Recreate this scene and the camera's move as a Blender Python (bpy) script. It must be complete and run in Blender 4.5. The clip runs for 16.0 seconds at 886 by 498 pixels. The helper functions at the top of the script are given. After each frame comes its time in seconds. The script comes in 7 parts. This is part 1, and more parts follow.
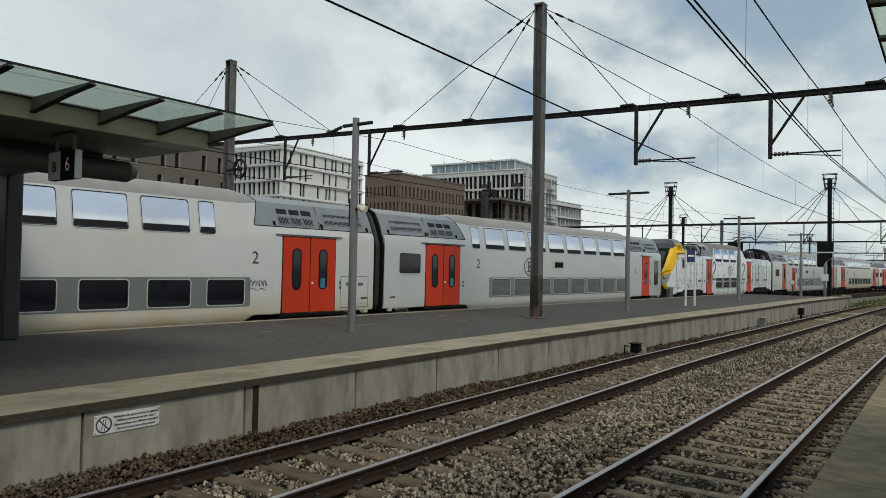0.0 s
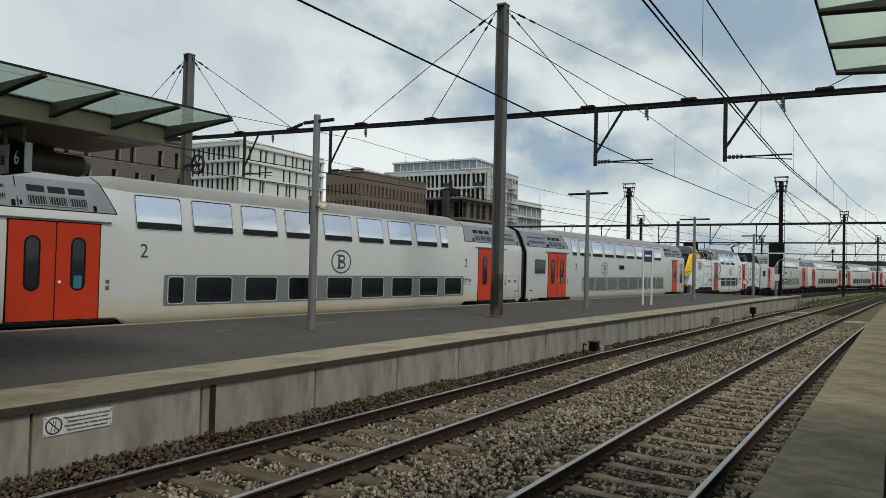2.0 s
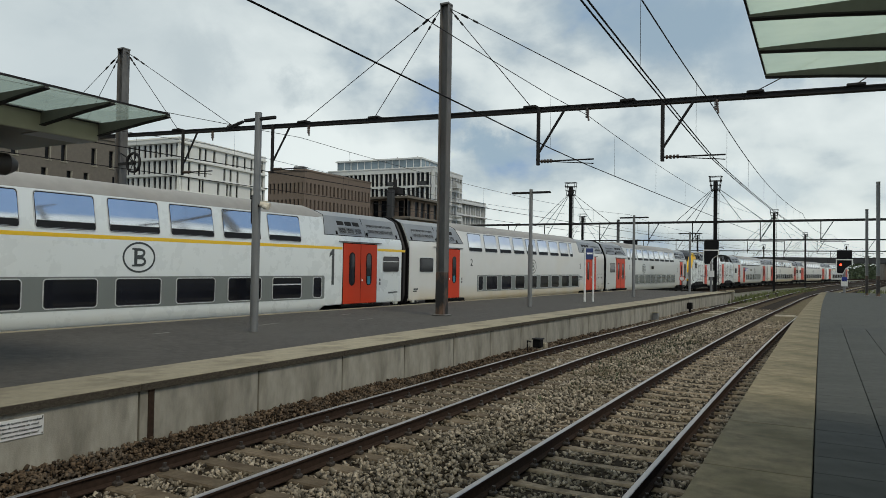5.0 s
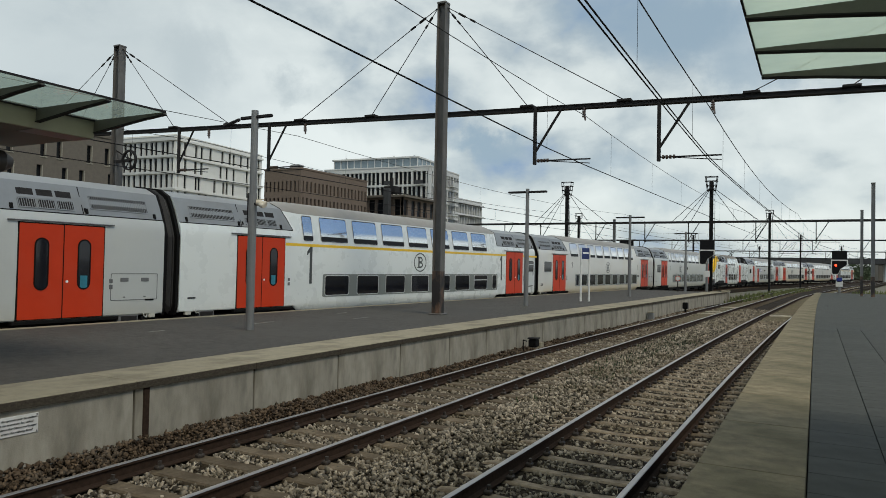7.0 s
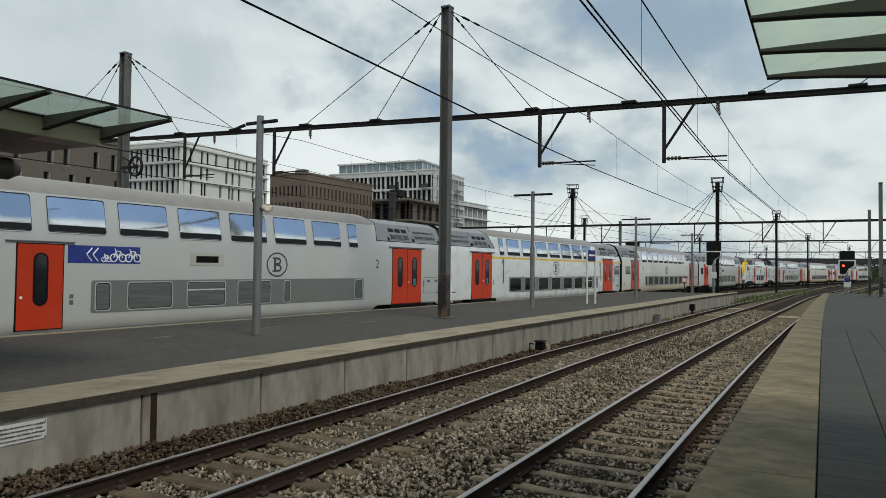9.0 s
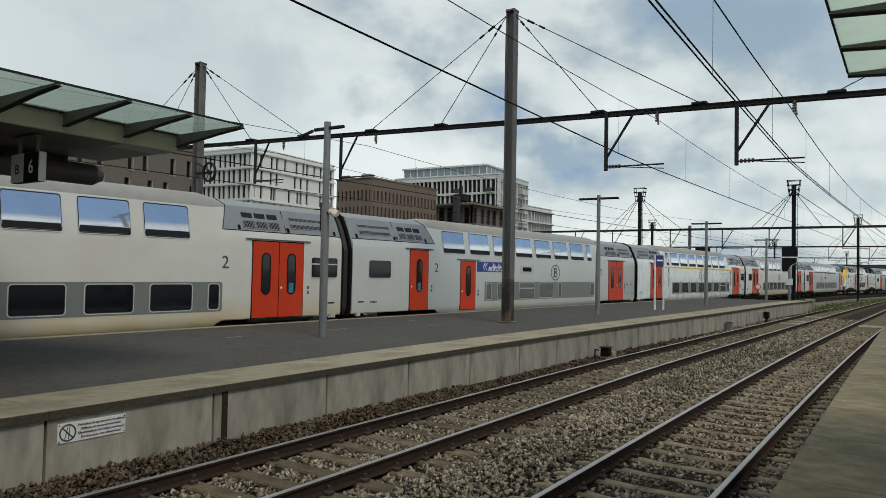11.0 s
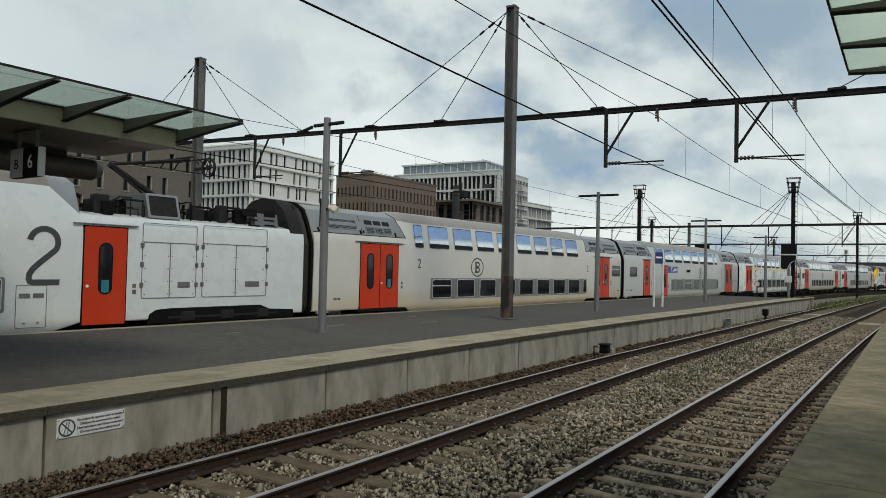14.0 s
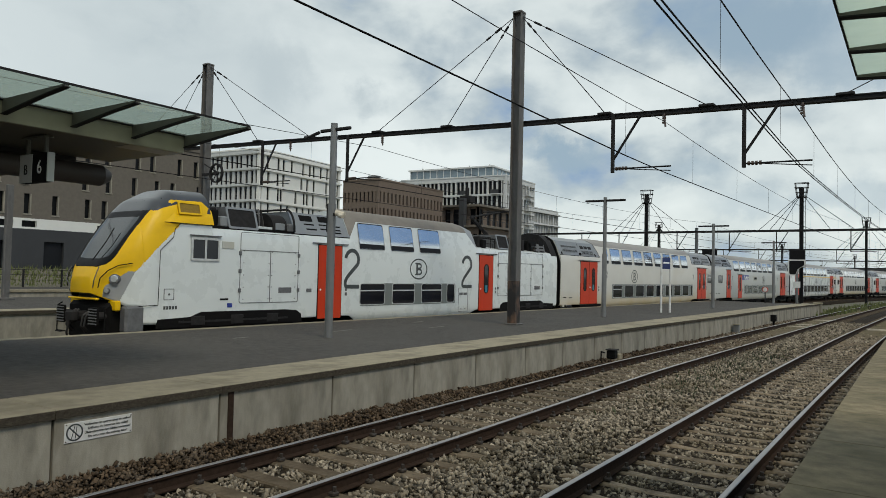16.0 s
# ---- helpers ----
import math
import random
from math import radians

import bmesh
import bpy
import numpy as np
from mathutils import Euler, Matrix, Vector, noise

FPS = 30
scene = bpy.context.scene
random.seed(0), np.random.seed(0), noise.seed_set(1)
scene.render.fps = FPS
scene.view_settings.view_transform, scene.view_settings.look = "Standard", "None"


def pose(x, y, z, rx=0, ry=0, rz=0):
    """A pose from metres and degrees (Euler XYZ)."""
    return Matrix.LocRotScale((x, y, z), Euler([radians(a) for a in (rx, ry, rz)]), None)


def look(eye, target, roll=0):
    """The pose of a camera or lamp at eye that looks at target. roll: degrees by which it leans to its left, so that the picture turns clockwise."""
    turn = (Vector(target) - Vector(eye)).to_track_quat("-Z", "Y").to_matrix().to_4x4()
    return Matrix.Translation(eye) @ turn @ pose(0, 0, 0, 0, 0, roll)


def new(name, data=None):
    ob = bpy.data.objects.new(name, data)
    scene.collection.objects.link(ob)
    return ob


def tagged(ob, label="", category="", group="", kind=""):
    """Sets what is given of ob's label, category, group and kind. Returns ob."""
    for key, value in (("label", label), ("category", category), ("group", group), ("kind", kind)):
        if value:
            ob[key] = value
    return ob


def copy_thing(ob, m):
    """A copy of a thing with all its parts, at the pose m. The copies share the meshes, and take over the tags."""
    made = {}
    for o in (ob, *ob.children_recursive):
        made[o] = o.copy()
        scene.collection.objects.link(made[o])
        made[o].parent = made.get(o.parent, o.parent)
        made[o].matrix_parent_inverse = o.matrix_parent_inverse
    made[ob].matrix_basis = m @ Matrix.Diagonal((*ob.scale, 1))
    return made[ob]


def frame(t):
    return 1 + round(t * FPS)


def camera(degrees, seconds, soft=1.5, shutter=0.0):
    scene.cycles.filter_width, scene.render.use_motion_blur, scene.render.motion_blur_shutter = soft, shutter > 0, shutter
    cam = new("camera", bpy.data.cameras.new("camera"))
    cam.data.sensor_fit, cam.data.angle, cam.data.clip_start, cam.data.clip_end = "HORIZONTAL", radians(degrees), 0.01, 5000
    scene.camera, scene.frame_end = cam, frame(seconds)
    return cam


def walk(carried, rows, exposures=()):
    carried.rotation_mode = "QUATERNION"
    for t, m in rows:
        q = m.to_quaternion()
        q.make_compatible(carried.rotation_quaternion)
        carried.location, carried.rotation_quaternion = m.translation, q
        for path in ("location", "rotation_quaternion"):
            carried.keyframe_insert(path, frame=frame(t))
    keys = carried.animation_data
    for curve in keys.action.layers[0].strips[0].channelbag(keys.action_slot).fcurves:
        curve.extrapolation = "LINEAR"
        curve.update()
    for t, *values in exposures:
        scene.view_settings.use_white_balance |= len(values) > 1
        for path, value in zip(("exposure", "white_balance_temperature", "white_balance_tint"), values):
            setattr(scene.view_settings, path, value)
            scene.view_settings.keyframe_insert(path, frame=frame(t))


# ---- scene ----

# ---- camera ----
EYE = (0.0, 0.0, 2.304)
cam = camera(64.3, 16.0, soft=0.55)
VIEW = [
    (0.0, 91.452, -1.106, 35.801), (0.5, 91.313, -1.451, 35.581), (1, 91.058, -1.510, 35.093), (1.5, 91.219, -1.781, 33.556),
    (2, 91.408, -1.386, 32.642), (2.5, 91.430, -1.329, 31.770), (3, 91.169, -1.265, 29.861), (3.5, 91.362, -0.841, 28.632),
    (4, 91.558, -0.854, 28.257), (6.5, 91.169, -0.944, 28.101), (7, 91.340, -1.131, 27.870), (7.5, 91.377, -1.015, 27.794),
    (8, 91.192, -0.970, 27.465), (8.5, 91.519, -0.748, 27.589), (9, 91.612, -0.683, 28.344), (9.5, 91.530, -1.170, 29.583),
    (10, 91.417, -1.334, 31.436), (12.5, 92.232, -0.971, 34.277), (13, 92.130, -1.231, 33.100), (13.5, 91.890, -1.746, 33.171),
    (14, 91.571, -1.267, 33.461), (14.5, 91.725, -1.221, 34.002), (15, 91.917, -1.097, 33.802), (15.5, 91.965, -1.156, 33.991),
    (16, 91.983, -1.322, 34.000)]
walk(cam, [(t, pose(*EYE, a, b, c)) for t, a, b, c in VIEW], exposures=[(0.0, -0.49, 6700, 4), (16.0, -0.49, 6700, 4)])

# ---- world and sun ----
world = bpy.data.worlds.new("world")
scene.world = world
world.use_nodes = True
wn, wl = world.node_tree.nodes, world.node_tree.links
wn.clear()
w_out, w_bg = wn.new("ShaderNodeOutputWorld"), wn.new("ShaderNodeBackground")
w_sky = wn.new("ShaderNodeTexSky")
w_sky.sky_type, w_sky.sun_disc = "NISHITA", False
w_sky.sun_elevation, w_sky.sun_rotation = radians(48), radians(120)
w_tc, w_map = wn.new("ShaderNodeTexCoord"), wn.new("ShaderNodeMapping")
w_map.inputs["Scale"].default_value = (1.0, 1.0, 1.7)
w_map.inputs["Location"].default_value = (1.35, 0.6, 0.45)
w_n1, w_n2 = wn.new("ShaderNodeTexNoise"), wn.new("ShaderNodeTexNoise")
w_n1.inputs["Scale"].default_value, w_n1.inputs["Detail"].default_value = 5.0, 8.0
w_n1.inputs["Roughness"].default_value, w_n1.inputs["Distortion"].default_value = 0.52, 0.15
w_n2.inputs["Scale"].default_value, w_n2.inputs["Detail"].default_value = 1.3, 3.0
w_mixn = wn.new("ShaderNodeMix")
w_mixn.data_type = "FLOAT"
w_mixn.inputs[0].default_value = 0.30
w_ramp = wn.new("ShaderNodeValToRGB")
w_ramp.color_ramp.elements[0].position, w_ramp.color_ramp.elements[0].color = 0.30, (0.20, 0.36, 0.68, 1)
w_ramp.color_ramp.elements[1].position, w_ramp.color_ramp.elements[1].color = 0.56, (1.08, 1.14, 1.18, 1)
w_low = w_ramp.color_ramp.elements.new(0.40)
w_low.color = (0.60, 0.69, 0.78, 1)
w_mid = w_ramp.color_ramp.elements.new(0.47)
w_mid.color = (0.90, 0.97, 1.02, 1)
w_sc = wn.new("ShaderNodeMix")
w_sc.data_type, w_sc.blend_type = "RGBA", "ADD"
w_sc.inputs[0].default_value = 0.015
wl.new(w_tc.outputs["Generated"], w_map.inputs["Vector"])
wl.new(w_map.outputs["Vector"], w_n1.inputs["Vector"])
wl.new(w_map.outputs["Vector"], w_n2.inputs["Vector"])
wl.new(w_n1.outputs[0], w_mixn.inputs[2])
wl.new(w_n2.outputs[0], w_mixn.inputs[3])


def w_range(src, a, b, p, q):
    r = wn.new("ShaderNodeMapRange")
    r.interpolation_type = "SMOOTHSTEP"
    for k, val in zip(("From Min", "From Max", "To Min", "To Max"), (a, b, p, q)):
        r.inputs[k].default_value = val
    wl.new(src, r.inputs["Value"])
    return r.outputs[0]


def w_math(op, a, b):
    r = wn.new("ShaderNodeMath")
    r.operation = op
    wl.new(a, r.inputs[0])
    wl.new(b, r.inputs[1])
    return r.outputs[0]


# the sky on the side of the near platform clears upwards
w_xyz = wn.new("ShaderNodeSeparateXYZ")
wl.new(w_tc.outputs["Generated"], w_xyz.inputs[0])
w_steep = w_math("DIVIDE", w_xyz.outputs["Z"], w_xyz.outputs["X"])
w_clear = w_math("MULTIPLY", w_range(w_xyz.outputs["X"], 0.16, 0.28, 0.0, 1.0), w_range(w_steep, 0.32, 0.50, 0.0, 0.32))
wl.new(w_math("SUBTRACT", w_mixn.outputs[0], w_clear), w_ramp.inputs[0])

# single clouds: direction, size, flatness, density and colour
GREY_CLOUD, BLUE_CLOUD = (0.66, 0.74, 0.81, 1), (0.41, 0.54, 0.69, 1)
CLOUDS = (
    ((-0.714, 0.650, 0.261), 0.055, 1.0, 0.75, GREY_CLOUD),
    ((-0.632, 0.735, 0.246), 0.042, 1.5, 0.9, GREY_CLOUD),
    ((-0.824, 0.492, 0.282), 0.34, 1.3, 0.55, GREY_CLOUD),
    ((-0.772, 0.600, 0.208), 0.22, 1.6, 0.4, GREY_CLOUD),
    ((-0.403, 0.897, 0.178), 0.062, 3.4, 0.95, BLUE_CLOUD),
    ((-0.159, 0.934, 0.319), 0.13, 1.7, 1.0, BLUE_CLOUD),
    ((-0.269, 0.903, 0.336), 0.08, 1.8, 0.55, BLUE_CLOUD),
    ((-0.073, 0.961, 0.268), 0.075, 1.8, 0.7, BLUE_CLOUD),
    ((-0.247, 0.959, 0.136), 0.07, 2.8, 0.45, BLUE_CLOUD),
    ((-0.068, 0.992, 0.107), 0.09, 3.2, 0.4, BLUE_CLOUD),
    ((-0.571, 0.797, 0.197), 0.07, 2.6, 0.4, GREY_CLOUD),
    ((-0.178, 0.979, 0.101), 0.08, 2.8, 0.4, BLUE_CLOUD),
)
w_puff, w_vec = wn.new("ShaderNodeTexNoise"), wn.new("ShaderNodeVectorMath")
w_puff.inputs["Scale"].default_value, w_puff.inputs["Detail"].default_value, w_puff.inputs["Roughness"].default_value = 9.0, 7.0, 0.62
wl.new(w_tc.outputs["Generated"], w_puff.inputs["Vector"])
w_vec.operation = "MULTIPLY_ADD"
w_vec.inputs[1].default_value, w_vec.inputs[2].default_value = (0.13, 0.13, 0.13), (-0.065, -0.065, -0.065)
wl.new(w_puff.outputs["Color"], w_vec.inputs[0])
w_way = wn.new("ShaderNodeVectorMath")
wl.new(w_tc.outputs["Generated"], w_way.inputs[0])
wl.new(w_vec.outputs[0], w_way.inputs[1])
w_col = w_ramp.outputs[0]
for c_dir, c_size, c_flat, c_dense, c_col in CLOUDS:
    c_off, c_sc, c_len = (wn.new("ShaderNodeVectorMath") for _ in range(3))
    c_mix = wn.new("ShaderNodeMix")
    c_off.operation, c_sc.operation, c_len.operation = "SUBTRACT", "MULTIPLY", "LENGTH"
    c_off.inputs[1].default_value, c_sc.inputs[1].default_value = c_dir, (1, 1, c_flat)
    wl.new(w_way.outputs[0], c_off.inputs[0])
    wl.new(c_off.outputs[0], c_sc.inputs[0])
    wl.new(c_sc.outputs[0], c_len.inputs[0])
    c_mix.data_type = "RGBA"
    c_mix.inputs[7].default_value = c_col
    wl.new(w_range(c_len.outputs["Value"], c_size * 0.25, c_size * 1.15, c_dense, 0.0), c_mix.inputs[0])
    wl.new(w_col, c_mix.inputs[6])
    w_col = c_mix.outputs[2]
wl.new(w_col, w_sc.inputs[6])
wl.new(w_sky.outputs[0], w_sc.inputs[7])
wl.new(w_sc.outputs[2], w_bg.inputs[0])
w_bg.inputs[1].default_value = 1.0
wl.new(w_bg.outputs[0], w_out.inputs[0])

sun = new("sun", bpy.data.lights.new("sun", "SUN"))
sun.data.energy, sun.data.angle, sun.data.color = 2.7, radians(20), (1.0, 0.91, 0.77)
sun.matrix_world = look((30, 5, 40), (0, 20, 0))

# ---- materials ----
MATS = {}


def mat(name, col, rough=0.6, metal=0.0, var=0.25, scale=6.0, bump=0.0, bscale=60.0, dirt=None, dscale=1.5, damt=0.5, rand=0.0, spec=0.5, coat=0.0, stretch=(1, 1, 1), island=False, grime=None):
    """A surface with grain and stains at two scales; dirt: colour of blotches; rand: brightness change from piece to piece;
    grime: colour and height of splashed rust-brown dirt along the foot of a coach."""
    m = bpy.data.materials.new(name)
    m.use_nodes = True
    n, l = m.node_tree.nodes, m.node_tree.links
    b = n["Principled BSDF"]
    b.inputs["Metallic"].default_value = metal
    b.inputs["Specular IOR Level"].default_value = spec
    b.inputs["Coat Weight"].default_value = coat
    tc, mp = n.new("ShaderNodeTexCoord"), n.new("ShaderNodeMapping")
    mp.inputs["Scale"].default_value = stretch
    l.new(tc.outputs["Object"], mp.inputs["Vector"])
    n1 = n.new("ShaderNodeTexNoise")
    n1.inputs["Scale"].default_value, n1.inputs["Detail"].default_value, n1.inputs["Roughness"].default_value = scale, 8.0, 0.62
    l.new(mp.outputs["Vector"], n1.inputs["Vector"])
    mr = n.new("ShaderNodeMapRange")
    mr.inputs["From Min"].default_value, mr.inputs["From Max"].default_value = 0.25, 0.75
    mr.inputs["To Min"].default_value, mr.inputs["To Max"].default_value = 1 - var, 1 + var
    l.new(n1.outputs[0], mr.inputs["Value"])
    fac = mr.outputs[0]
    if rand:
        src = n.new("ShaderNodeNewGeometry").outputs["Random Per Island"] if island else n.new("ShaderNodeObjectInfo").outputs["Random"]
        r2, mm = n.new("ShaderNodeMapRange"), n.new("ShaderNodeMath")
        r2.inputs["To Min"].default_value, r2.inputs["To Max"].default_value = 1 - rand, 1 + rand
        l.new(src, r2.inputs["Value"])
        mm.operation = "MULTIPLY"
        l.new(fac, mm.inputs[0])
        l.new(r2.outputs[0], mm.inputs[1])
        fac = mm.outputs[0]
    mx = n.new("ShaderNodeMix")
    mx.data_type, mx.blend_type = "RGBA", "MULTIPLY"
    mx.inputs[0].default_value = 1.0
    mx.inputs[6].default_value = (*col, 1)
    l.new(fac, mx.inputs[7])
    out = mx.outputs[2]
    if dirt:
        n2 = n.new("ShaderNodeTexNoise")
        n2.inputs["Scale"].default_value, n2.inputs["Detail"].default_value = dscale, 6.0
        l.new(mp.outputs["Vector"], n2.inputs["Vector"])
        r3 = n.new("ShaderNodeMapRange")
        r3.inputs["From Min"].default_value, r3.inputs["From Max"].default_value = 0.48, 0.68
        r3.inputs["To Min"].default_value, r3.inputs["To Max"].default_value = 0.0, damt
        l.new(n2.outputs[0], r3.inputs["Value"])
        m2 = n.new("ShaderNodeMix")
        m2.data_type = "RGBA"
        m2.inputs[7].default_value = (*dirt, 1)
        l.new(r3.outputs[0], m2.inputs[0])
        l.new(out, m2.inputs[6])
        out = m2.outputs[2]
    if grime:
        g_col, g_top, g_amt = grime
        sp, g1, gn, g2, gm, m3 = (n.new(k) for k in ("ShaderNodeSeparateXYZ", "ShaderNodeMapRange", "ShaderNodeTexNoise", "ShaderNodeMath", "ShaderNodeMath", "ShaderNodeMix"))
        l.new(tc.outputs["Object"], sp.inputs[0])
        l.new(sp.outputs["Z"], g1.inputs["Value"])
        g1.inputs["From Min"].default_value, g1.inputs["From Max"].default_value = 0.55, g_top
        g1.inputs["To Min"].default_value, g1.inputs["To Max"].default_value = 1.25, 0.0
        gn.inputs["Scale"].default_value, gn.inputs["Detail"].default_value = 0.9, 6.0
        l.new(tc.outputs["Object"], gn.inputs["Vector"])
        g2.operation, gm.operation = "MULTIPLY", "MULTIPLY"
        l.new(g1.outputs[0], g2.inputs[0])
        l.new(gn.outputs[0], g2.inputs[1])
        l.new(g2.outputs[0], gm.inputs[0])
        gm.inputs[1].default_value, gm.use_clamp = g_amt, True
        m3.data_type = "RGBA"
        m3.inputs[7].default_value = (*g_col, 1)
        l.new(gm.outputs[0], m3.inputs[0])
        l.new(out, m3.inputs[6])
        out = m3.outputs[2]
    l.new(out, b.inputs["Base Color"])
    rr = n.new("ShaderNodeMapRange")
    rr.inputs["To Min"].default_value, rr.inputs["To Max"].default_value = max(rough - 0.08, 0.02), min(rough + 0.08, 1)
    l.new(n1.outputs[0], rr.inputs["Value"])
    l.new(rr.outputs[0], b.inputs["Roughness"])
    if bump:
        n3, bp = n.new("ShaderNodeTexNoise"), n.new("ShaderNodeBump")
        n3.inputs["Scale"].default_value, n3.inputs["Detail"].default_value = bscale, 5.0
        l.new(tc.outputs["Object"], n3.inputs["Vector"])
        bp.inputs["Strength"].default_value, bp.inputs["Distance"].default_value = bump, 0.02
        l.new(n3.outputs[0], bp.inputs["Height"])
        l.new(bp.outputs[0], b.inputs["Normal"])
    MATS[name] = m
    return m


def glow(name, col, power):
    m = mat(name, col, 0.3)
    b = m.node_tree.nodes["Principled BSDF"]
    b.inputs["Emission Color"].default_value, b.inputs["Emission Strength"].default_value = (*col, 1), power
    return m


M_BALLAST = mat("ballast stone", (0.208, 0.178, 0.136), 0.9, spec=0.10, var=0.40, scale=9, rand=0.85, island=True, dirt=(0.085, 0.066, 0.035), dscale=0.8, damt=0.55)
# Bed colour is near black: the shade in the gaps between stones, painted in.
M_BEDSHADE = mat("ballast bed", (0.024, 0.018, 0.012), 0.95, spec=0.1, var=0.6, scale=22, bump=1.0, bscale=26, dirt=(0.03, 0.022, 0.014), dscale=0.7)
M_GROUND = mat("earth", (0.13, 0.12, 0.09), 0.95, var=0.4, scale=0.6, bump=0.4, bscale=8, dirt=(0.09, 0.11, 0.05), dscale=0.12, damt=0.7)
M_SLEEPER = mat("weathered sleeper", (0.128, 0.100, 0.068), 0.9, spec=0.12, var=0.35, scale=14, rand=0.25, bump=0.3, bscale=40, dirt=(0.06, 0.043, 0.028), dscale=4, damt=0.7)
M_RUST = mat("rusty steel", (0.034, 0.022, 0.016), 0.9, spec=0.08, metal=0.0, var=0.35, scale=18, bump=0.2, bscale=60)
M_HEAD = mat("worn rail head", (0.36, 0.33, 0.31), 0.36, metal=0.85, var=0.25, scale=10, stretch=(1, 0.1, 1))
M_ASPHALT = mat("platform asphalt", (0.068, 0.063, 0.057), 0.85, spec=0.2, var=0.42, scale=7, bump=0.5, bscale=110, dirt=(0.085, 0.080, 0.072), dscale=0.5, damt=0.5)
M_PAVER = mat("dark pavers", (0.062, 0.064, 0.058), 0.85, spec=0.15, var=0.25, scale=4, rand=0.07, bump=0.2, bscale=120)
M_COPING = mat("concrete coping", (0.275, 0.243, 0.175), 0.9, spec=0.2, var=0.22, scale=5, rand=0.1, bump=0.3, bscale=80, dirt=(0.14, 0.12, 0.085), dscale=1.7, damt=0.55)
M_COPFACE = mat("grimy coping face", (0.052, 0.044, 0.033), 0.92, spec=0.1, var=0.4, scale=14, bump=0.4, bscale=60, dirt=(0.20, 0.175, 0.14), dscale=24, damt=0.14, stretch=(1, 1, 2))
M_PANEL = mat("concrete wall panel", (0.262, 0.244, 0.200), 0.88, spec=0.2, var=0.36, scale=4, rand=0.08, bump=0.25, bscale=70, dirt=(0.13, 0.112, 0.078), dscale=1.2, damt=0.65, stretch=(1, 1, 0.35))
M_JOINT = mat("dark joint", (0.03, 0.026, 0.022), 0.95)
M_EDGE = mat("platform edge slab", (0.190, 0.160, 0.102), 0.88, spec=0.15, var=0.42, scale=5, rand=0.08, bump=0.3, bscale=90, dirt=(0.085, 0.078, 0.045), dscale=1.2, damt=0.6)
M_CREAM = mat("cream coach paint", (0.555, 0.56, 0.535), 0.32, var=0.04, scale=1.2, dirt=(0.56, 0.50, 0.38), dscale=0.5, damt=0.25, coat=0.2, grime=((0.46, 0.36, 0.19), 1.45, 1.3))
M_CREAM2 = mat("beige coach paint", (0.555, 0.545, 0.495), 0.34, var=0.05, scale=1.2, dirt=(0.50, 0.44, 0.33), dscale=0.5, damt=0.25, coat=0.2, grime=((0.46, 0.36, 0.19), 1.55, 1.4))
M_CLIP = mat("worn fastening", (0.032, 0.024, 0.018), 0.7, var=0.4, scale=20)
M_WHITE = mat("white coach paint", (0.622, 0.66, 0.65), 0.28, var=0.015, scale=1.5, dirt=(0.60, 0.59, 0.55), dscale=0.6, damt=0.10, coat=0.25, grime=((0.50, 0.43, 0.31), 1.1, 0.35))
M_GREYP = mat("light grey coach paint", (0.455, 0.475, 0.46), 0.32, var=0.04, scale=1.2, dirt=(0.45, 0.45, 0.41), dscale=0.5, damt=0.3, coat=0.2, grime=((0.40, 0.37, 0.28), 1.25, 0.8))
M_BAND = mat("grey window band", (0.145, 0.160, 0.150), 0.35, var=0.06, scale=2, coat=0.2)
M_ROOFC = mat("dusty grey roof", (0.245, 0.235, 0.215), 0.5, var=0.15, scale=2, dirt=(0.20, 0.18, 0.15), dscale=0.8, damt=0.5)
M_ROOFP = mat("grimy beige roof", (0.165, 0.148, 0.125), 0.6, var=0.2, scale=2, dirt=(0.10, 0.09, 0.075), dscale=0.8, damt=0.5)
M_ROOFG = mat("grey roof panels", (0.21, 0.225, 0.235), 0.42, var=0.1, scale=2.5, dirt=(0.17, 0.17, 0.16), dscale=0.9, damt=0.5)
M_RED = mat("orange red door paint", (0.48, 0.036, 0.008), 0.38, var=0.06, scale=2, coat=0.0, spec=0.25, dirt=(0.42, 0.05, 0.02), dscale=1, damt=0.3)
M_YELLOW = mat("yellow cab paint", (0.76, 0.46, 0.003), 0.42, var=0.05, scale=2, coat=0.05, spec=0.3, dirt=(0.55, 0.32, 0.01), dscale=1.3, damt=0.35)
M_GLOSSBLACK = mat("gloss black surround", (0.005, 0.005, 0.006), 0.45, spec=0.1)
M_STRIPE = mat("yellow stripe", (0.72, 0.46, 0.02), 0.35, var=0.05)
M_BLACK = mat("black underframe", (0.0045, 0.0042, 0.004), 0.8, spec=0.15, var=0.4, scale=8)
M_RUBBER = mat("bellows rubber", (0.012, 0.0115, 0.011), 0.6, var=0.3, scale=6)
M_TEXT = mat("dark grey lettering", (0.045, 0.052, 0.052), 0.4)
M_BLUE = mat("blue panel", (0.012, 0.03, 0.22), 0.35)
M_WTEXT = mat("white lettering", (0.8, 0.8, 0.8), 0.4)
M_TRIM = mat("window frame trim", (0.50, 0.51, 0.50), 0.35, metal=0.2)
M_GREYMET = mat("grey machinery", (0.12, 0.122, 0.125), 0.6, metal=0.0, spec=0.3, var=0.3, scale=7)
M_DKMET = mat("dark roof machinery", (0.020, 0.019, 0.019), 0.75, metal=0.0, spec=0.15, var=0.4, scale=7)
M_GALV = mat("galvanised steel", (0.20, 0.203, 0.20), 0.5, metal=0.55, var=0.2, scale=5, stretch=(1, 1, 0.4))
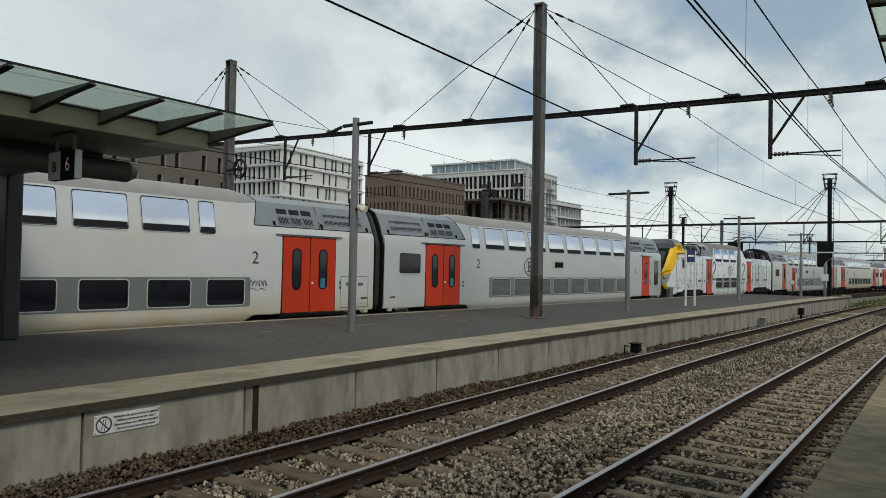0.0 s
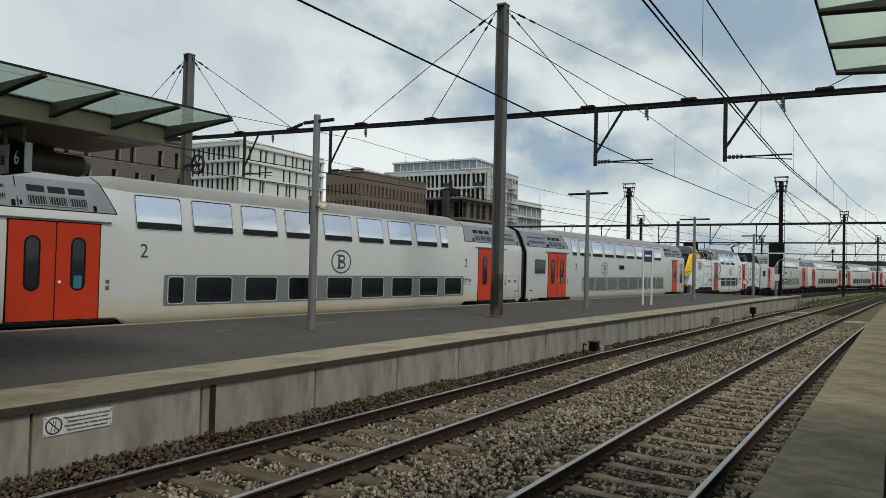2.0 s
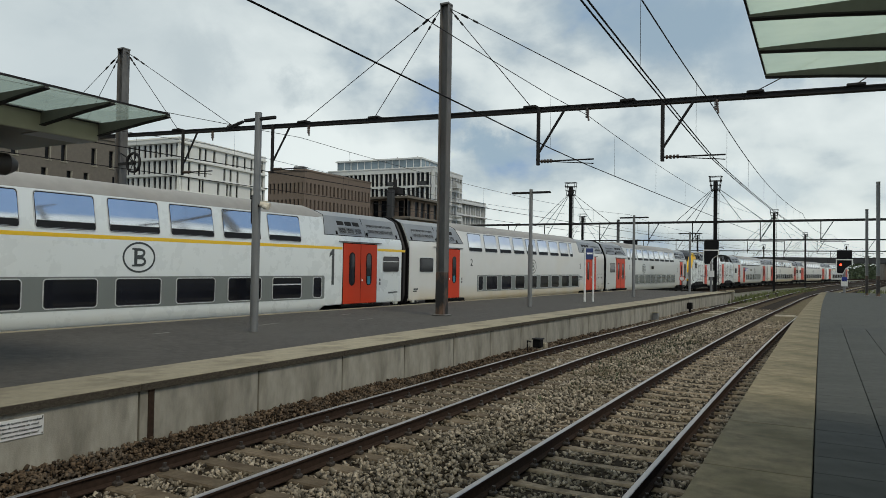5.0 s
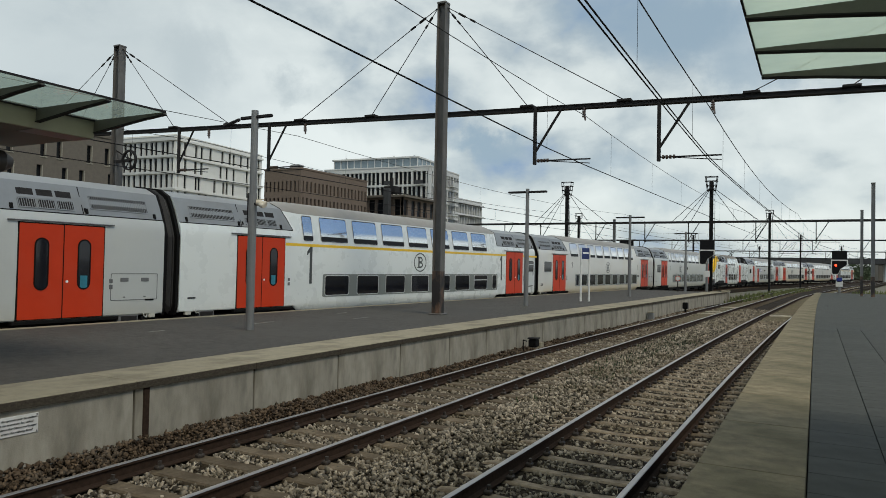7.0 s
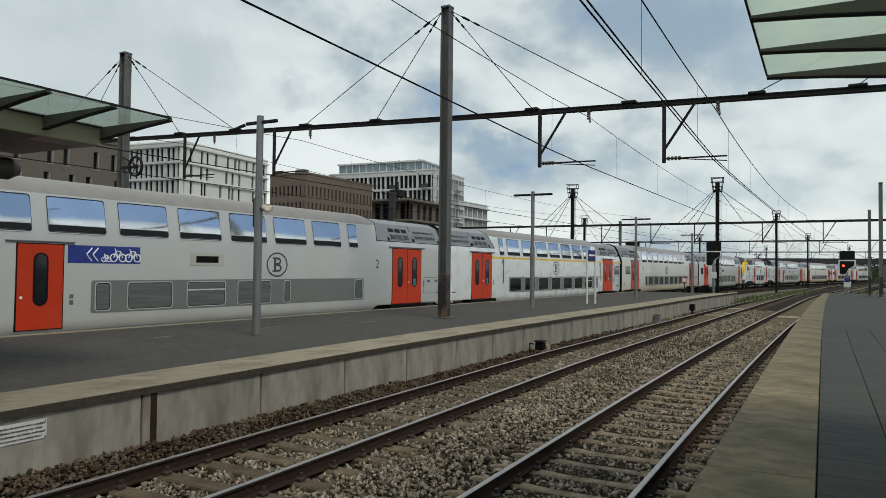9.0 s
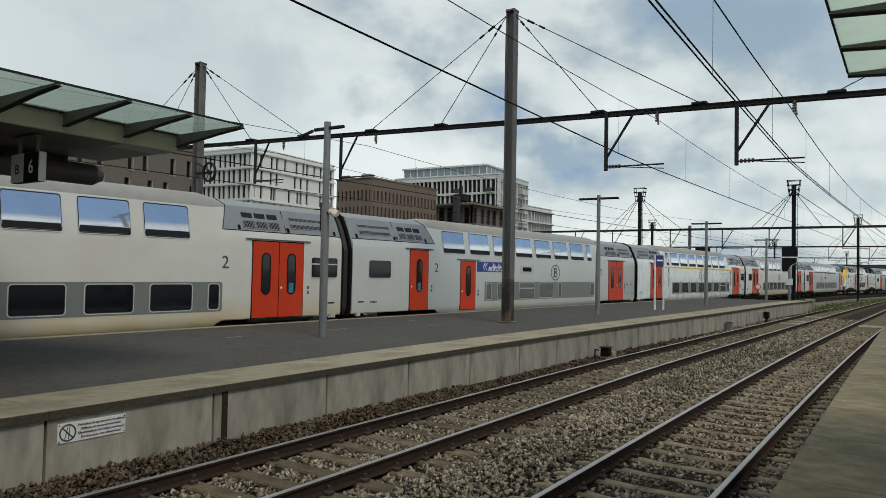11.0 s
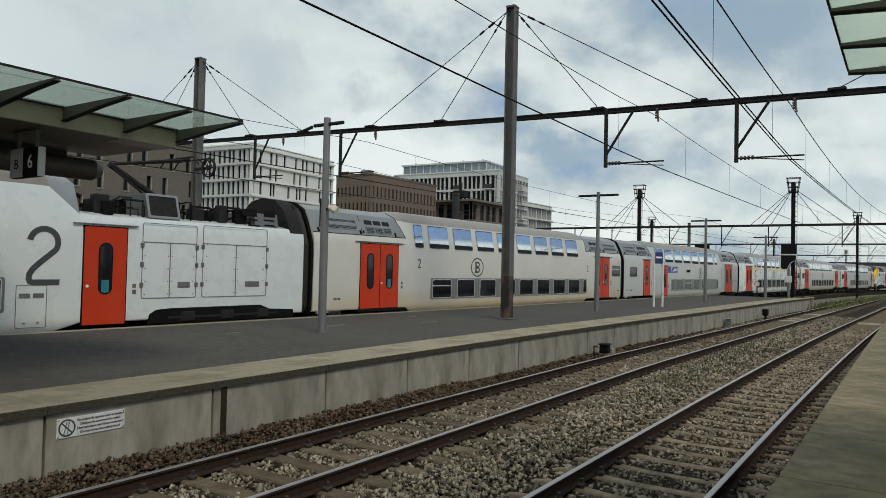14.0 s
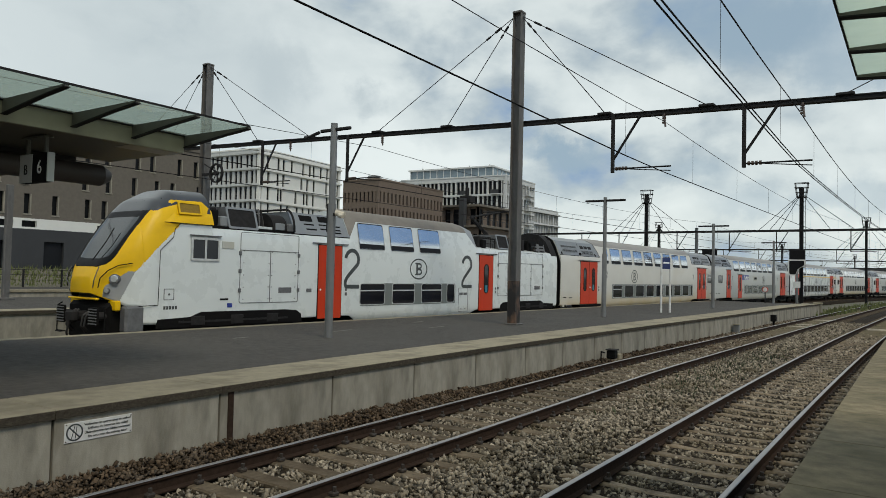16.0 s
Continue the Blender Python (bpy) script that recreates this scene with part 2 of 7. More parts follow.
M_MAST = mat("old catenary steel", (0.135, 0.132, 0.126), 0.7, metal=0.35, var=0.35, scale=4, dirt=(0.11, 0.078, 0.06), dscale=1.5, damt=0.4, stretch=(1, 1, 0.4))
M_BEAM = mat("dark beam steel", (0.018, 0.017, 0.017), 0.75, metal=0.1, spec=0.25, var=0.3, scale=5)
M_WIRE = mat("contact wire", (0.015, 0.014, 0.014), 0.8, spec=0.2)
M_INSUL = mat("insulator", (0.05, 0.03, 0.02), 0.3)
M_CANOPY = mat("olive canopy panels", (0.30, 0.29, 0.21), 0.6, var=0.12, scale=2)
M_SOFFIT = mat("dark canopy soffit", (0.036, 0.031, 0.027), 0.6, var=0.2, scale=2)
M_BRACKET = mat("dark bracket steel", (0.10, 0.098, 0.078), 0.6, metal=0.0, var=0.2)
M_BRICK = mat("brown brick", (0.138, 0.105, 0.082), 0.9, var=0.18, scale=3, bump=0.2, bscale=8)
M_TAUPE = mat("taupe brick", (0.125, 0.110, 0.090), 0.9, var=0.15, scale=3)
M_WCLAD = mat("white cladding", (0.66, 0.66, 0.62), 0.6, var=0.05, scale=1)
M_LCLAD = mat("pale grey cladding", (0.44, 0.45, 0.44), 0.6, var=0.05, scale=1)
M_SKYGLASS = mat("pale roof glazing", (0.16, 0.21, 0.24), 0.12, var=0.3, scale=0.3)
M_BALLAST2 = mat("rust-stained ballast stone", (0.078, 0.055, 0.036), 0.92, spec=0.12, var=0.4, scale=9, rand=0.8, island=True, dirt=(0.19, 0.16, 0.125), dscale=1.8, damt=0.35)
M_STEELSL = mat("brown steel sleeper", (0.205, 0.162, 0.112), 0.8, spec=0.15, var=0.35, scale=12, rand=0.2, bump=0.2, bscale=40, dirt=(0.06, 0.042, 0.027), dscale=4, damt=0.6)
M_FILL = mat("packed brown earth", (0.120, 0.096, 0.060), 0.95, spec=0.1, var=0.45, scale=9, bump=0.6, bscale=30, dirt=(0.085, 0.085, 0.04), dscale=0.9, damt=0.6)
M_PLANK = mat("pale plank", (0.36, 0.32, 0.25), 0.85, var=0.3, scale=8)
M_MARK = mat("worn pale marking", (0.17, 0.165, 0.15), 0.85, var=0.4, scale=12)
M_GCLAD = mat("grey concrete frame", (0.52, 0.53, 0.52), 0.7, var=0.08, scale=1)
M_DCLAD = mat("dark grey render", (0.036, 0.038, 0.041), 0.8, var=0.15, scale=1)
M_WINDOW = mat("dark building glass", (0.010, 0.011, 0.013), 0.4, var=0.3, scale=0.4, rand=0.6, spec=0.12)
M_SIGNAL = mat("signal board black", (0.010, 0.010, 0.011), 0.7, spec=0.1)
M_SIGNBLUE = mat("station sign blue", (0.015, 0.03, 0.12), 0.4)
M_SIGNW = mat("white enamel", (0.62, 0.62, 0.60), 0.4, var=0.06, dirt=(0.4, 0.38, 0.33), dscale=4, damt=0.35)
M_LEAF = mat("foliage", (0.030, 0.046, 0.018), 0.8, var=0.5, scale=0.6, rand=0.4, island=True)
M_GRASS = mat("dry grass", (0.10, 0.115, 0.038), 0.9, var=0.4, scale=3, rand=0.4, island=True)
M_CAMW = mat("beige plastic", (0.48, 0.43, 0.34), 0.4)
M_REDLAMP = glow("red signal light", (1.0, 0.05, 0.02), 6.0)
M_LENS = mat("headlight glass", (0.5, 0.52, 0.52), 0.15, metal=0.6)


def pane_mat(name, tint, rough=0.03, ior=1.7, coat=0.6):
    """Dark coach glass that mirrors the sky."""
    m = mat(name, tint, rough, var=0.3, scale=0.8, rand=0.3, spec=0.5, coat=coat)
    b = m.node_tree.nodes["Principled BSDF"]
    b.inputs["IOR"].default_value = ior
    b.inputs["Coat Roughness"].default_value = 0.02
    b.inputs["Coat IOR"].default_value = 1.8
    return m


M_PANE = pane_mat("coach glass", (0.009, 0.010, 0.014), ior=1.48, coat=0.0)
M_PANEUP = mat("mirroring upper deck glass", (0.70, 0.73, 0.76), 0.05, metal=0.85, var=0.06, scale=0.6, rand=0.12)
# Whitish base colour paints a bright sky reflection into these panes.
M_PANEPALE = mat("upper deck glass with sky reflection painted pale", (0.80, 0.83, 0.86), 0.10, metal=0.45, var=0.06, scale=0.6, rand=0.10)
M_GASKETREFL = mat("black gasket and reflection strip", (0.012, 0.012, 0.013), 0.6, spec=0.2)
M_SCREEN = pane_mat("windscreen glass", (0.018, 0.023, 0.027), ior=1.5, coat=0.0)
M_LAMPGREY = mat("headlight housing grey", (0.27, 0.28, 0.285), 0.4, var=0.06)
M_GRILLY = mat("dark yellow grille", (0.22, 0.135, 0.006), 0.5, var=0.3, scale=20)
M_BLIND = mat("coach glass with drawn blinds", (0.105, 0.118, 0.112), 0.22, var=0.35, scale=2.0, stretch=(1, 0.3, 6), spec=0.5)
m_glass = bpy.data.materials.new("canopy glass")
m_glass.use_nodes = True
g_n, g_l = m_glass.node_tree.nodes, m_glass.node_tree.links
g_n.clear()
g_o, g_t, g_g, g_d, g_m1, g_m2 = (g_n.new(k) for k in ("ShaderNodeOutputMaterial", "ShaderNodeBsdfTransparent", "ShaderNodeBsdfGlossy", "ShaderNodeBsdfTranslucent", "ShaderNodeMixShader", "ShaderNodeMixShader"))
g_t.inputs[0].default_value = (0.70, 0.76, 0.72, 1)
g_d.inputs[0].default_value = (0.36, 0.39, 0.36, 1)
g_g.inputs["Roughness"].default_value = 0.08
g_tex = g_n.new("ShaderNodeTexNoise")
g_tex.inputs["Scale"].default_value, g_tex.inputs["Detail"].default_value = 1.7, 6.0
g_r = g_n.new("ShaderNodeMapRange")
g_r.inputs["To Min"].default_value, g_r.inputs["To Max"].default_value = 0.25, 0.55
g_l.new(g_tex.outputs[0], g_r.inputs["Value"])
g_l.new(g_r.outputs[0], g_m1.inputs[0])
g_l.new(g_t.outputs[0], g_m1.inputs[1])
g_l.new(g_d.outputs[0], g_m1.inputs[2])
g_m2.inputs[0].default_value = 0.08
g_l.new(g_m1.outputs[0], g_m2.inputs[1])
g_l.new(g_g.outputs[0], g_m2.inputs[2])
g_l.new(g_m2.outputs[0], g_o.inputs[0])
M_CGLASS = m_glass
# Same glass again, its colours lightened for the bright sky behind the near canopy.
M_CGLASS2 = m_glass.copy()
M_CGLASS2.name = "cleaner canopy glass"
for g_x in M_CGLASS2.node_tree.nodes:
    if g_x.type == "BSDF_TRANSPARENT":
        g_x.inputs[0].default_value = (0.84, 0.90, 0.84, 1)
    if g_x.type == "BSDF_TRANSLUCENT":
        g_x.inputs[0].default_value = (0.62, 0.67, 0.58, 1)

# ---- the line of the passing train: a very wide bend to the right ----
BEND_R, BEND_A, BEND_B, REF, TURN = 2528.6, -60.9, 131.3, -17.05, 0.0223


def veer(s):
    """Angle of the line to the right of +y at s, in radians: a very wide bend, tighter from 110 to 170 m."""
    return TURN + np.clip(s - BEND_A, 0, BEND_B - BEND_A) / BEND_R + np.clip(s - 110, 0, 60) / 600


WAY_S = np.arange(-90.0, 420.0, 0.5)
WAY_T = veer(WAY_S + 0.25)
WAY_X = np.concatenate([[0.0], np.cumsum(np.sin(WAY_T) * 0.5)[:-1]])
WAY_Y = np.concatenate([[0.0], np.cumsum(np.cos(WAY_T) * 0.5)[:-1]])
WAY_X += REF - np.interp(0.0, WAY_S, WAY_X)
WAY_Y += -0.05 - np.interp(0.0, WAY_S, WAY_Y)


def bend(x, s, z=0.0):
    """World point at lateral place x, s metres along the line, height z."""
    th = float(veer(s))
    return Vector((float(np.interp(s, WAY_S, WAY_X)) + (x - REF) * math.cos(th), float(np.interp(s, WAY_S, WAY_Y)) - (x - REF) * math.sin(th), z))


# ---- mesh building ----
class Shape:
    """Collects vertices and faces of one part."""

    def __init__(self):
        self.v, self.f, self.m = [], [], []

    def add(self, verts, faces, mi=0):
        k = len(self.v)
        self.v += [tuple(p) for p in verts]
        self.f += [tuple(i + k for i in f) for f in faces]
        self.m += [mi] * len(faces)
        return self

    def box(self, x0, x1, y0, y1, z0, z1, c=0.0, mi=0):
        """A box, its edges chamfered by c."""
        if c <= 0:
            v = [(x, y, z) for x in (x0, x1) for y in (y0, y1) for z in (z0, z1)]
            return self.add(v, [(0, 1, 3, 2), (4, 6, 7, 5), (0, 4, 5, 1), (2, 3, 7, 6), (0, 2, 6, 4), (1, 5, 7, 3)], mi)
        c = min(c, (x1 - x0) / 2.01, (y1 - y0) / 2.01, (z1 - z0) / 2.01)
        bm = bmesh.new()
        bmesh.ops.create_cube(bm, size=1)
        for p in bm.verts:
            p.co = Vector(((x0 + x1) / 2 + p.co.x * (x1 - x0), (y0 + y1) / 2 + p.co.y * (y1 - y0), (z0 + z1) / 2 + p.co.z * (z1 - z0)))
        bmesh.ops.bevel(bm, geom=bm.edges[:], offset=c, segments=1, affect="EDGES")
        bm.verts.index_update()
        self.add([p.co[:] for p in bm.verts], [[q.index for q in f.verts] for f in bm.faces], mi)
        bm.free()
        return self

    def tube(self, a, b, r, n=8, r2=None, caps=True, mi=0):
        a, b = Vector(a), Vector(b)
        d = (b - a).normalized()
        u = d.cross(Vector((0, 0, 1)) if abs(d.z) < 0.9 else Vector((1, 0, 0))).normalized()
        w = d.cross(u)
        r2 = r if r2 is None else r2
        v = []
        for p, q in ((a, r), (b, r2)):
            v += [p + (u * math.cos(6.28318 * i / n) + w * math.sin(6.28318 * i / n)) * q for i in range(n)]
        f = [(i, (i + 1) % n, n + (i + 1) % n, n + i) for i in range(n)]
        if caps:
            f += [tuple(range(n))[::-1], tuple(range(n, 2 * n))]
        return self.add(v, f, mi)

    def path(self, pts, r, n=5, mi=0):
        for a, b in zip(pts, pts[1:]):
            self.tube(a, b, r, n, caps=False, mi=mi)
        return self

    def slab(self, pts, axis, a, b, mi=0):
        """A flat outline pts, pushed along axis from a to b."""
        n = len(pts)
        put = {"x": lambda p, h: (h, p[0], p[1]), "y": lambda p, h: (p[0], h, p[1]), "z": lambda p, h: (p[0], p[1], h)}[axis]
        v = [put(p, a) for p in pts] + [put(p, b) for p in pts]
        f = [(i, (i + 1) % n, n + (i + 1) % n, n + i) for i in range(n)] + [tuple(range(n))[::-1], tuple(range(n, 2 * n))]
        return self.add(v, f, mi)

    def ring(self, outer, inner, axis, a, b, mi=0):
        """A flat ring between two outlines of the same count."""
        n = len(outer)
        put = {"x": lambda p, h: (h, p[0], p[1]), "y": lambda p, h: (p[0], h, p[1]), "z": lambda p, h: (p[0], p[1], h)}[axis]
        v = [put(p, h) for pts in (outer, inner) for h in (a, b) for p in pts]
        f = []
        for i in range(n):
            j = (i + 1) % n
            f += [(i, j, n + j, n + i), (2 * n + j, 2 * n + i, 3 * n + i, 3 * n + j), (n + i, n + j, 3 * n + j, 3 * n + i), (j, i, 2 * n + i, 2 * n + j)]
        return self.add(v, f, mi)

    def loft(self, rings, closed=False, caps=False, mi=0):
        n = len(rings[0])
        v = [p for r in rings for p in r]
        f = []
        for k in range(len(rings) - 1):
            for i in range(n if closed else n - 1):
                j = (i + 1) % n
                f.append((k * n + i, k * n + j, (k + 1) * n + j, (k + 1) * n + i))
        if caps:
            f += [tuple(range(n))[::-1], tuple(range((len(rings) - 1) * n, len(rings) * n))]
        return self.add(v, f, mi)

    def mesh(self, name, *mats, smooth=False):
        me = bpy.data.meshes.new(name)
        me.from_pydata(self.v, [], self.f)
        for m in mats:
            me.materials.append(m)
        if len(mats) > 1:
            me.polygons.foreach_set("material_index", self.m)
        bm = bmesh.new()
        bm.from_mesh(me)
        bmesh.ops.recalc_face_normals(bm, faces=bm.faces)
        bm.to_mesh(me)
        bm.free()
        if smooth:
            me.shade_smooth()
            me.set_sharp_from_angle(angle=radians(35))
        me.update()
        return me


def rrect(w, h, r, n=4, cx=0.0, cy=0.0):
    """Outline of a rounded rectangle."""
    r = min(r, w / 2.001, h / 2.001)
    pts = []
    for qx, qy, a0 in ((1, 1, 0), (-1, 1, 90), (-1, -1, 180), (1, -1, 270)):
        for i in range(n + 1):
            a = radians(a0 + 90 * i / n)
            pts.append((cx + qx * (w / 2 - r) + r * math.cos(a), cy + qy * (h / 2 - r) + r * math.sin(a)))
    return pts


def oval(w, h, n=28, cx=0.0, cy=0.0):
    return [(cx + w / 2 * math.cos(6.28318 * i / n), cy + h / 2 * math.sin(6.28318 * i / n)) for i in range(n)]


def part(name, shape, m, parent, label="", at=None, smooth=False):
    """One mesh object under a thing or a part."""
    me = shape if isinstance(shape, bpy.types.Mesh) else shape.mesh(name, *(m if isinstance(m, (list, tuple)) else [m]), smooth=smooth)
    ob = new(name, me)
    ob.parent = parent
    if at is not None:
        ob.matrix_basis = at
    if label:
        ob["label"] = label
    return ob


def thing(name, label, category, at=None, group="", kind="", shape=None, m=None, smooth=False):
    """A top-level thing: an Empty at its base, or a mesh."""
    me = None
    if shape is not None:
        me = shape.mesh(name, *(m if isinstance(m, (list, tuple)) else [m]), smooth=smooth)
    ob = tagged(new(name, me), label, category, group, kind)
    if at is not None:
        ob.matrix_basis = at
    return ob


LETTERS = {}


def letters(text, size, depth=0.004):
    """A mesh of raised letters in the y-z plane, facing +x, reading along +y, centred."""
    key = (text, size, depth)
    if key not in LETTERS:
        cu = bpy.data.curves.new("letters", "FONT")
        cu.body, cu.size, cu.extrude, cu.align_x, cu.align_y, cu.resolution_u = text, size, depth, "CENTER", "CENTER", 3
        ob = bpy.data.objects.new("letters", cu)
        me = bpy.data.meshes.new_from_object(ob)
        me.transform(Matrix(((0, 0, 1, 0), (1, 0, 0, 0), (0, 1, 0, 0), (0, 0, 0, 1))))
        bpy.data.objects.remove(ob)
        LETTERS[key] = me
    return LETTERS[key]


def lettering(name, text, size, m, parent, at, label=""):
    me = letters(text, size).copy()
    me.materials.clear()
    me.materials.append(m)
    return part(name, me, m, parent, label, at)


def swept(prof, s_list, closed=True, mi=0, shape=None):
    """A profile of (x, z) carried along the line."""
    sh = shape or Shape()
    return sh.loft([[bend(x, s, z) for x, z in prof] for s in s_list], closed=closed, caps=closed, mi=mi)


def steps(a, b, d):
    n = max(1, math.ceil((b - a) / d))
    return [a + (b - a) * i / n for i in range(n + 1)]


# ---- the near lines: almost straight, bending a little to the right ----
def drift(y, *knots):
    """Sideways drift of a line whose slope runs linearly between knots of (y, slope)."""
    d = 0.0
    for (a, p), (b, q) in zip(knots, knots[1:]):
        if y <= a:
            return d
        e = min(y, b)
        d += (e - a) * (p + p + (q - p) * (e - a) / (b - a)) / 2
    return d + max(0, y - knots[-1][0]) * knots[-1][1]


LINE_A = ((18, 0.03), (60, 0.042), (90, 0.05), (140, 0.10))
LINE_P = ((14, 0.022), (31, 0.046), (41, 0.018), (52, 0.06), (60, 0.09))
LINE_B = ((5, 0.0), (45, 0.043), (66, 0.035), (90, 0.095), (140, 0.110))
LINE_O = ((8, 0.0), (60, 0.028), (90, 0.05))
LINE_L = ((12, 0.0), (34, 0.006), (60, 0.019))


def on(line, x, y, z=0.0):
    return Vector((x + drift(y, *line), y, z))


def on_turn(line, y):
    return -math.degrees(math.atan(drift(y + 0.5, *line) - drift(y - 0.5, *line)))


def drawn(line, prof, ys, closed=True, mi=0, shape=None):
    """A profile of (x, z) drawn along a near line."""
    sh = shape or Shape()
    return sh.loft([[on(line, x, y, z) for x, z in prof] for y in ys], closed=closed, caps=closed, mi=mi)


PLAT = 0.663
WALL_X, COP_F, COP_B, FAR_EDGE = -8.12, -8.08, -9.22, -16.85
OWN_F, OWN_L = -0.89, -0.05

# ---- ground ----
g = Shape()
g.add([(-900, -300, -0.62), (900, -300, -0.62), (900, 2500, -0.62), (-900, 2500, -0.62)], [(0, 1, 2, 3)])
thing("ground", "wide sheet of brown earth with patches of grass", "ground", kind="structure", shape=g, m=M_GROUND)

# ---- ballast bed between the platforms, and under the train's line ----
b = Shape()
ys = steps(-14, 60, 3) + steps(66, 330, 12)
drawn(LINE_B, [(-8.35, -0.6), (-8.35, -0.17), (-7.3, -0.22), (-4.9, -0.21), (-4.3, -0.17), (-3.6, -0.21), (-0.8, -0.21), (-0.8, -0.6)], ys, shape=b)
thing("ballast_bed", "ballast bed under the rails, blackened as shade between stones", "ballast", kind="structure", shape=b, m=M_BEDSHADE)
b = Shape()
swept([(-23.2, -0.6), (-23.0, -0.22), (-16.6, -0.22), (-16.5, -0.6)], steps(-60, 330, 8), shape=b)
thing("far_ballast_bed", "ballast bed under the passing train, blackened as shade between stones", "ballast", kind="structure", shape=b, m=M_BEDSHADE)


# ---- tracks ----
RAIL = [(-0.070, -0.168), (-0.070, -0.155), (-0.012, -0.135), (-0.010, -0.045), (-0.036, -0.030), (-0.036, -0.006), (0.036, -0.006), (0.036, -0.030), (0.010, -0.045), (0.012, -0.135), (0.070, -0.155), (0.070, -0.168)]
HEADP = [(-0.034, -0.006), (-0.028, 0.0), (0.028, 0.0), (0.034, -0.006)]
s_me = Shape().box(-1.28, 1.28, -0.125, 0.125, -0.30, -0.165, 0.02).mesh("sleeper", M_SLEEPER)
clip_me = Shape().box(0.062, 0.150, -0.050, 0.050, -0.168, -0.115, 0.015).tube((0.115, 0, -0.13), (0.115, 0, -0.065), 0.024, 6).mesh("fastening", M_CLIP)


# a pressed steel sleeper: a trough whose ends turn up at the rails
st_sh, st_rows = Shape(), []
for i in range(15):
    sx = -1.25 + 2.5 * i / 14
    up = 0.022 * min(1.0, abs(sx) / 0.62) ** 3 - 0.10 * max(0.0, abs(sx) - 1.05)
    st_rows.append([(sx, -0.130, -0.30), (sx, -0.075, -0.205 + up), (sx, -0.058, -0.190 + up), (sx, 0.058, -0.190 + up), (sx, 0.075, -0.205 + up), (sx, 0.130, -0.30)])
st_sh.loft(st_rows, closed=True, caps=True)
steel_me = st_sh.mesh("sleeper", M_STEELSL)


def track(line, x, label, y0, y1, near, s_me=s_me, m_s=M_SLEEPER):
    t = thing("railway_track", label, "railway track")
    ys = steps(y0, 60, 2) + steps(64, y1, 8)
    for dx in (-0.75, 0.75):
        r = part("rail", drawn(line, [(x + dx + px, pz) for px, pz in RAIL], ys), M_RUST, t, "rusty steel rail")
        part("rail_head", drawn(line, [(x + dx + px, pz) for px, pz in HEADP], ys), M_HEAD, r, "worn shiny running surface")
    y = y0
    rnd = random.Random(int(-x * 100))
    rest = Shape()
    while y < 130:
        if y < near:
            at = Matrix.Translation(on(line, x, y, rnd.uniform(-0.008, 0.006))) @ pose(0, 0, 0, 0, 0, on_turn(line, y) + rnd.uniform(-0.6, 0.6))
            s = part("sleeper", s_me, None, t, at=at)
            for dx in (-0.75, 0.75):
                for a in (0, 180):
                    part("fastening", clip_me, None, s, at=pose(dx, 0, 0, 0, 0, a))
        else:
            p = on(line, x, y)
            rest.box(p.x - 1.28, p.x + 1.28, p.y - (0.12 if m_s is M_SLEEPER else 0.06), p.y + (0.12 if m_s is M_SLEEPER else 0.06), -0.30, -0.165)
        y += 0.62
    part("sleeper_rest", rest, m_s, t)["kind"] = "stuff"
    return t


track(LINE_A, -6.17, "rusty track on weathered sleepers beside the far platform wall", 1.5, 330, 40)
track(LINE_B, -2.49, "rusty track on brown steel sleepers along the near platform edge", 1.5, 330, 40, steel_me, M_STEELSL)

# the train's own track
tc = thing("railway_track", "rusty track under the passing double-deck train", "railway track")
for dx in (-0.75, 0.75):
    part("rail", swept([(-18.45 + dx + px, pz) for px, pz in RAIL], steps(-60, 330, 6)), M_RUST, tc)
rest = Shape()
for i in range(240):
    p = bend(-18.45, -30 + i * 0.65)
    rest.box(p.x - 1.28, p.x + 1.28, p.y - 0.12, p.y + 0.12, -0.30, -0.165)
part("sleeper_rest", rest, M_SLEEPER, tc)["kind"] = "stuff"
for xx in (-28.6, -32.4):
    tc = thing("railway_track", "rusty empty track behind the passing train", "railway track")
    for dx in (-0.75, 0.75):
        part("rail", swept([(xx + dx + px, pz) for px, pz in RAIL], steps(-60, 330, 8)), M_RUST, tc)

# ---- the far platform, beside the train ----
END_P = 58.4
pl = thing("platform", "long railway platform with asphalt top and concrete wall", "platform", kind="structure")
rows = steps(-14, END_P, 1.5)
sh = Shape()
sh.loft([[bend(FAR_EDGE - 0.0 + 0.35, y, -0.4), bend(FAR_EDGE + 0.35, y, PLAT - 0.004), on(LINE_P, COP_B - 0.02, y, PLAT - 0.004), on(LINE_P, COP_B - 0.02, y, -0.4)] for y in rows], closed=True, caps=True)
part("surface", sh, M_ASPHALT, pl, "dark grey asphalt with lighter worn patches")
sh = Shape()
sh.loft([[bend(x, y, z) for x, z in ((FAR_EDGE, PLAT - 0.2), (FAR_EDGE, PLAT), (FAR_EDGE + 0.34, PLAT), (FAR_EDGE + 0.34, PLAT - 0.2))] for y in rows], closed=True, caps=True)
part("edge_strip", sh, M_COPING, pl, "pale concrete edge beside the train")
sh = Shape()
drawn(LINE_P, [(COP_B, -0.5), (COP_B, 0.5), (WALL_X - 0.08, 0.5), (WALL_X - 0.08, -0.5)], rows, shape=sh)
part("wall_core", sh, M_JOINT, pl)

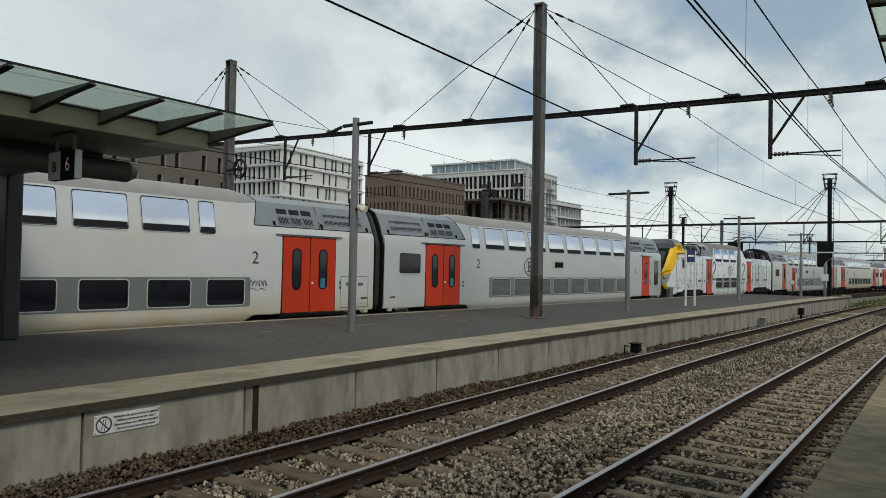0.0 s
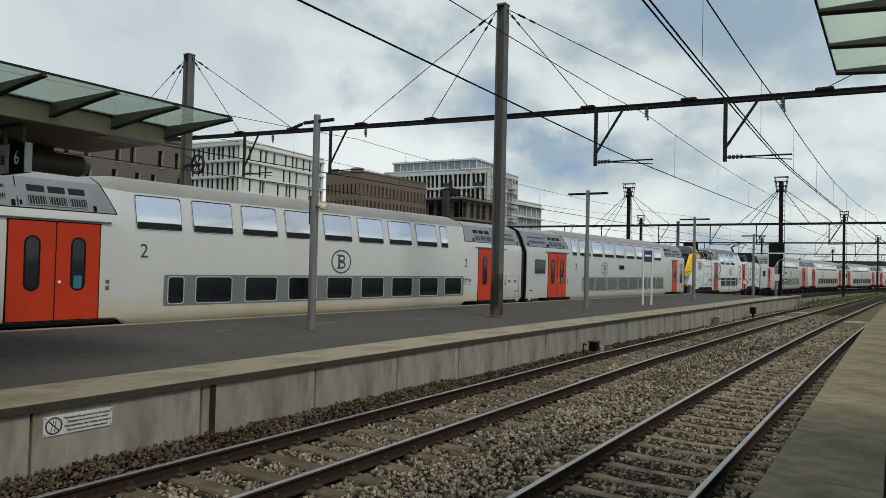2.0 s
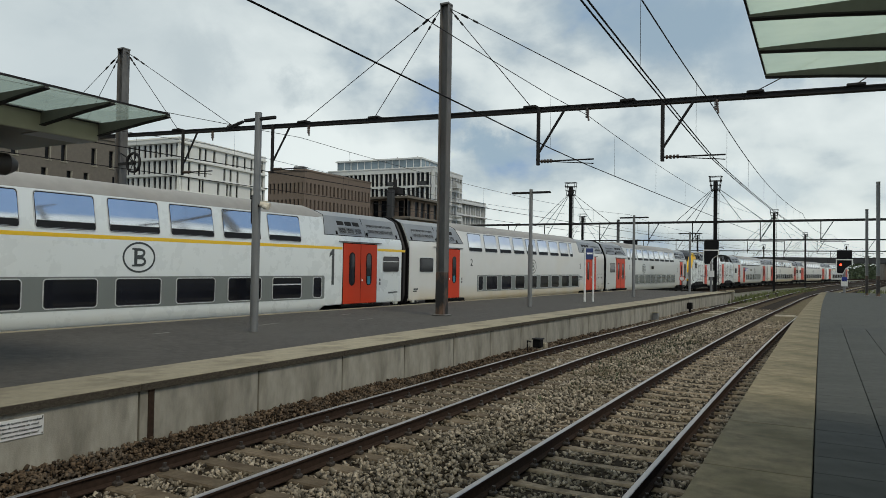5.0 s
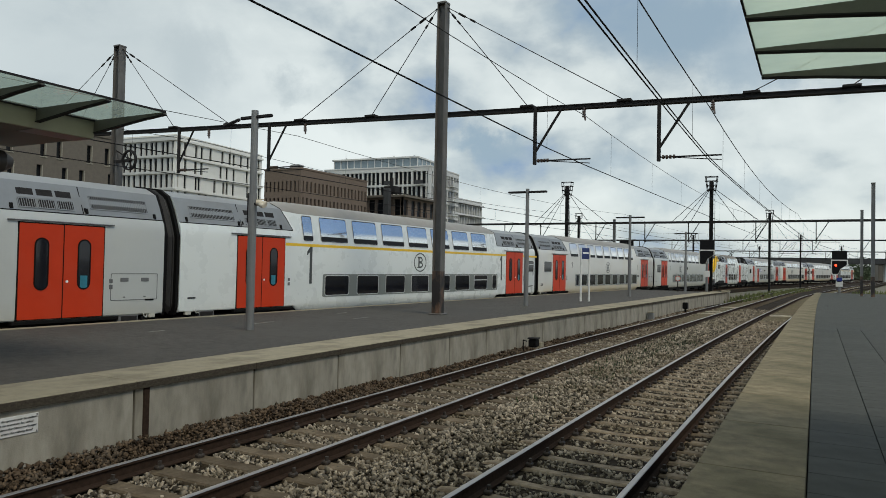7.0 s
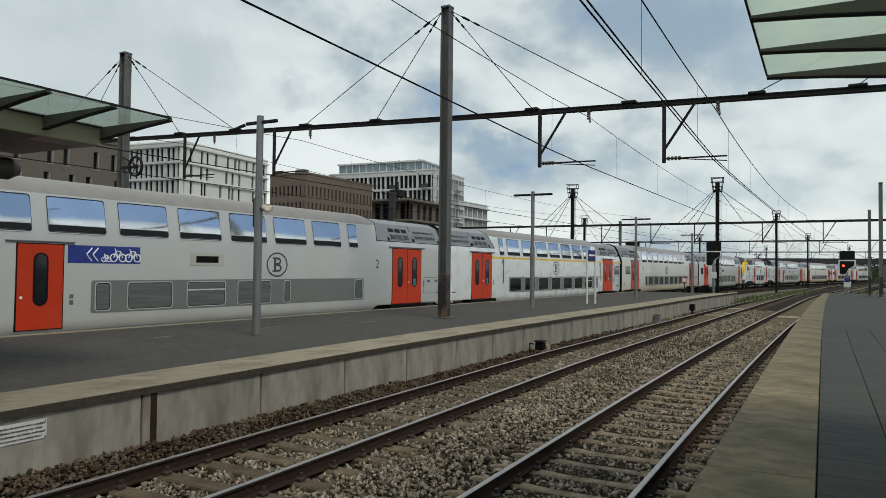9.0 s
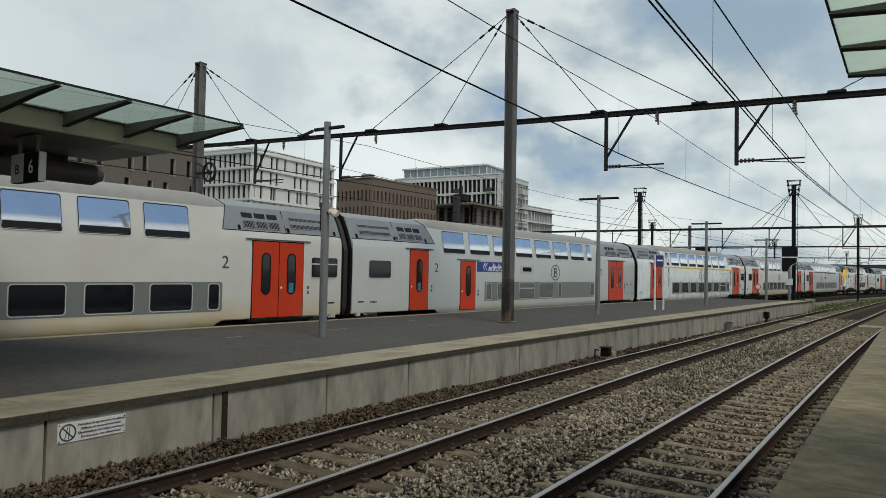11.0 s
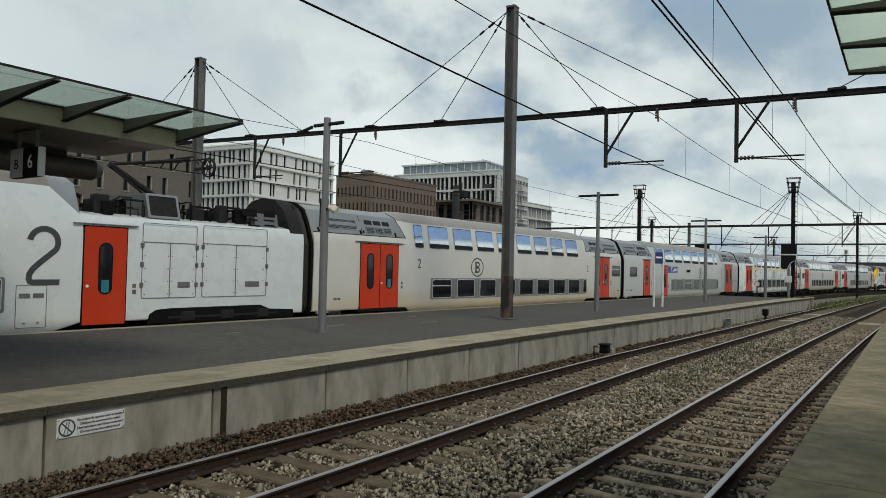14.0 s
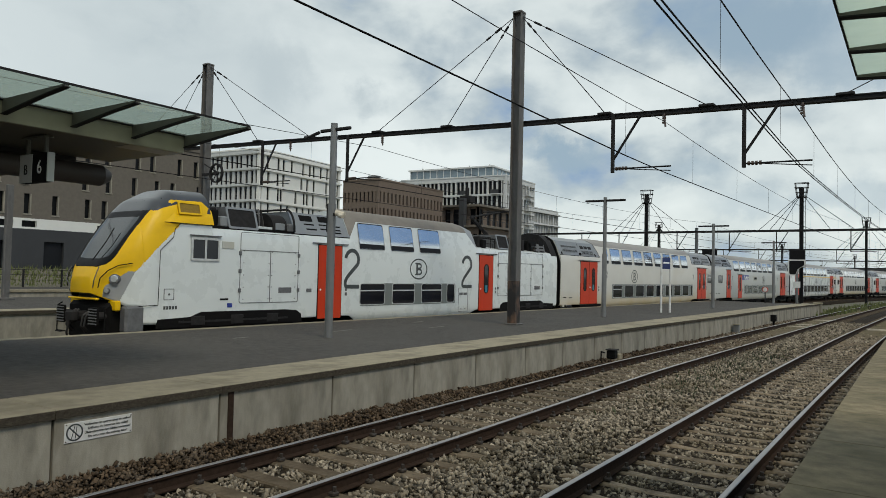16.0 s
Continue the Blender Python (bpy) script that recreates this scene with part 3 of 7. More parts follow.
cop_me = {}
y = -14.18
while y < END_P - 0.5:
    ln = 2.3 if y < 15.5 else 2.1
    if ln not in cop_me:
        cop_me[ln] = (Shape().box(COP_B, COP_F, 0.004, ln - 0.004, PLAT - 0.108, PLAT, 0.008).mesh("coping_slab", M_COPING),
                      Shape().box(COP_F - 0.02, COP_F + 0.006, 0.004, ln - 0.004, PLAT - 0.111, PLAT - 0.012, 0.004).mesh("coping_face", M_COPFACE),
                      Shape().box(WALL_X - 0.1, WALL_X, 0.016, ln - 0.016, -0.45, PLAT - 0.108, 0.006).mesh("wall_panel", M_PANEL))
    tilt = math.degrees(math.atan((drift(y + ln, *LINE_P) - drift(y, *LINE_P)) / ln))
    at = Matrix.Translation((drift(y, *LINE_P) + COP_F, y, 0)) @ pose(0, 0, 0, 0, 0, -tilt) @ Matrix.Translation((-COP_F, 0, 0))
    c = part("coping_slab", cop_me[ln][0], None, pl, at=at)
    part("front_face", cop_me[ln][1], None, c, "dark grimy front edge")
    part("wall_panel", cop_me[ln][2], None, pl, at=at)
    y += ln
# an old drain post in the wall
dp = Shape().box(WALL_X - 0.02, WALL_X + 0.02, 6.660, 6.760, -0.35, 0.55, 0.01)
part("wall_post", dp, M_RUST, pl, "rusty upright channel in the platform wall")

# ---- the platform under the camera ----
op = thing("platform", "near platform with tan edge slabs and dark pavers", "platform", kind="structure")
END_O = 67.0
rows = steps(-14, END_O, 2.0)
sh = drawn(LINE_O, [(OWN_F + 0.03, -0.5), (OWN_F + 0.03, PLAT - 0.08), (9.0, PLAT - 0.08), (9.0, -0.5)], rows)
part("core", sh, M_JOINT, op)
own_me = Shape().box(OWN_F, OWN_L - 0.008, 0.006, 1.994, PLAT - 0.10, PLAT, 0.008).mesh("edge_slab", M_EDGE)
y = -5.6
while y < END_O - 1:
    tilt = math.degrees(math.atan((drift(y + 2, *LINE_O) - drift(y, *LINE_O)) / 2))
    wide = (OWN_L + drift(y + 1, *LINE_L) - OWN_F - drift(y + 1, *LINE_O)) / (OWN_L - OWN_F)
    part("edge_slab", own_me, None, op, at=Matrix.Translation((OWN_F + drift(y, *LINE_O), y, 0)) @ pose(0, 0, 0, 0, 0, -tilt) @ Matrix.Diagonal((wide, 1, 1, 1)) @ Matrix.Translation((-OWN_F, 0, 0)))
    y += 2.0
pav_me = Shape().box(0.004, 0.596, 0.004, 0.596, PLAT - 0.08, PLAT - 0.004, 0.005).mesh("paver", M_PAVER)
far_p = Shape()
for j in range(-4, 112):
    y = j * 0.6
    for i in range(15 if j < 40 else 1):
        if 0 <= j < 40 and i < 7:
            part("paver", pav_me, None, op, at=Matrix.Translation((OWN_L + i * 0.6 + drift(y, *LINE_L), y, 0)))
        elif j < 40:
            x = OWN_L + i * 0.6 + drift(y, *LINE_L)
            far_p.box(x + 0.004, x + 0.596, y + 0.004, y + 0.596, PLAT - 0.08, PLAT - 0.004)
        else:
            x = OWN_L + drift(y, *LINE_L)
            far_p.box(x, 9.0 + drift(y, *LINE_L), y + 0.004, y + 0.6, PLAT - 0.08, PLAT - 0.004)
part("far_pavers", far_p, M_PAVER, op)["kind"] = "stuff"

# ---- the train ----
TRACK_X, SIDE = -18.45, 1.40
UP = [(1.30, 0.58), (1.37, 0.68), (1.395, 0.95), (1.40, 2.0), (1.40, 2.90), (1.385, 3.06), (1.2896, 3.56), (1.20, 4.03)]
UP_ROOF = [(1.20, 4.03), (1.10, 4.19), (0.86, 4.36), (0.5, 4.47), (0.0, 4.51)]
LOW = [(1.36, 0.79), (1.385, 0.82), (1.395, 0.95), (1.40, 2.0), (1.40, 2.90), (1.395, 3.10), (1.37, 3.28), (1.30, 3.42)]
LOW_ROOF = [(1.30, 3.42), (1.15, 3.78), (0.95, 4.16), (0.5, 4.36), (0.0, 4.42)]


def wall_x(z):
    """Outer half width of the upper-deck section at height z."""
    for (xa, za), (xb, zb) in zip(UP, UP[1:]):
        if za <= z <= zb:
            return xa + (xb - xa) * (z - za) / (zb - za)
    return 1.2


MESHES = {}


def curved_pane(w, h, bulge):
    """Cylindrical glass that swells outwards between its lower and upper edge."""
    sh, rows = Shape(), []
    for i in range(13):
        z = -h / 2 + h * i / 12
        y = w / 2 - (0.05 - math.sqrt(max(0.0025 - max(0.0, abs(z) - h / 2 + 0.05) ** 2, 0)))
        x = 0.004 + bulge * (1 - (2 * z / h) ** 2)
        rows.append([(-0.02, -y, z), (x, -y, z), (x, y, z), (-0.02, y, z)])
    return sh.loft(rows, closed=True, caps=True)


def win_meshes(w, h, m_pane, split=0, upper=False):
    """Pane, gasket and frame of a rounded window, facing +x."""
    key = (round(w, 2), round(h, 2), m_pane.name, split, upper)
    if key not in MESHES:
        if upper:
            pane = curved_pane(w - 0.04, h - 0.04, 0.020).mesh("pane", m_pane, smooth=True)
            fr = Shape().ring(rrect(w + 0.035, h + 0.035, 0.09, 4), rrect(w - 0.005, h - 0.005, 0.07, 4), "x", -0.02, 0.013)
            fr.ring(rrect(w - 0.004, h - 0.004, 0.07, 4), rrect(w - 0.05, h - 0.05, 0.05, 4), "x", -0.02, 0.011, mi=1)
        else:
            pane = Shape().slab(rrect(w - 0.05, h - 0.05, 0.06, 3), "x", -0.02, 0.006).mesh("pane", m_pane)
            fr = Shape().ring(rrect(w + 0.035, h + 0.035, 0.10, 4), rrect(w - 0.015, h - 0.015, 0.08, 4), "x", -0.02, 0.014)
            fr.ring(rrect(w - 0.014, h - 0.014, 0.08, 4), rrect(w - 0.055, h - 0.055, 0.06, 4), "x", -0.02, 0.011, mi=1)
        if split:
            fr.box(-0.02, 0.016, -w / 2 + 0.02, w / 2 - 0.02, h * 0.14, h * 0.20)
        MESHES[key] = (pane, fr.mesh("frame", M_TRIM, M_GASKETREFL))
    return MESHES[key]


def window(parent, u, w, z0, z1, side, m_pane, split=0):
    """A window of the coach from u - w/2 to u + w/2 between two heights, following the wall's lean."""
    xa, xb = wall_x(z0), wall_x(z1)
    lean = math.degrees(math.atan2(xa - xb, z1 - z0))
    h = math.hypot(z1 - z0, xa - xb)
    pane, fr = win_meshes(w, h, m_pane, split, z0 > 3.0)
    at = pose((xa + xb) / 2 * side + 0.004 * side, u, (z0 + z1) / 2, 0, -lean * side, 0 if side > 0 else 180)
    if side < 0:
        at = pose(-(xa + xb) / 2 - 0.004, u, (z0 + z1) / 2, 0, lean, 0) @ pose(0, 0, 0, 0, 0, 180)
    ob = part("window", fr, None, parent, at=at)
    part("pane", pane, None, ob)
    if z0 > 3.0:
        key = ("strip", round(w, 2))
        if key not in MESHES:
            # Black strip and pale line paint in what the pane's foot would reflect.
            MESHES[key] = Shape().box(-0.01, 0.022, -w / 2 + 0.03, w / 2 - 0.03, -h / 2 + 0.03, -h / 2 + 0.19, 0.003).box(-0.01, 0.026, -w / 2 + 0.03, w / 2 - 0.03, -h / 2 + 0.19, -h / 2 + 0.205, mi=1).mesh("lower_strip", M_GASKETREFL, M_TRIM)
        part("lower_strip", MESHES[key], None, ob, "painted dark reflection along the pane's foot")
    return ob


def door_meshes(w, h):
    key = ("door", round(w, 2), round(h, 2))
    if key not in MESHES:
        leaf = Shape().slab(rrect(w - 0.02, h, 0.02, 1), "x", -0.03, 0.012)
        leaf.ring(rrect(0.36, 1.28, 0.18, 5, 0, 0.18), rrect(0.29, 1.21, 0.145, 5, 0, 0.18), "x", 0.0, 0.022, mi=1)
        glass = Shape().slab(rrect(0.29, 1.21, 0.145, 5, 0, 0.18), "x", 0.0, 0.017)
        seal = Shape().box(-0.02, 0.016, w / 2 - 0.012, w / 2 + 0.012, -h / 2, h / 2)
        sticker = Shape().box(0.0, 0.019, -0.10, 0.10, -0.42, -0.10, 0.004)
        btn = Shape().slab(oval(0.07, 0.07, 12, -w / 2 + 0.10, -0.25), "x", 0.0, 0.03)
        MESHES[key] = (leaf.mesh("leaf", M_RED, M_BLACK), glass.mesh("door_glass", M_PANE), seal.mesh("seal", M_BLACK), sticker.mesh("sticker", M_STICK), btn.mesh("button", M_WTEXT))
    return MESHES[key]


M_STICK = mat("teal sticker", (0.02, 0.16, 0.22), 0.4)


def door(parent, u0, u1, z0, z1, side, sticker=True):
    """A double or single plug door with oval glass, step and rain strip."""
    n = 2 if u1 - u0 > 1.3 else 1
    w, h = (u1 - u0) / n, z1 - z0
    leaf, glass, seal, stick, btn = door_meshes(w, h)
    d = part("door", Shape().box(-0.03, 0.004, -(u1 - u0) / 2 - 0.03, (u1 - u0) / 2 + 0.03, -h / 2 - 0.02, h / 2 + 0.03, 0.01), M_BLACK, parent,
             "orange-red sliding plug door", at=pose(side * SIDE, (u0 + u1) / 2, (z0 + z1) / 2, 0, 0, 0 if side > 0 else 180))
    for i in range(n):
        lf = part("leaf", leaf, None, d, at=pose(0.004, (i - (n - 1) / 2) * w, 0))
    for i in range(n):
        part("door_glass", glass, None, d, at=pose(0.004, (i - (n - 1) / 2) * w, 0))
    if sticker:
        part("sticker", stick, None, d, "teal notice", at=pose(0.004, (n - 1) / 2 * w, 0))
    if side > 0:
        for z0, z1 in ((-0.46, -0.35), (-0.30, -0.20)):
            part("call_button", Shape().box(0.0, 0.012, (u1 - u0) / 2 + 0.18, (u1 - u0) / 2 + 0.28, z0, z1, 0.004), M_GREYMET, d, "small call panel")
    part("button", btn, None, d, at=pose(0.004, (n - 1) / 2 * w, 0))
    if n == 2:
        part("seal", seal, None, d, at=pose(0.004, -w / 2, 0))
    part("rain_strip", Shape().box(0.0, 0.05, -(u1 - u0) / 2 - 0.28, (u1 - u0) / 2 + 0.28, h / 2 + 0.05, h / 2 + 0.085, 0.01), M_GREYMET, d)
    if n == 2:
        part("step", Shape().box(-0.1, 0.05, -(u1 - u0) / 2 - 0.12, (u1 - u0) / 2 + 0.45, -h / 2 - 0.13, -h / 2 - 0.03, 0.015), M_BLACK, d, "black door step")
    return d


def bogie(parent, u):
    sh = Shape()
    for sx in (-1, 1):
        sh.box(sx * 1.05 - 0.09, sx * 1.05 + 0.09, -1.7, 1.7, 0.30, 0.55, 0.04)
        sh.box(sx * 1.12 - 0.10, sx * 1.12 + 0.10, -0.5, 0.5, 0.48, 0.66, 0.04)
    b = part("bogie", sh, M_BLACK, parent, "black bogie frame", at=pose(0, u, 0))
    for dy in (-1.25, 1.25):
        part("wheelset", Shape().tube((-0.82, dy, 0.46), (-0.68, dy, 0.46), 0.46, 20).tube((0.68, dy, 0.46), (0.82, dy, 0.46), 0.46, 20).tube((-0.7, dy, 0.46), (0.7, dy, 0.46), 0.08, 8), M_BLACK, b)


def logo(parent, u, z, side, w=0.76, h=0.62):
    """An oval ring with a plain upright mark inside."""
    sh = Shape().ring(oval(w, h, 32), oval(w - 0.10, h - 0.10, 32), "x", 0.0, 0.006)
    k = h / 0.62
    sh.box(0.0, 0.006, -0.115 * k, -0.045 * k, -0.175 * k, 0.175 * k)
    for d in (-0.165 * k, 0.165 * k):
        sh.box(0.0, 0.0055, -0.165 * k, 0.03 * k, d - 0.018 * k, d + 0.018 * k)
    for cz, r, w2 in ((0.088, 0.088, 0.075), (-0.084, 0.092, 0.095)):
        pts = [(-0.05 * k, (cz + r) * k - 0.02 * k)] + [((w2 - 0.06 + 0.10 * math.cos(radians(a))) * k, (cz + (r - 0.02) * math.sin(radians(a))) * k) for a in range(80, -81, -20)] + [(-0.05 * k, (cz - r) * k + 0.02 * k)]
        ribbon(pts, 0.05 * k, sh, 0.0, 0.005 + 0.0004 * (cz > 0))
    part("emblem", sh, M_TEXT, parent, "dark oval ring emblem", at=pose(side * (SIDE + 0.002), u, z, 0, 0, 0 if side > 0 else 180))


def roof_side(side, u, f):
    """Pose on the slanting roof side of an end section, f of the way up, x pointing outwards."""
    (xa, za), (xb, zb) = LOW_ROOF[0], LOW_ROOF[2]
    lean = math.degrees(math.atan2(xa - xb, zb - za))
    x, z = xa + (xb - xa) * f + 0.008, za + (zb - za) * f
    at = pose(side * x, u, z, 0, -lean * side, 0)
    return at if side > 0 else at @ pose(0, 0, 0, 0, 0, 180)


def slats(sh, y0, y1, z0, z1):
    """A recessed dark field with thin upright slats and a raised rim."""
    sh.box(-0.02, 0.008, y0, y1, z0, z1, mi=1)
    cy, cz = (y0 + y1) / 2, (z0 + z1) / 2
    sh.ring(rrect(y1 - y0 + 0.05, z1 - z0 + 0.05, 0.02, 1, cy, cz), rrect(y1 - y0, z1 - z0, 0.01, 1, cy, cz), "x", -0.01, 0.018)
    n = max(2, int((y1 - y0) / 0.055))
    for i in range(n):
        y = y0 + (y1 - y0) * (i + 0.5) / n
        sh.box(0.0, 0.014, y - 0.007, y + 0.007, z0, z1)


def vents(parent, u0, u1, side, grid):
    """A long slatted grille, or a block of three slatted fields under three dark covers."""
    if u1 < u0:
        u0, u1 = u1, u0
    key = ("vent", grid, round(u1 - u0, 2))
    w = u1 - u0
    if key not in MESHES:
        sh = Shape()
        if grid:
            p = w / 3
            for i in range(3):
                y = -w / 2 + p * i
                slats(sh, y + 0.035, y + p - 0.035, -0.27, -0.03)
                sh.box(-0.01, 0.012, y + 0.04, y + p - 0.04, 0.06, 0.24, 0.004, mi=1)
        else:
            slats(sh, -w / 2, w / 2, -0.18, 0.18)
        MESHES[key] = sh.mesh("vent", M_ROOFG, M_DKMET)
    part("vent", MESHES[key], None, parent, "slatted roof vents under dark covers" if grid else "long slatted roof vent", at=roof_side(side, (u0 + u1) / 2, 0.46))


def seam(parent, u, side):
    """A dark joint up the roof side, with a clasp."""
    if "seam" not in MESHES:
        MESHES["seam"] = Shape().box(-0.01, 0.006, -0.010, 0.010, -0.38, 0.40).box(-0.01, 0.03, 0.04, 0.09, -0.33, -0.22, 0.01).mesh("roof_joint", M_BLACK)
    part("roof_joint", MESHES["seam"], None, parent, at=roof_side(side, u, 0.5))


# where the low end section meets the upper deck
LOW_TALL = LOW + [(1.15, 3.78), (0.98, 4.10)]
UP_TALL = UP[:6] + [(1.3354, 3.32), (1.3049, 3.48), (1.2477, 3.78), (1.20, 4.03)]
LOW_CROWN = [(0.98, 4.10), (0.95, 4.16), (0.72, 4.26), (0.42, 4.375), (0.0, 4.42)]


def shell(parent, L, m_body, m_roof, a=5.1, b=20.95):
    """Body and roof of a coach: end sections with slanting grey roofs, the upper deck between."""
    e0, e1 = 0.28, L - 0.28

    def slant(prof, u, way):
        return [(x, u - way * 0.30 * min(max((z - 3.42) / 0.74, 0), 1), z) for x, z in prof]

    def flat(prof, u, k=1.0):
        return [(x * k, u, z) for x, z in prof]

    def mirrored(ring):
        return [(-x, u, z) for x, u, z in ring]

    body = Shape()
    for fold in (lambda r: r, mirrored):
        body.loft([fold(flat(LOW, u, k)) for u, k in ((e0, 0.985), (e0 + 0.06, 1.0), (a - 0.05, 1.0))])
        body.loft([fold(slant(LOW_TALL, a - 0.05, 1)), fold(flat(UP_TALL, a + 0.30)), fold(flat(UP_TALL, b - 0.30)), fold(slant(LOW_TALL, b + 0.05, -1))])
        body.loft([fold(flat(LOW, u, k)) for u, k in ((b + 0.05, 1.0), (e1 - 0.06, 1.0), (e1, 0.985))])
    for u in (e0, e1):
        pts = flat(LOW + LOW_ROOF[1:], u, 0.985)
        body.add(pts + mirrored(pts[::-1][1:]), [tuple(range(2 * len(pts) - 1))])
    me = body.mesh("body", m_body)
    bm = bmesh.new()
    bm.from_mesh(me)
    bmesh.ops.remove_doubles(bm, verts=bm.verts, dist=0.0005)
    bmesh.ops.recalc_face_normals(bm, faces=bm.faces)
    bm.to_mesh(me)
    bm.free()
    me.shade_smooth()
    me.set_sharp_from_angle(angle=radians(30))
    part("body", me, None, parent)
    part("floor_plate", Shape().box(-1.3, 1.3, e0 + 0.02, e1 - 0.02, 0.62, 0.66), M_BLACK, parent)

    def arch(ring):
        return ring + mirrored(ring[::-1][1:])

    for rings in ([flat(LOW_ROOF, e0, 0.985), flat(LOW_ROOF, e0 + 0.06), slant(LOW_ROOF, a - 0.05, 1)], [slant(LOW_ROOF, b + 0.05, -1), flat(LOW_ROOF, e1 - 0.06), flat(LOW_ROOF, e1, 0.985)]):
        part("end_roof", Shape().loft([arch(r) for r in rings]), M_ROOFG, parent, "grey slanting roof panels", smooth=True)
    rings = [slant(LOW_CROWN, a - 0.05, 1), flat(UP_ROOF, a + 0.30), flat(UP_ROOF, b - 0.30), slant(LOW_CROWN, b + 0.05, -1)]
    part("roof", Shape().loft([arch(r) for r in rings]), m_roof, parent, smooth=True)
    for side in (1, -1):
        for u0, u1 in ((e0 + 0.02, a - 0.04), (b + 0.04, e1 - 0.02)):
            part("roof_edge", Shape().path([(side * x * 1.004, (u0 + 0.0 if u0 > 9 else u1) + (0.30 if u0 > 9 else -0.30) * min(max((z - 3.42) / 0.74, 0), 1), z + 0.004) for x, z in LOW_ROOF[:4]], 0.012, 5), M_BLACK, parent)
            part("roof_gutter", Shape().box(-0.012, 0.010, u0, u1, -0.012, 0.012), M_BLACK, parent, at=pose(side * 1.302, 0, 3.42))


def bellows(parent, u, w=0.62):
    """Rubber gangway between two coaches."""
    prof = [(x * 0.93, z) for x, z in [(1.30, 0.75), (1.38, 0.95), (1.40, 2.0), (1.40, 3.0), (1.30, 3.3), (1.12, 3.75), (0.9, 4.15), (0.5, 4.36), (0, 4.42)]]
    full = prof + [(-x, z) for x, z in prof[::-1][1:]]
    sh = Shape()
    n = 7
    rings = []
    for i in range(n + 1):
        k = 1.0 if i % 2 == 0 else 0.94
        rings.append([(x * k, u - w / 2 + w * i / n, 2.4 + (z - 2.4) * k) for x, z in full])
    sh.loft(rings, closed=True, caps=True)
    sh.box(-0.3, 0.3, u - 0.4, u + 0.4, 0.55, 0.75, 0.03)
    b = part("bellows", sh, M_RUBBER, parent, "black rubber gangway bellows")
    for du in (-0.21, 0.21):
        fr = Shape()
        inner = [(x * 0.9, 2.4 + (z - 2.4) * 0.93) for x, z in full]
        outer = [(x * 1.05, 2.4 + (z - 2.4) * 1.02) for x, z in full]
        fr.ring(outer, inner, "y", u + du - 0.05, u + du + 0.05)
        part("gangway_frame", fr, M_BLACK, b)


def underframe(parent, L):
    sh = Shape().box(-1.15, 1.15, 0.5, L - 0.5, 0.38, 0.62, 0.03)
    for u in (6.0, 9.0, 13.5, 17.0):
        sh.box(-1.2, 1.2, u, u + 1.6, 0.22, 0.5, 0.04)
    part("underframe", sh, M_BLACK, parent)
    for u in (2.9, L - 2.9):
        bogie(parent, u)


def end_details(parent, L, side, u_vents, plain=False):
    """Roof vents and seams, lifting points and small lettering bars at a coach's ends."""
    for a, b, grid in u_vents:
        vents(parent, a, b, side, grid)
    for u in (2.70, L - 2.70):
        seam(parent, u, side)
    if "lift" not in MESHES:
        MESHES["lift"] = Shape().box(-0.01, 0.012, -0.05, 0.05, -0.04, 0.04, 0.004).mesh("lifting_point", M_BLACK)
        MESHES["grip"] = Shape().box(-0.01, 0.02, -0.14, 0.14, -0.02, 0.02, 0.008).mesh("grip", M_BLACK)
    for u in (0.95, 4.0, L - 4.0, L - 0.95):
        part("lifting_point", MESHES["lift"], None, parent, at=pose(SIDE * side, u, 0.70, 0, 0, 0 if side > 0 else 180))
    if "eye" not in MESHES:
        MESHES["eye"] = Shape().box(-0.02, 0.015, -0.04, 0.04, -0.07, 0.07, 0.006).mesh("roof_eye", M_BLACK)
    for u in (0.55, 2.6, 4.5, L - 4.5, L - 2.6, L - 0.55):
        part("roof_eye", MESHES["eye"], None, parent, at=pose(side * 1.275, u, 3.52, 0, -22 if side > 0 else 22, 0 if side > 0 else 180))
    if "box" not in MESHES:
        MESHES["box"] = Shape().box(-0.30, 0.0, -0.30, 0.30, -0.10, 0.10, 0.02).box(-0.01, 0.012, -0.24, 0.24, -0.07, 0.07, mi=1).mesh("underfloor_box", M_GREYMET, M_DKMET)
        MESHES["jack"] = Shape().box(-0.12, 0.015, -0.11, 0.11, -0.07, 0.08, 0.02).mesh("jacking_pad", M_GREYP)
        MESHES["hose"] = Shape().path([(0, 0, 0.10), (0.03, 0.02, 0.0), (0.0, 0.10, -0.06), (-0.03, 0.16, 0.02)], 0.018, 6).mesh("cable_loop", M_GREYP)
    for u, k in ((0.62, "jack"), (0.86, "hose"), (1.30, "box"), (L - 0.62, "jack"), (L - 0.92, "hose"), (L - 1.35, "box")):
        part({"jack": "jacking_pad", "hose": "cable_loop", "box": "underfloor_box"}[k], MESHES[k], None, parent, at=pose(1.37 * side, u, 0.76 if k != "box" else 0.70, 0, 0, 0 if side > 0 else 180))
    for u in (0.7, L - 0.75):
        part("grip", MESHES["grip"], None, parent, at=pose(SIDE * side, u, 1.20, 0, 0, 0 if side > 0 else 180))


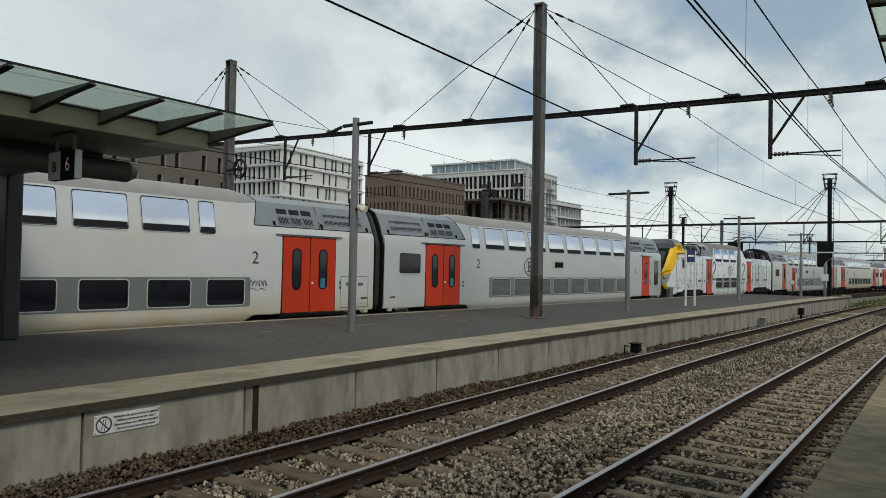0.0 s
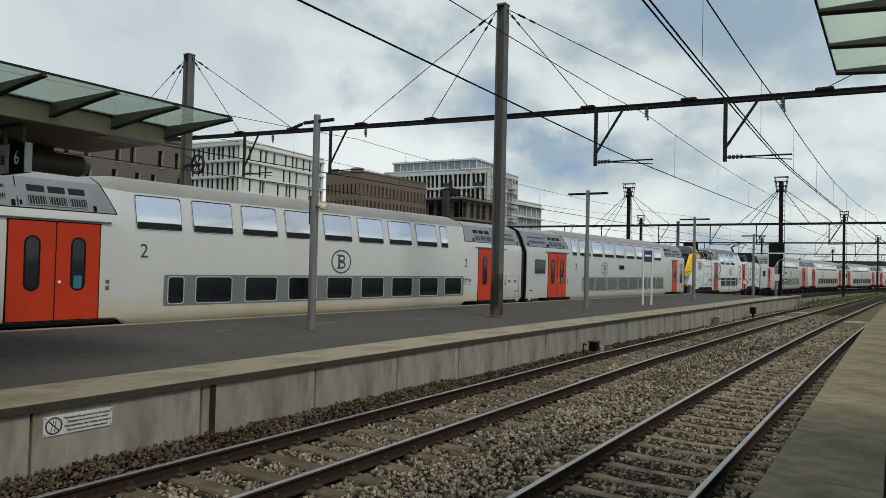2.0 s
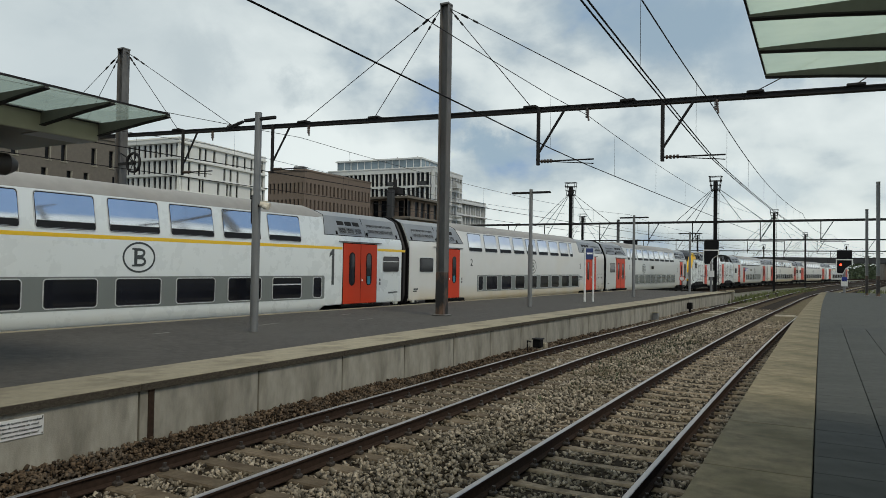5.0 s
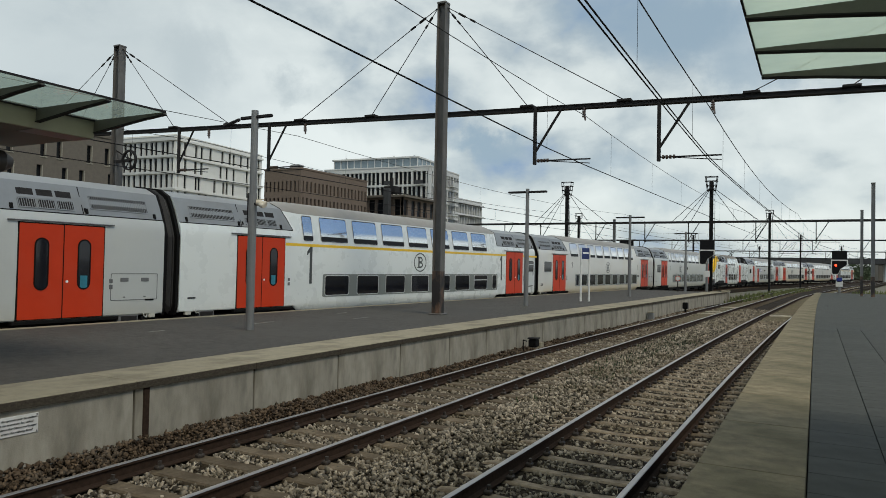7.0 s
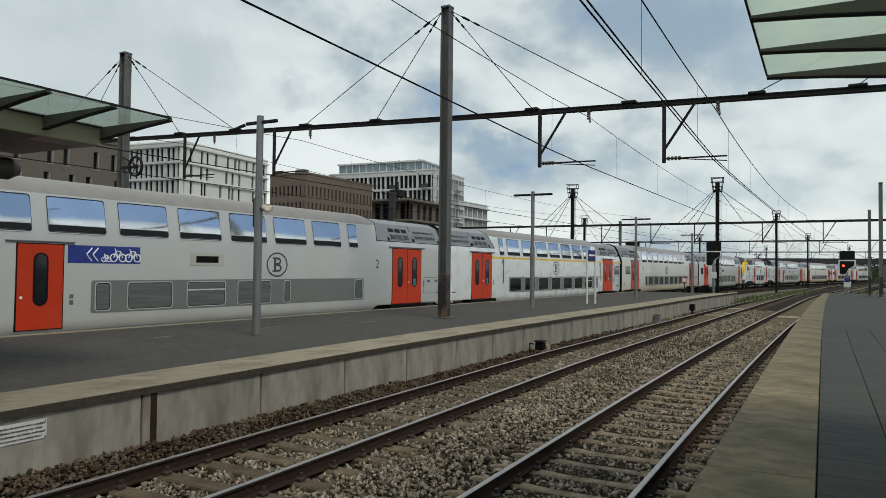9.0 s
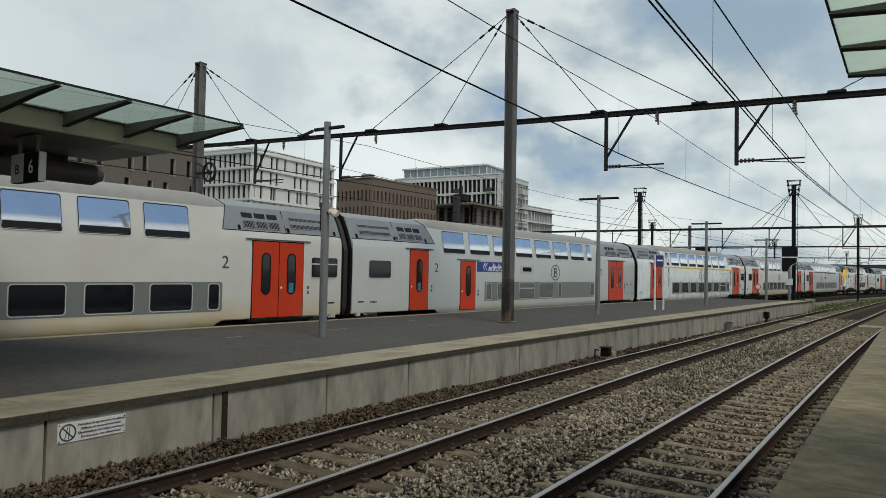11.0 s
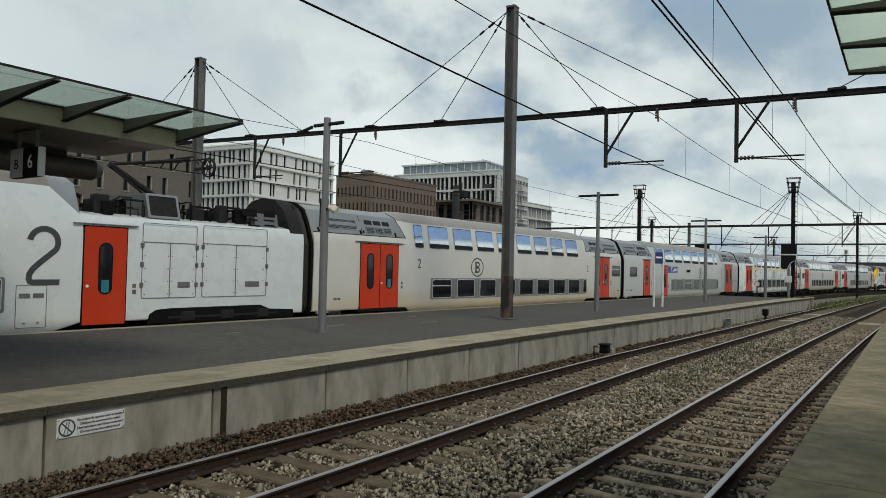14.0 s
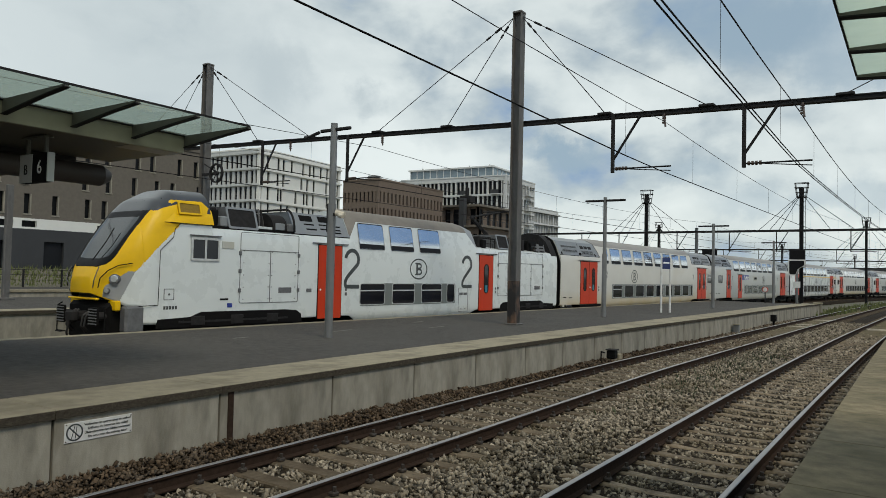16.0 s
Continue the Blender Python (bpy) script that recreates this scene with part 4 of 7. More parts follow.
def coach(name, label, L, m_body, m_roof, upper, lower, doors, small, band, extra=None, blinds=False, pale=False):
    c = thing(name, label, "train coach", group="coaches of the passing train")
    c.scale = (1.0, 0.99, 1.0)
    shell(c, L, m_body, m_roof)
    underframe(c, L)
    for side in (1, -1):
        fl = (lambda u: u) if side > 0 else (lambda u: L - u)
        for u, w in upper:
            window(c, fl(u), w, 3.08, 3.98, side, M_PANEPALE if pale else M_PANEUP)
        b0, b1 = band
        z0, z1 = 1.06, 1.90
        x = wall_x(1.4)
        bd = part("window_band", Shape().slab(rrect(b1 - b0, z1 - z0, 0.06, 2), "x", -0.02, 0.005), M_BAND, c, "grey band round the lower windows",
                  at=pose(side * x, (fl(b0) + fl(b1)) / 2, (z0 + z1) / 2, 0, 0, 0 if side > 0 else 180))
        for u, w, sp in lower:
            window(c, fl(u), w, 1.12, 1.84, side, M_BLIND if blinds else M_PANE, sp)
        for u0, u1, z0, z1 in doors:
            a, b = sorted((fl(u0), fl(u1)))
            door(c, a, b, z0, z1, side)
        for u, w, z0, z1, sp in small:
            window(c, fl(u), w, z0, z1, side, M_PANE, sp)
        end_details(c, L, side, [(fl(a), fl(b), g) for a, b, g in ((0.75, 2.45, False), (2.90, 4.35, True), (L - 4.35, L - 2.90, True), (L - 2.45, L - 0.75, False))])
    if extra:
        extra(c)
    return c


def ribbon(pts, w, shape, x0, x1):
    """A flat stroke of width w along points of (y, z)."""
    n = len(pts)
    rows = []
    for i, (y, z) in enumerate(pts):
        (ya, za), (yb, zb) = pts[max(i - 1, 0)], pts[min(i + 1, n - 1)]
        d = math.hypot(yb - ya, zb - za)
        ny, nz = -(zb - za) / d * w / 2, (yb - ya) / d * w / 2
        rows.append([(x0, y + ny, z + nz), (x1, y + ny, z + nz), (x1, y - ny, z - nz), (x0, y - ny, z - nz)])
    return shape.loft(rows, closed=True, caps=True)


def digit(parent, text, u, z, size, side=1):
    if text == "2" and size > 1.5:
        pts = [(0.27 * math.cos(radians(a)), 0.26 + 0.27 * math.sin(radians(a))) for a in range(172, -41, -12)]
        k = size / 1.75
        pts += [(-0.10, -0.17), (-0.21, -0.28), (-0.265, -0.38), (-0.27, -0.47), (-0.25, -0.52), (-0.20, -0.535), (0.0, -0.535), (0.32, -0.535)]
        part("class_number", ribbon([(y * k, h * k) for y, h in pts], 0.115 * k, Shape(), -0.01, 0.004), M_TEXT, parent, "dark class number", at=pose(side * (SIDE + 0.003), u, z, 0, 0, 0 if side > 0 else 180))
        return
    if text == "1":
        sh = Shape().slab([(0.115, 0.66), (0.0, 0.66), (-0.155, 0.48), (-0.155, 0.355), (-0.015, 0.47), (-0.015, -0.66), (0.115, -0.66)], "x", -0.01, 0.004)
        part("class_number", sh, M_TEXT, parent, "tall dark class number", at=pose(side * (SIDE + 0.003), u, z, 0, 0, 0 if side > 0 else 180))
        return
    lettering("class_number", text, size, M_TEXT, parent, pose(side * (SIDE + 0.003), u, z, 0, 0, 0 if side > 0 else 180), "dark class number")


def stripe(parent, u0, u1, z0=2.88, z1=2.98):
    part("stripe", Shape().box(-0.01, 0.0045, -(u1 - u0) / 2, (u1 - u0) / 2, -(z1 - z0) / 2, (z1 - z0) / 2), M_STRIPE, parent, "yellow first-class stripe", at=pose(wall_x(2.93), (u0 + u1) / 2, (z0 + z1) / 2))


def hatch(parent, u, w, z0, z1):
    """A closed equipment flap with small grilles."""
    sh = Shape().ring(rrect(w, z1 - z0, 0.02, 1), rrect(w - 0.03, z1 - z0 - 0.03, 0.02, 1), "x", 0.0, 0.005)
    for y in (-w * 0.22, w * 0.22):
        sh.box(0.0, 0.008, y - 0.12, y + 0.12, (z1 - z0) * 0.2, (z1 - z0) * 0.2 + 0.10)
        sh.box(0.0, 0.01, y - 0.03, y + 0.03, -(z1 - z0) * 0.4, -(z1 - z0) * 0.4 + 0.03)
    part("hatch", sh, M_GREYMET, parent, "equipment flap", at=pose(SIDE + 0.001, u, (z0 + z1) / 2))


def bars(parent, u, z, n, w, h, m, name="small_lettering", x=None):
    """Unreadable small writing as plain bars."""
    sh = Shape()
    for i in range(n):
        sh.box(0.0, 0.004, i * w * 1.4, i * w * 1.4 + w, 0, h)
    part(name, sh, m, parent, at=pose((SIDE if x is None else x) + 0.001, u, z))


def run(start, pitch, n, w):
    return [(start + pitch * i + w / 2, w) for i in range(n)]


def low(items, split=()):
    return [(u, w, 1 if i in split else 0) for i, (u, w) in enumerate(items)]


STD_DOORS = [(2.45, 4.58, 0.82, 3.12), (22.0, 24.15, 0.82, 3.12)]
LEN = 26.25


def scribble(parent, u, z):
    """A loose painted tag in thin strokes."""
    rnd = random.Random(4)
    sh = Shape()
    for k in range(5):
        pts = [Vector((0.003, k * 0.13 + 0.07 * math.cos(a * 0.9 + k), 0.09 * math.sin(a * 1.3 + k * 2))) for a in range(8)]
        sh.path(pts, 0.009, 4)
    sh.path([Vector((0.003, 0.05 * i, -0.17 + 0.03 * math.sin(i))) for i in range(12)], 0.008, 4)
    part("paint_tag", sh, M_TEXT, parent, "dark scribbled paint tag", at=pose(SIDE, u, z))


def k2(c):
    digit(c, "2", 5.83, 2.45, 0.52)
    digit(c, "2", 21.05, 2.45, 0.52)
    logo(c, 9.9, 2.38, 1, 0.98, 0.82)
    bars(c, 1.2, 1.15, 5, 0.05, 0.07, M_TEXT)


def k3(c):
    digit(c, "2", 5.1, 2.45, 0.52)
    digit(c, "2", 20.95, 2.45, 0.52)
    logo(c, 15.29, 2.38, 1, 0.98, 0.82)
    door(c, 6.78, 7.9, 0.74, 2.78, 1, False)
    p = part("bicycle_panel", Shape().box(0.0, 0.005, -1.02, 1.02, -0.225, 0.225), M_BLUE, c, "blue panel with white bicycle signs", at=pose(SIDE + 0.001, 9.03, 2.565))
    sh = Shape()
    for d in (0, 0.17):
        sh.path([(0.008, -0.38 + d, 0.17), (0.008, -0.53 + d, 0.0), (0.008, -0.38 + d, -0.17)], 0.018, 4)
    for y, k in ((0.36, 1.0), (0.80, 1.0), (0.02, 0.6)):
        for d in (-0.13 * k, 0.13 * k):
            sh.ring(oval(0.23 * k, 0.23 * k, 16, y + d, -0.19 + 0.115 * k), oval(0.17 * k, 0.17 * k, 16, y + d, -0.19 + 0.115 * k), "x", 0.004, 0.009)
        z = -0.19 + 0.115 * k
        sh.path([(0.008, y - 0.13 * k, z), (0.008, y - 0.07 * k, z + 0.18 * k), (0.008, y + 0.07 * k, z + 0.17 * k), (0.008, y + 0.13 * k, z)], 0.013, 4)
        sh.path([(0.008, y + 0.07 * k, z + 0.17 * k), (0.008, y, z), (0.008, y - 0.07 * k, z + 0.18 * k), (0.008, y - 0.11 * k, z + 0.25 * k)], 0.013, 4)
    for i in range(3):
        sh.box(0.004, 0.009, -0.10 + i * 0.05, -0.07 + i * 0.05, -0.19, -0.15)
    part("bicycle_signs", sh, M_WTEXT, p)
    part("destination_display", Shape().box(0.0, 0.012, -0.64, 0.64, -0.19, 0.19, 0.01, mi=0).box(0.0, 0.016, -0.42, 0.42, -0.10, 0.10, 0.004, mi=1), [M_GREYP, M_BLACK], c, "black destination display", at=pose(SIDE, 12.35, 2.5))
    hatch(c, 25.15, 1.45, 1.2, 1.92)
    bars(c, 1.2, 1.15, 5, 0.05, 0.07, M_TEXT)


def k4(c):
    digit(c, "1", 5.88, 2.22, 1.75)
    digit(c, "1", 21.36, 2.22, 1.75)
    logo(c, 13.2, 2.42, 1, 1.02, 0.84)
    stripe(c, 4.62, 21.95)
    stripe(c, 24.2, 26.2)
    bars(c, 25.0, 1.15, 5, 0.05, 0.07, M_TEXT)


def k5(c):
    digit(c, "2", 5.78, 2.5, 0.52)
    digit(c, "2", 21.0, 2.45, 0.52)
    logo(c, 13.2, 2.38, 1, 0.98, 0.82)
    scribble(c, 20.85, 1.72)
    hatch(c, 25.05, 1.3, 0.90, 1.93)
    bars(c, 0.6, 1.25, 5, 0.05, 0.07, M_TEXT)


def k6(c):
    digit(c, "2", 5.86, 2.45, 0.52)
    digit(c, "2", 21.4, 2.3, 0.45)
    logo(c, 9.85, 2.38, 1, 0.98, 0.82)
    part("destination_display", Shape().box(0.0, 0.012, -0.60, 0.60, -0.19, 0.19, 0.01, mi=0).box(0.0, 0.016, -0.40, 0.40, -0.13, 0.13, 0.004, mi=1), [M_GREYP, M_BLACK], c, "black destination display", at=pose(SIDE, 12.5, 2.5))
    part("cab_front", Shape().slab([(-1.32, 0.75), (1.32, 0.75), (1.34, 3.0), (1.05, 3.9), (0.6, 4.3), (-0.6, 4.3), (-1.05, 3.9), (-1.34, 3.0)], "y", 25.25, 25.5), M_DKMET, c, "dark driving cab front")


def set_coach(name, label, kind):
    if kind == "K2":
        return coach(name, label, 26.1, M_CREAM2, M_ROOFC, [(5.84, 0.54)] + run(6.49, 1.72, 8, 1.34), low(run(6.71, 1.715, 8, 1.26) + [(20.68, 0.36)], (0,)), [(2.48, 4.55, 0.82, 3.12), (22.02, 24.05, 0.82, 3.12)], [(25.0, 1.2, 2.04, 2.70, 1)], (6.58, 20.97), k2)
    if kind == "K3":
        return coach(name, label, 26.37, M_GREYP, M_ROOFC, run(5.58, 1.925, 7, 1.55) + [(19.42, 0.55)], low([(8.98, 0.42)] + run(9.7, 1.94, 3, 1.42) + [(15.78, 0.30), (19.72, 0.45)], (2,)), [(3.4, 4.55, 0.82, 3.12), (22.0, 24.2, 0.82, 3.12)], [(1.68, 1.2, 2.04, 2.68, 0)], (8.65, 20.05), k3, True)
    if kind == "K4":
        return coach(name, label, LEN, M_WHITE, M_ROOFC, [(5.8, 0.52)] + run(6.48, 1.94, 7, 1.56), low(run(6.72, 1.93, 7, 1.40) + [(20.55, 0.45)], (6,)), STD_DOORS, [(25.15, 1.15, 2.04, 2.68, 1)], (6.6, 20.95), k4)
    if kind == "K5":
        return coach(name, label, LEN, M_CREAM, M_ROOFC, run(5.55, 1.71, 8, 1.36) + [(19.42, 0.5)], low([(6.75, 0.48)] + run(7.38, 1.72, 8, 1.22), ()), STD_DOORS, [(1.6, 1.15, 2.04, 2.68, 0)], (6.38, 20.85), k5, False, True)
    if kind == "K6":
        return coach(name, label, 25.53, M_GREYP, M_ROOFC, [(5.72, 0.55)] + run(6.4, 1.735, 8, 1.40), low(run(6.85, 1.72, 8, 1.40), ()), [(2.5, 4.6, 0.82, 3.12), (22.35, 23.4, 0.82, 3.12)], [(1.6, 1.18, 2.04, 2.78, 0), (24.4, 0.62, 1.45, 2.95, 0)], (6.65, 20.45), k6, True, True)



CAB_L = 25.2


TIP = 1.48


def along(u, table):
    """Smooth interpolation in a short table of (u, value)."""
    for (a, p), (b, q) in zip(table, table[1:]):
        if u <= b:
            f = max(0, (u - a) / (b - a))
            return p + (q - p) * f
    return table[-1][1]


def nose_ring(u, n=130):
    """Half outline of the driving cab at u: bottom edge up to the top centre."""
    hw = sum(along(u + d, ((1.48, 0.50), (1.6, 0.76), (1.75, 0.96), (1.95, 1.11), (2.25, 1.29), (2.6, 1.375), (3.1, 1.40))) for d in (-0.06, 0, 0.06)) / 3
    zt = sum(along(u + d, ((1.40, 1.80), (1.62, 2.31), (2.13, 3.06), (2.66, 3.80), (2.95, 4.15), (3.46, 4.46), (4.6, 4.50))) for d in (-0.06, -0.03, 0, 0.03, 0.06)) / 5
    zb = along(u, ((1.48, 1.60), (1.7, 1.46), (2.1, 1.28), (2.42, 1.25), (2.44, 0.80), (4.6, 0.74)))
    zm = zb + (zt - zb) * 0.45
    e = along(u, ((1.40, 0.30), (2.75, 0.32), (3.5, 0.50)))
    pts = [(hw * 0.97, zb), (hw, zb + 0.05), (hw, (zb + zm) / 2)]
    for i in range(200):
        a = math.pi / 2 * (1 - (1 - i / 199) ** 2)
        pts.append((hw * max(math.cos(a), 0) ** e, zm + (zt - zm) * math.sin(a) ** 0.78))
    way = [0.0]
    for (xa, za), (xb, zb2) in zip(pts, pts[1:]):
        way.append(way[-1] + math.hypot(xb - xa, zb2 - za))
    even, k = [], 0
    for i in range(n):
        d = way[-1] * i / (n - 1)
        while k < len(way) - 2 and way[k + 1] < d:
            k += 1
        f = (d - way[k]) / max(way[k + 1] - way[k], 1e-9)
        even.append((pts[k][0] + (pts[k + 1][0] - pts[k][0]) * f, pts[k][1] + (pts[k + 1][1] - pts[k][1]) * f))
    return even


def nose(parent):
    us = [TIP + 0.002 + 0.0185 * i for i in range(162)]
    rings = [nose_ring(u) for u in us]
    groups = {k: Shape() for k in ("yellow", "white", "white2", "windscreen", "surround", "hood", "lamp", "lamp2")}
    n = len(rings[0])
    for k in range(len(us) - 1):
        for i in range(n - 1):
            for sx in (1, -1):
                q = [(rings[k][i], us[k]), (rings[k][i + 1], us[k]), (rings[k + 1][i + 1], us[k + 1]), (rings[k + 1][i], us[k + 1])]
                x = sum(abs(p[0]) for p, _ in q) / 4
                z = sum(p[1] for p, _ in q) / 4
                u = (us[k] + us[k + 1]) / 2
                edge = along(z, ((1.40, 1.95), (2.15, 2.24), (2.75, 2.75), (3.40, 3.40), (3.70, 3.60)))
                key = "yellow" if u < edge else "white"
                side = along(z, ((2.28, 0.55), (2.34, 0.78), (2.44, 0.88), (2.60, 0.93), (3.0, 0.96), (3.7, 0.99), (3.8, 1.0)))
                pane = along(z, ((2.50, 0.58), (2.56, 0.74), (2.70, 0.80), (3.4, 0.85), (3.62, 0.84)))
                if z > 2.28 and z <= 3.80 and x < side and u < 3.0:
                    key = "windscreen" if 2.50 < z < 3.62 and x < pane else "surround"
                elif z > 3.80 and i > 0.70 * n:
                    key = "hood"
                elif 1.42 < z < 2.17 and along(z, ((1.42, 1.84), (1.52, 1.64), (1.80, 1.68), (2.17, 2.10))) < u < edge:
                    key = "lamp"
                if key == "white" and z > 3.52:
                    key = "hood"
                if key in ("white", "lamp") and sx < 0:
                    key += "2"
                groups[key].add([(sx * p[0], uu, p[1]) for p, uu in q], [(0, 1, 2, 3)])
    tip = rings[0]
    groups["yellow"].add([(p[0], us[0], p[1]) for p in tip] + [(-p[0], us[0], p[1]) for p in tip[::-1]], [tuple(range(2 * n))])
    labels = {"yellow": ("nose", M_YELLOW, "glossy yellow nose"), "white": ("cab_side", M_WHITE, "white cab side"), "windscreen": ("windscreen", M_SCREEN, "sloping dark windscreen"), "surround": ("windscreen_surround", M_GLOSSBLACK, "black windscreen surround"), "hood": ("cab_hood", M_HOOD, "dark grey hood over the windscreen"), "lamp": ("headlight_housing", M_LAMPGREY, "grey headlight housing")}
    labels["white2"], labels["lamp2"] = labels["white"], labels["lamp"]
    for key, (name, m, lab) in labels.items():
        me = groups[key].mesh(name, m)
        bm = bmesh.new()
        bm.from_mesh(me)
        bmesh.ops.remove_doubles(bm, verts=bm.verts, dist=0.0005)
        bmesh.ops.recalc_face_normals(bm, faces=bm.faces)
        bm.to_mesh(me)
        bm.free()
        me.shade_smooth()
        me.set_sharp_from_angle(angle=radians(40))
        part(name, me, None, parent, lab)
    def meet(x, z):
        """Where the nose's skin passes half width x at height z."""
        for u, ring in zip(us, rings):
            if ring[-1][1] > z and max(p[0] for p in ring if p[1] >= z) >= x:
                return u
        return 2.8

    edge_line = ((2.29, 0.0), (2.29, 0.55), (2.34, 0.78), (2.44, 0.88), (2.60, 0.93), (2.8, 0.945), (3.0, 0.96), (3.2, 0.969), (3.45, 0.98), (3.7, 0.99), (3.80, 1.0))
    for sx in (1, -1):
        part("windscreen_seal", Shape().path([(sx * x, meet(x, z) - 0.004, z) for z, x in edge_line], 0.022, 6), M_GLOSSBLACK, parent, "black rubber seal")
        lamp = part("headlight", Shape().tube((sx * 0.94, 1.96, 1.96), (sx * 1.085, 1.79, 1.97), 0.135, 20, 0.125), M_GREYMET, parent, "round headlamp")
        part("lens", Shape().tube((sx * 1.08, 1.80, 1.97), (sx * 1.10, 1.775, 1.97), 0.112, 20, 0.08), M_LENS, lamp, "clear lens")
        lamp = part("marker_light", Shape().tube((sx * 0.83, 1.80, 1.67), (sx * 0.95, 1.665, 1.67), 0.085, 16, 0.075), M_GREYMET, parent, "small round marker lamp")
        part("lens", Shape().tube((sx * 0.945, 1.67, 1.67), (sx * 0.96, 1.655, 1.67), 0.065, 16, 0.05), M_LENS, lamp)
        part("handrail", Shape().path([(sx * 0.80, 1.53, 1.74), (sx * 0.85, 1.55, 1.98), (sx * 0.98, 1.68, 2.18), (sx * 1.12, 1.88, 2.32), (sx * 1.29, 2.16, 2.38)], 0.014, 6), M_BLACK, parent, "thin black handrail")
        part("front_grip", Shape().path([(sx * 0.60, 1.50, 1.74), (sx * 0.72, 1.46, 1.92), (sx * 0.76, 1.50, 2.12), (sx * 0.72, 1.58, 2.28)], 0.013, 6), M_GREYMET, parent, "pale grip rail")
        bf = part("buffer", Shape().tube((sx * 0.86, 2.0, 1.02), (sx * 0.86, 1.46, 1.02), 0.11, 12), M_DKMET, parent, "black buffer with ribbed plate")
        part("plate", Shape().slab(rrect(0.42, 0.46, 0.05, 3, sx * 0.86, 1.02), "y", 1.40, 1.45), M_BLACK, bf)
        for i in range(6):
            part("rib", Shape().box(sx * 0.86 - 0.19, sx * 0.86 + 0.19, 1.37, 1.402, 0.825 + i * 0.072, 0.853 + i * 0.072), M_GREYMET, bf)
        step = part("shunter_step", Shape().path([(sx * 1.25, 1.62, 1.30), (sx * 1.25, 1.50, 1.22), (sx * 1.25, 1.50, 0.55), (sx * 0.98, 1.50, 0.55)], 0.018, 6), M_BLACK, parent, "thin black step and grip")
        part("tread", Shape().box(min(sx * 0.98, sx * 1.27), max(sx * 0.98, sx * 1.27), 1.46, 1.62, 0.52, 0.55), M_DKMET, step)
        part("corner_panel", Shape().box(min(sx * 0.8, sx * 1.2), max(sx * 0.8, sx * 1.2), 1.80, 1.95, 1.16, 1.42, 0.03), M_YELLOW, parent, "yellow corner panel")
        part("side_skirt", Shape().box(min(sx * 1.05, sx * 1.37), max(sx * 1.05, sx * 1.37), 1.98, 2.5, 0.60, 1.28, 0.05), M_GREYMET, parent, "grey corner skirt")
    sh = Shape().tube((0, 2.0, 1.0), (0, 1.3, 1.0), 0.13, 10).box(-0.22, 0.22, 1.20, 1.38, 0.85, 1.15, 0.05).path([(0, 1.22, 0.9), (0.05, 1.15, 0.6), (0.0, 1.2, 0.42)], 0.03, 6)
    part("coupler", sh, M_DKMET, parent, "black screw coupler")
    for x in (-0.45, -0.3, 0.32, 0.48):
        part("brake_hose", Shape().path([(x, 1.62, 1.15), (x, 1.42, 1.02), (x + 0.02, 1.36, 0.75), (x, 1.5, 0.6)], 0.028, 6), M_RUBBER, parent)
    part("lip", Shape().box(-0.74, 0.74, 1.52, 1.62, 1.42, 1.48, 0.02), M_YELLOW, parent, "thin yellow lip under the nose")
    part("front_skirt", Shape().box(-1.02, 1.02, 1.66, 2.6, 0.35, 1.36, 0.1), M_BLACK, parent)
    part("wiper", Shape().path([(0.30, 1.62, 2.44), (0.38, 1.93, 2.95), (0.30, 2.16, 3.30)], 0.014, 5), M_BLACK, parent)


M_HOOD = mat("dark grey hood", (0.028, 0.031, 0.037), 0.3, var=0.1, coat=0.3)


def low_body(parent, u0, u1):
    """A single-deck section with a flat top for roof machinery."""
    rings = [[(x * 1.0, u, z) for x, z in LOW] + [(0.9, u, 3.52), (-0.9, u, 3.52)] + [(-x, u, z) for x, z in LOW[::-1]] for u in (u0, u1)]
    return Shape().loft(rings, closed=True, caps=True)


def jumble(parent, u0, u1, n, seed):
    """Small dark boxes, insulators and bent pipes crowded on the roof."""
    rnd = random.Random(seed)
    for i in range(n):
        y, x = u0 + (u1 - u0) * (i + 0.5) / n, rnd.uniform(0.3, 1.12)
        k, h = rnd.random(), rnd.uniform(0.12, 0.5)
        if k < 0.3:
            part("roof_unit", Shape().box(x - 0.2, x + 0.08, y - rnd.uniform(0.06, 0.22), y + rnd.uniform(0.06, 0.22), 3.46, 3.5 + h, 0.03), rnd.choice((M_DKMET, M_BLACK, M_DKMET)), parent)
        elif k < 0.5:
            part("roof_insulator", Shape().tube((x, y, 3.46), (x, y, 3.55 + h), 0.06, 8, 0.035).tube((x, y, 3.5 + h * 0.4), (x, y, 3.53 + h * 0.4), 0.085, 8), M_INSUL, parent)
        else:
            part("roof_pipe", Shape().path([(x, y, 3.46), (x, y, 3.5 + h), (x - 0.5, y + rnd.uniform(-0.3, 0.3), 3.55 + h), (-0.5, y + rnd.uniform(-0.4, 0.4), 3.5 + h * 0.5)], rnd.uniform(0.015, 0.04), 6), rnd.choice((M_DKMET, M_BLACK)), parent)


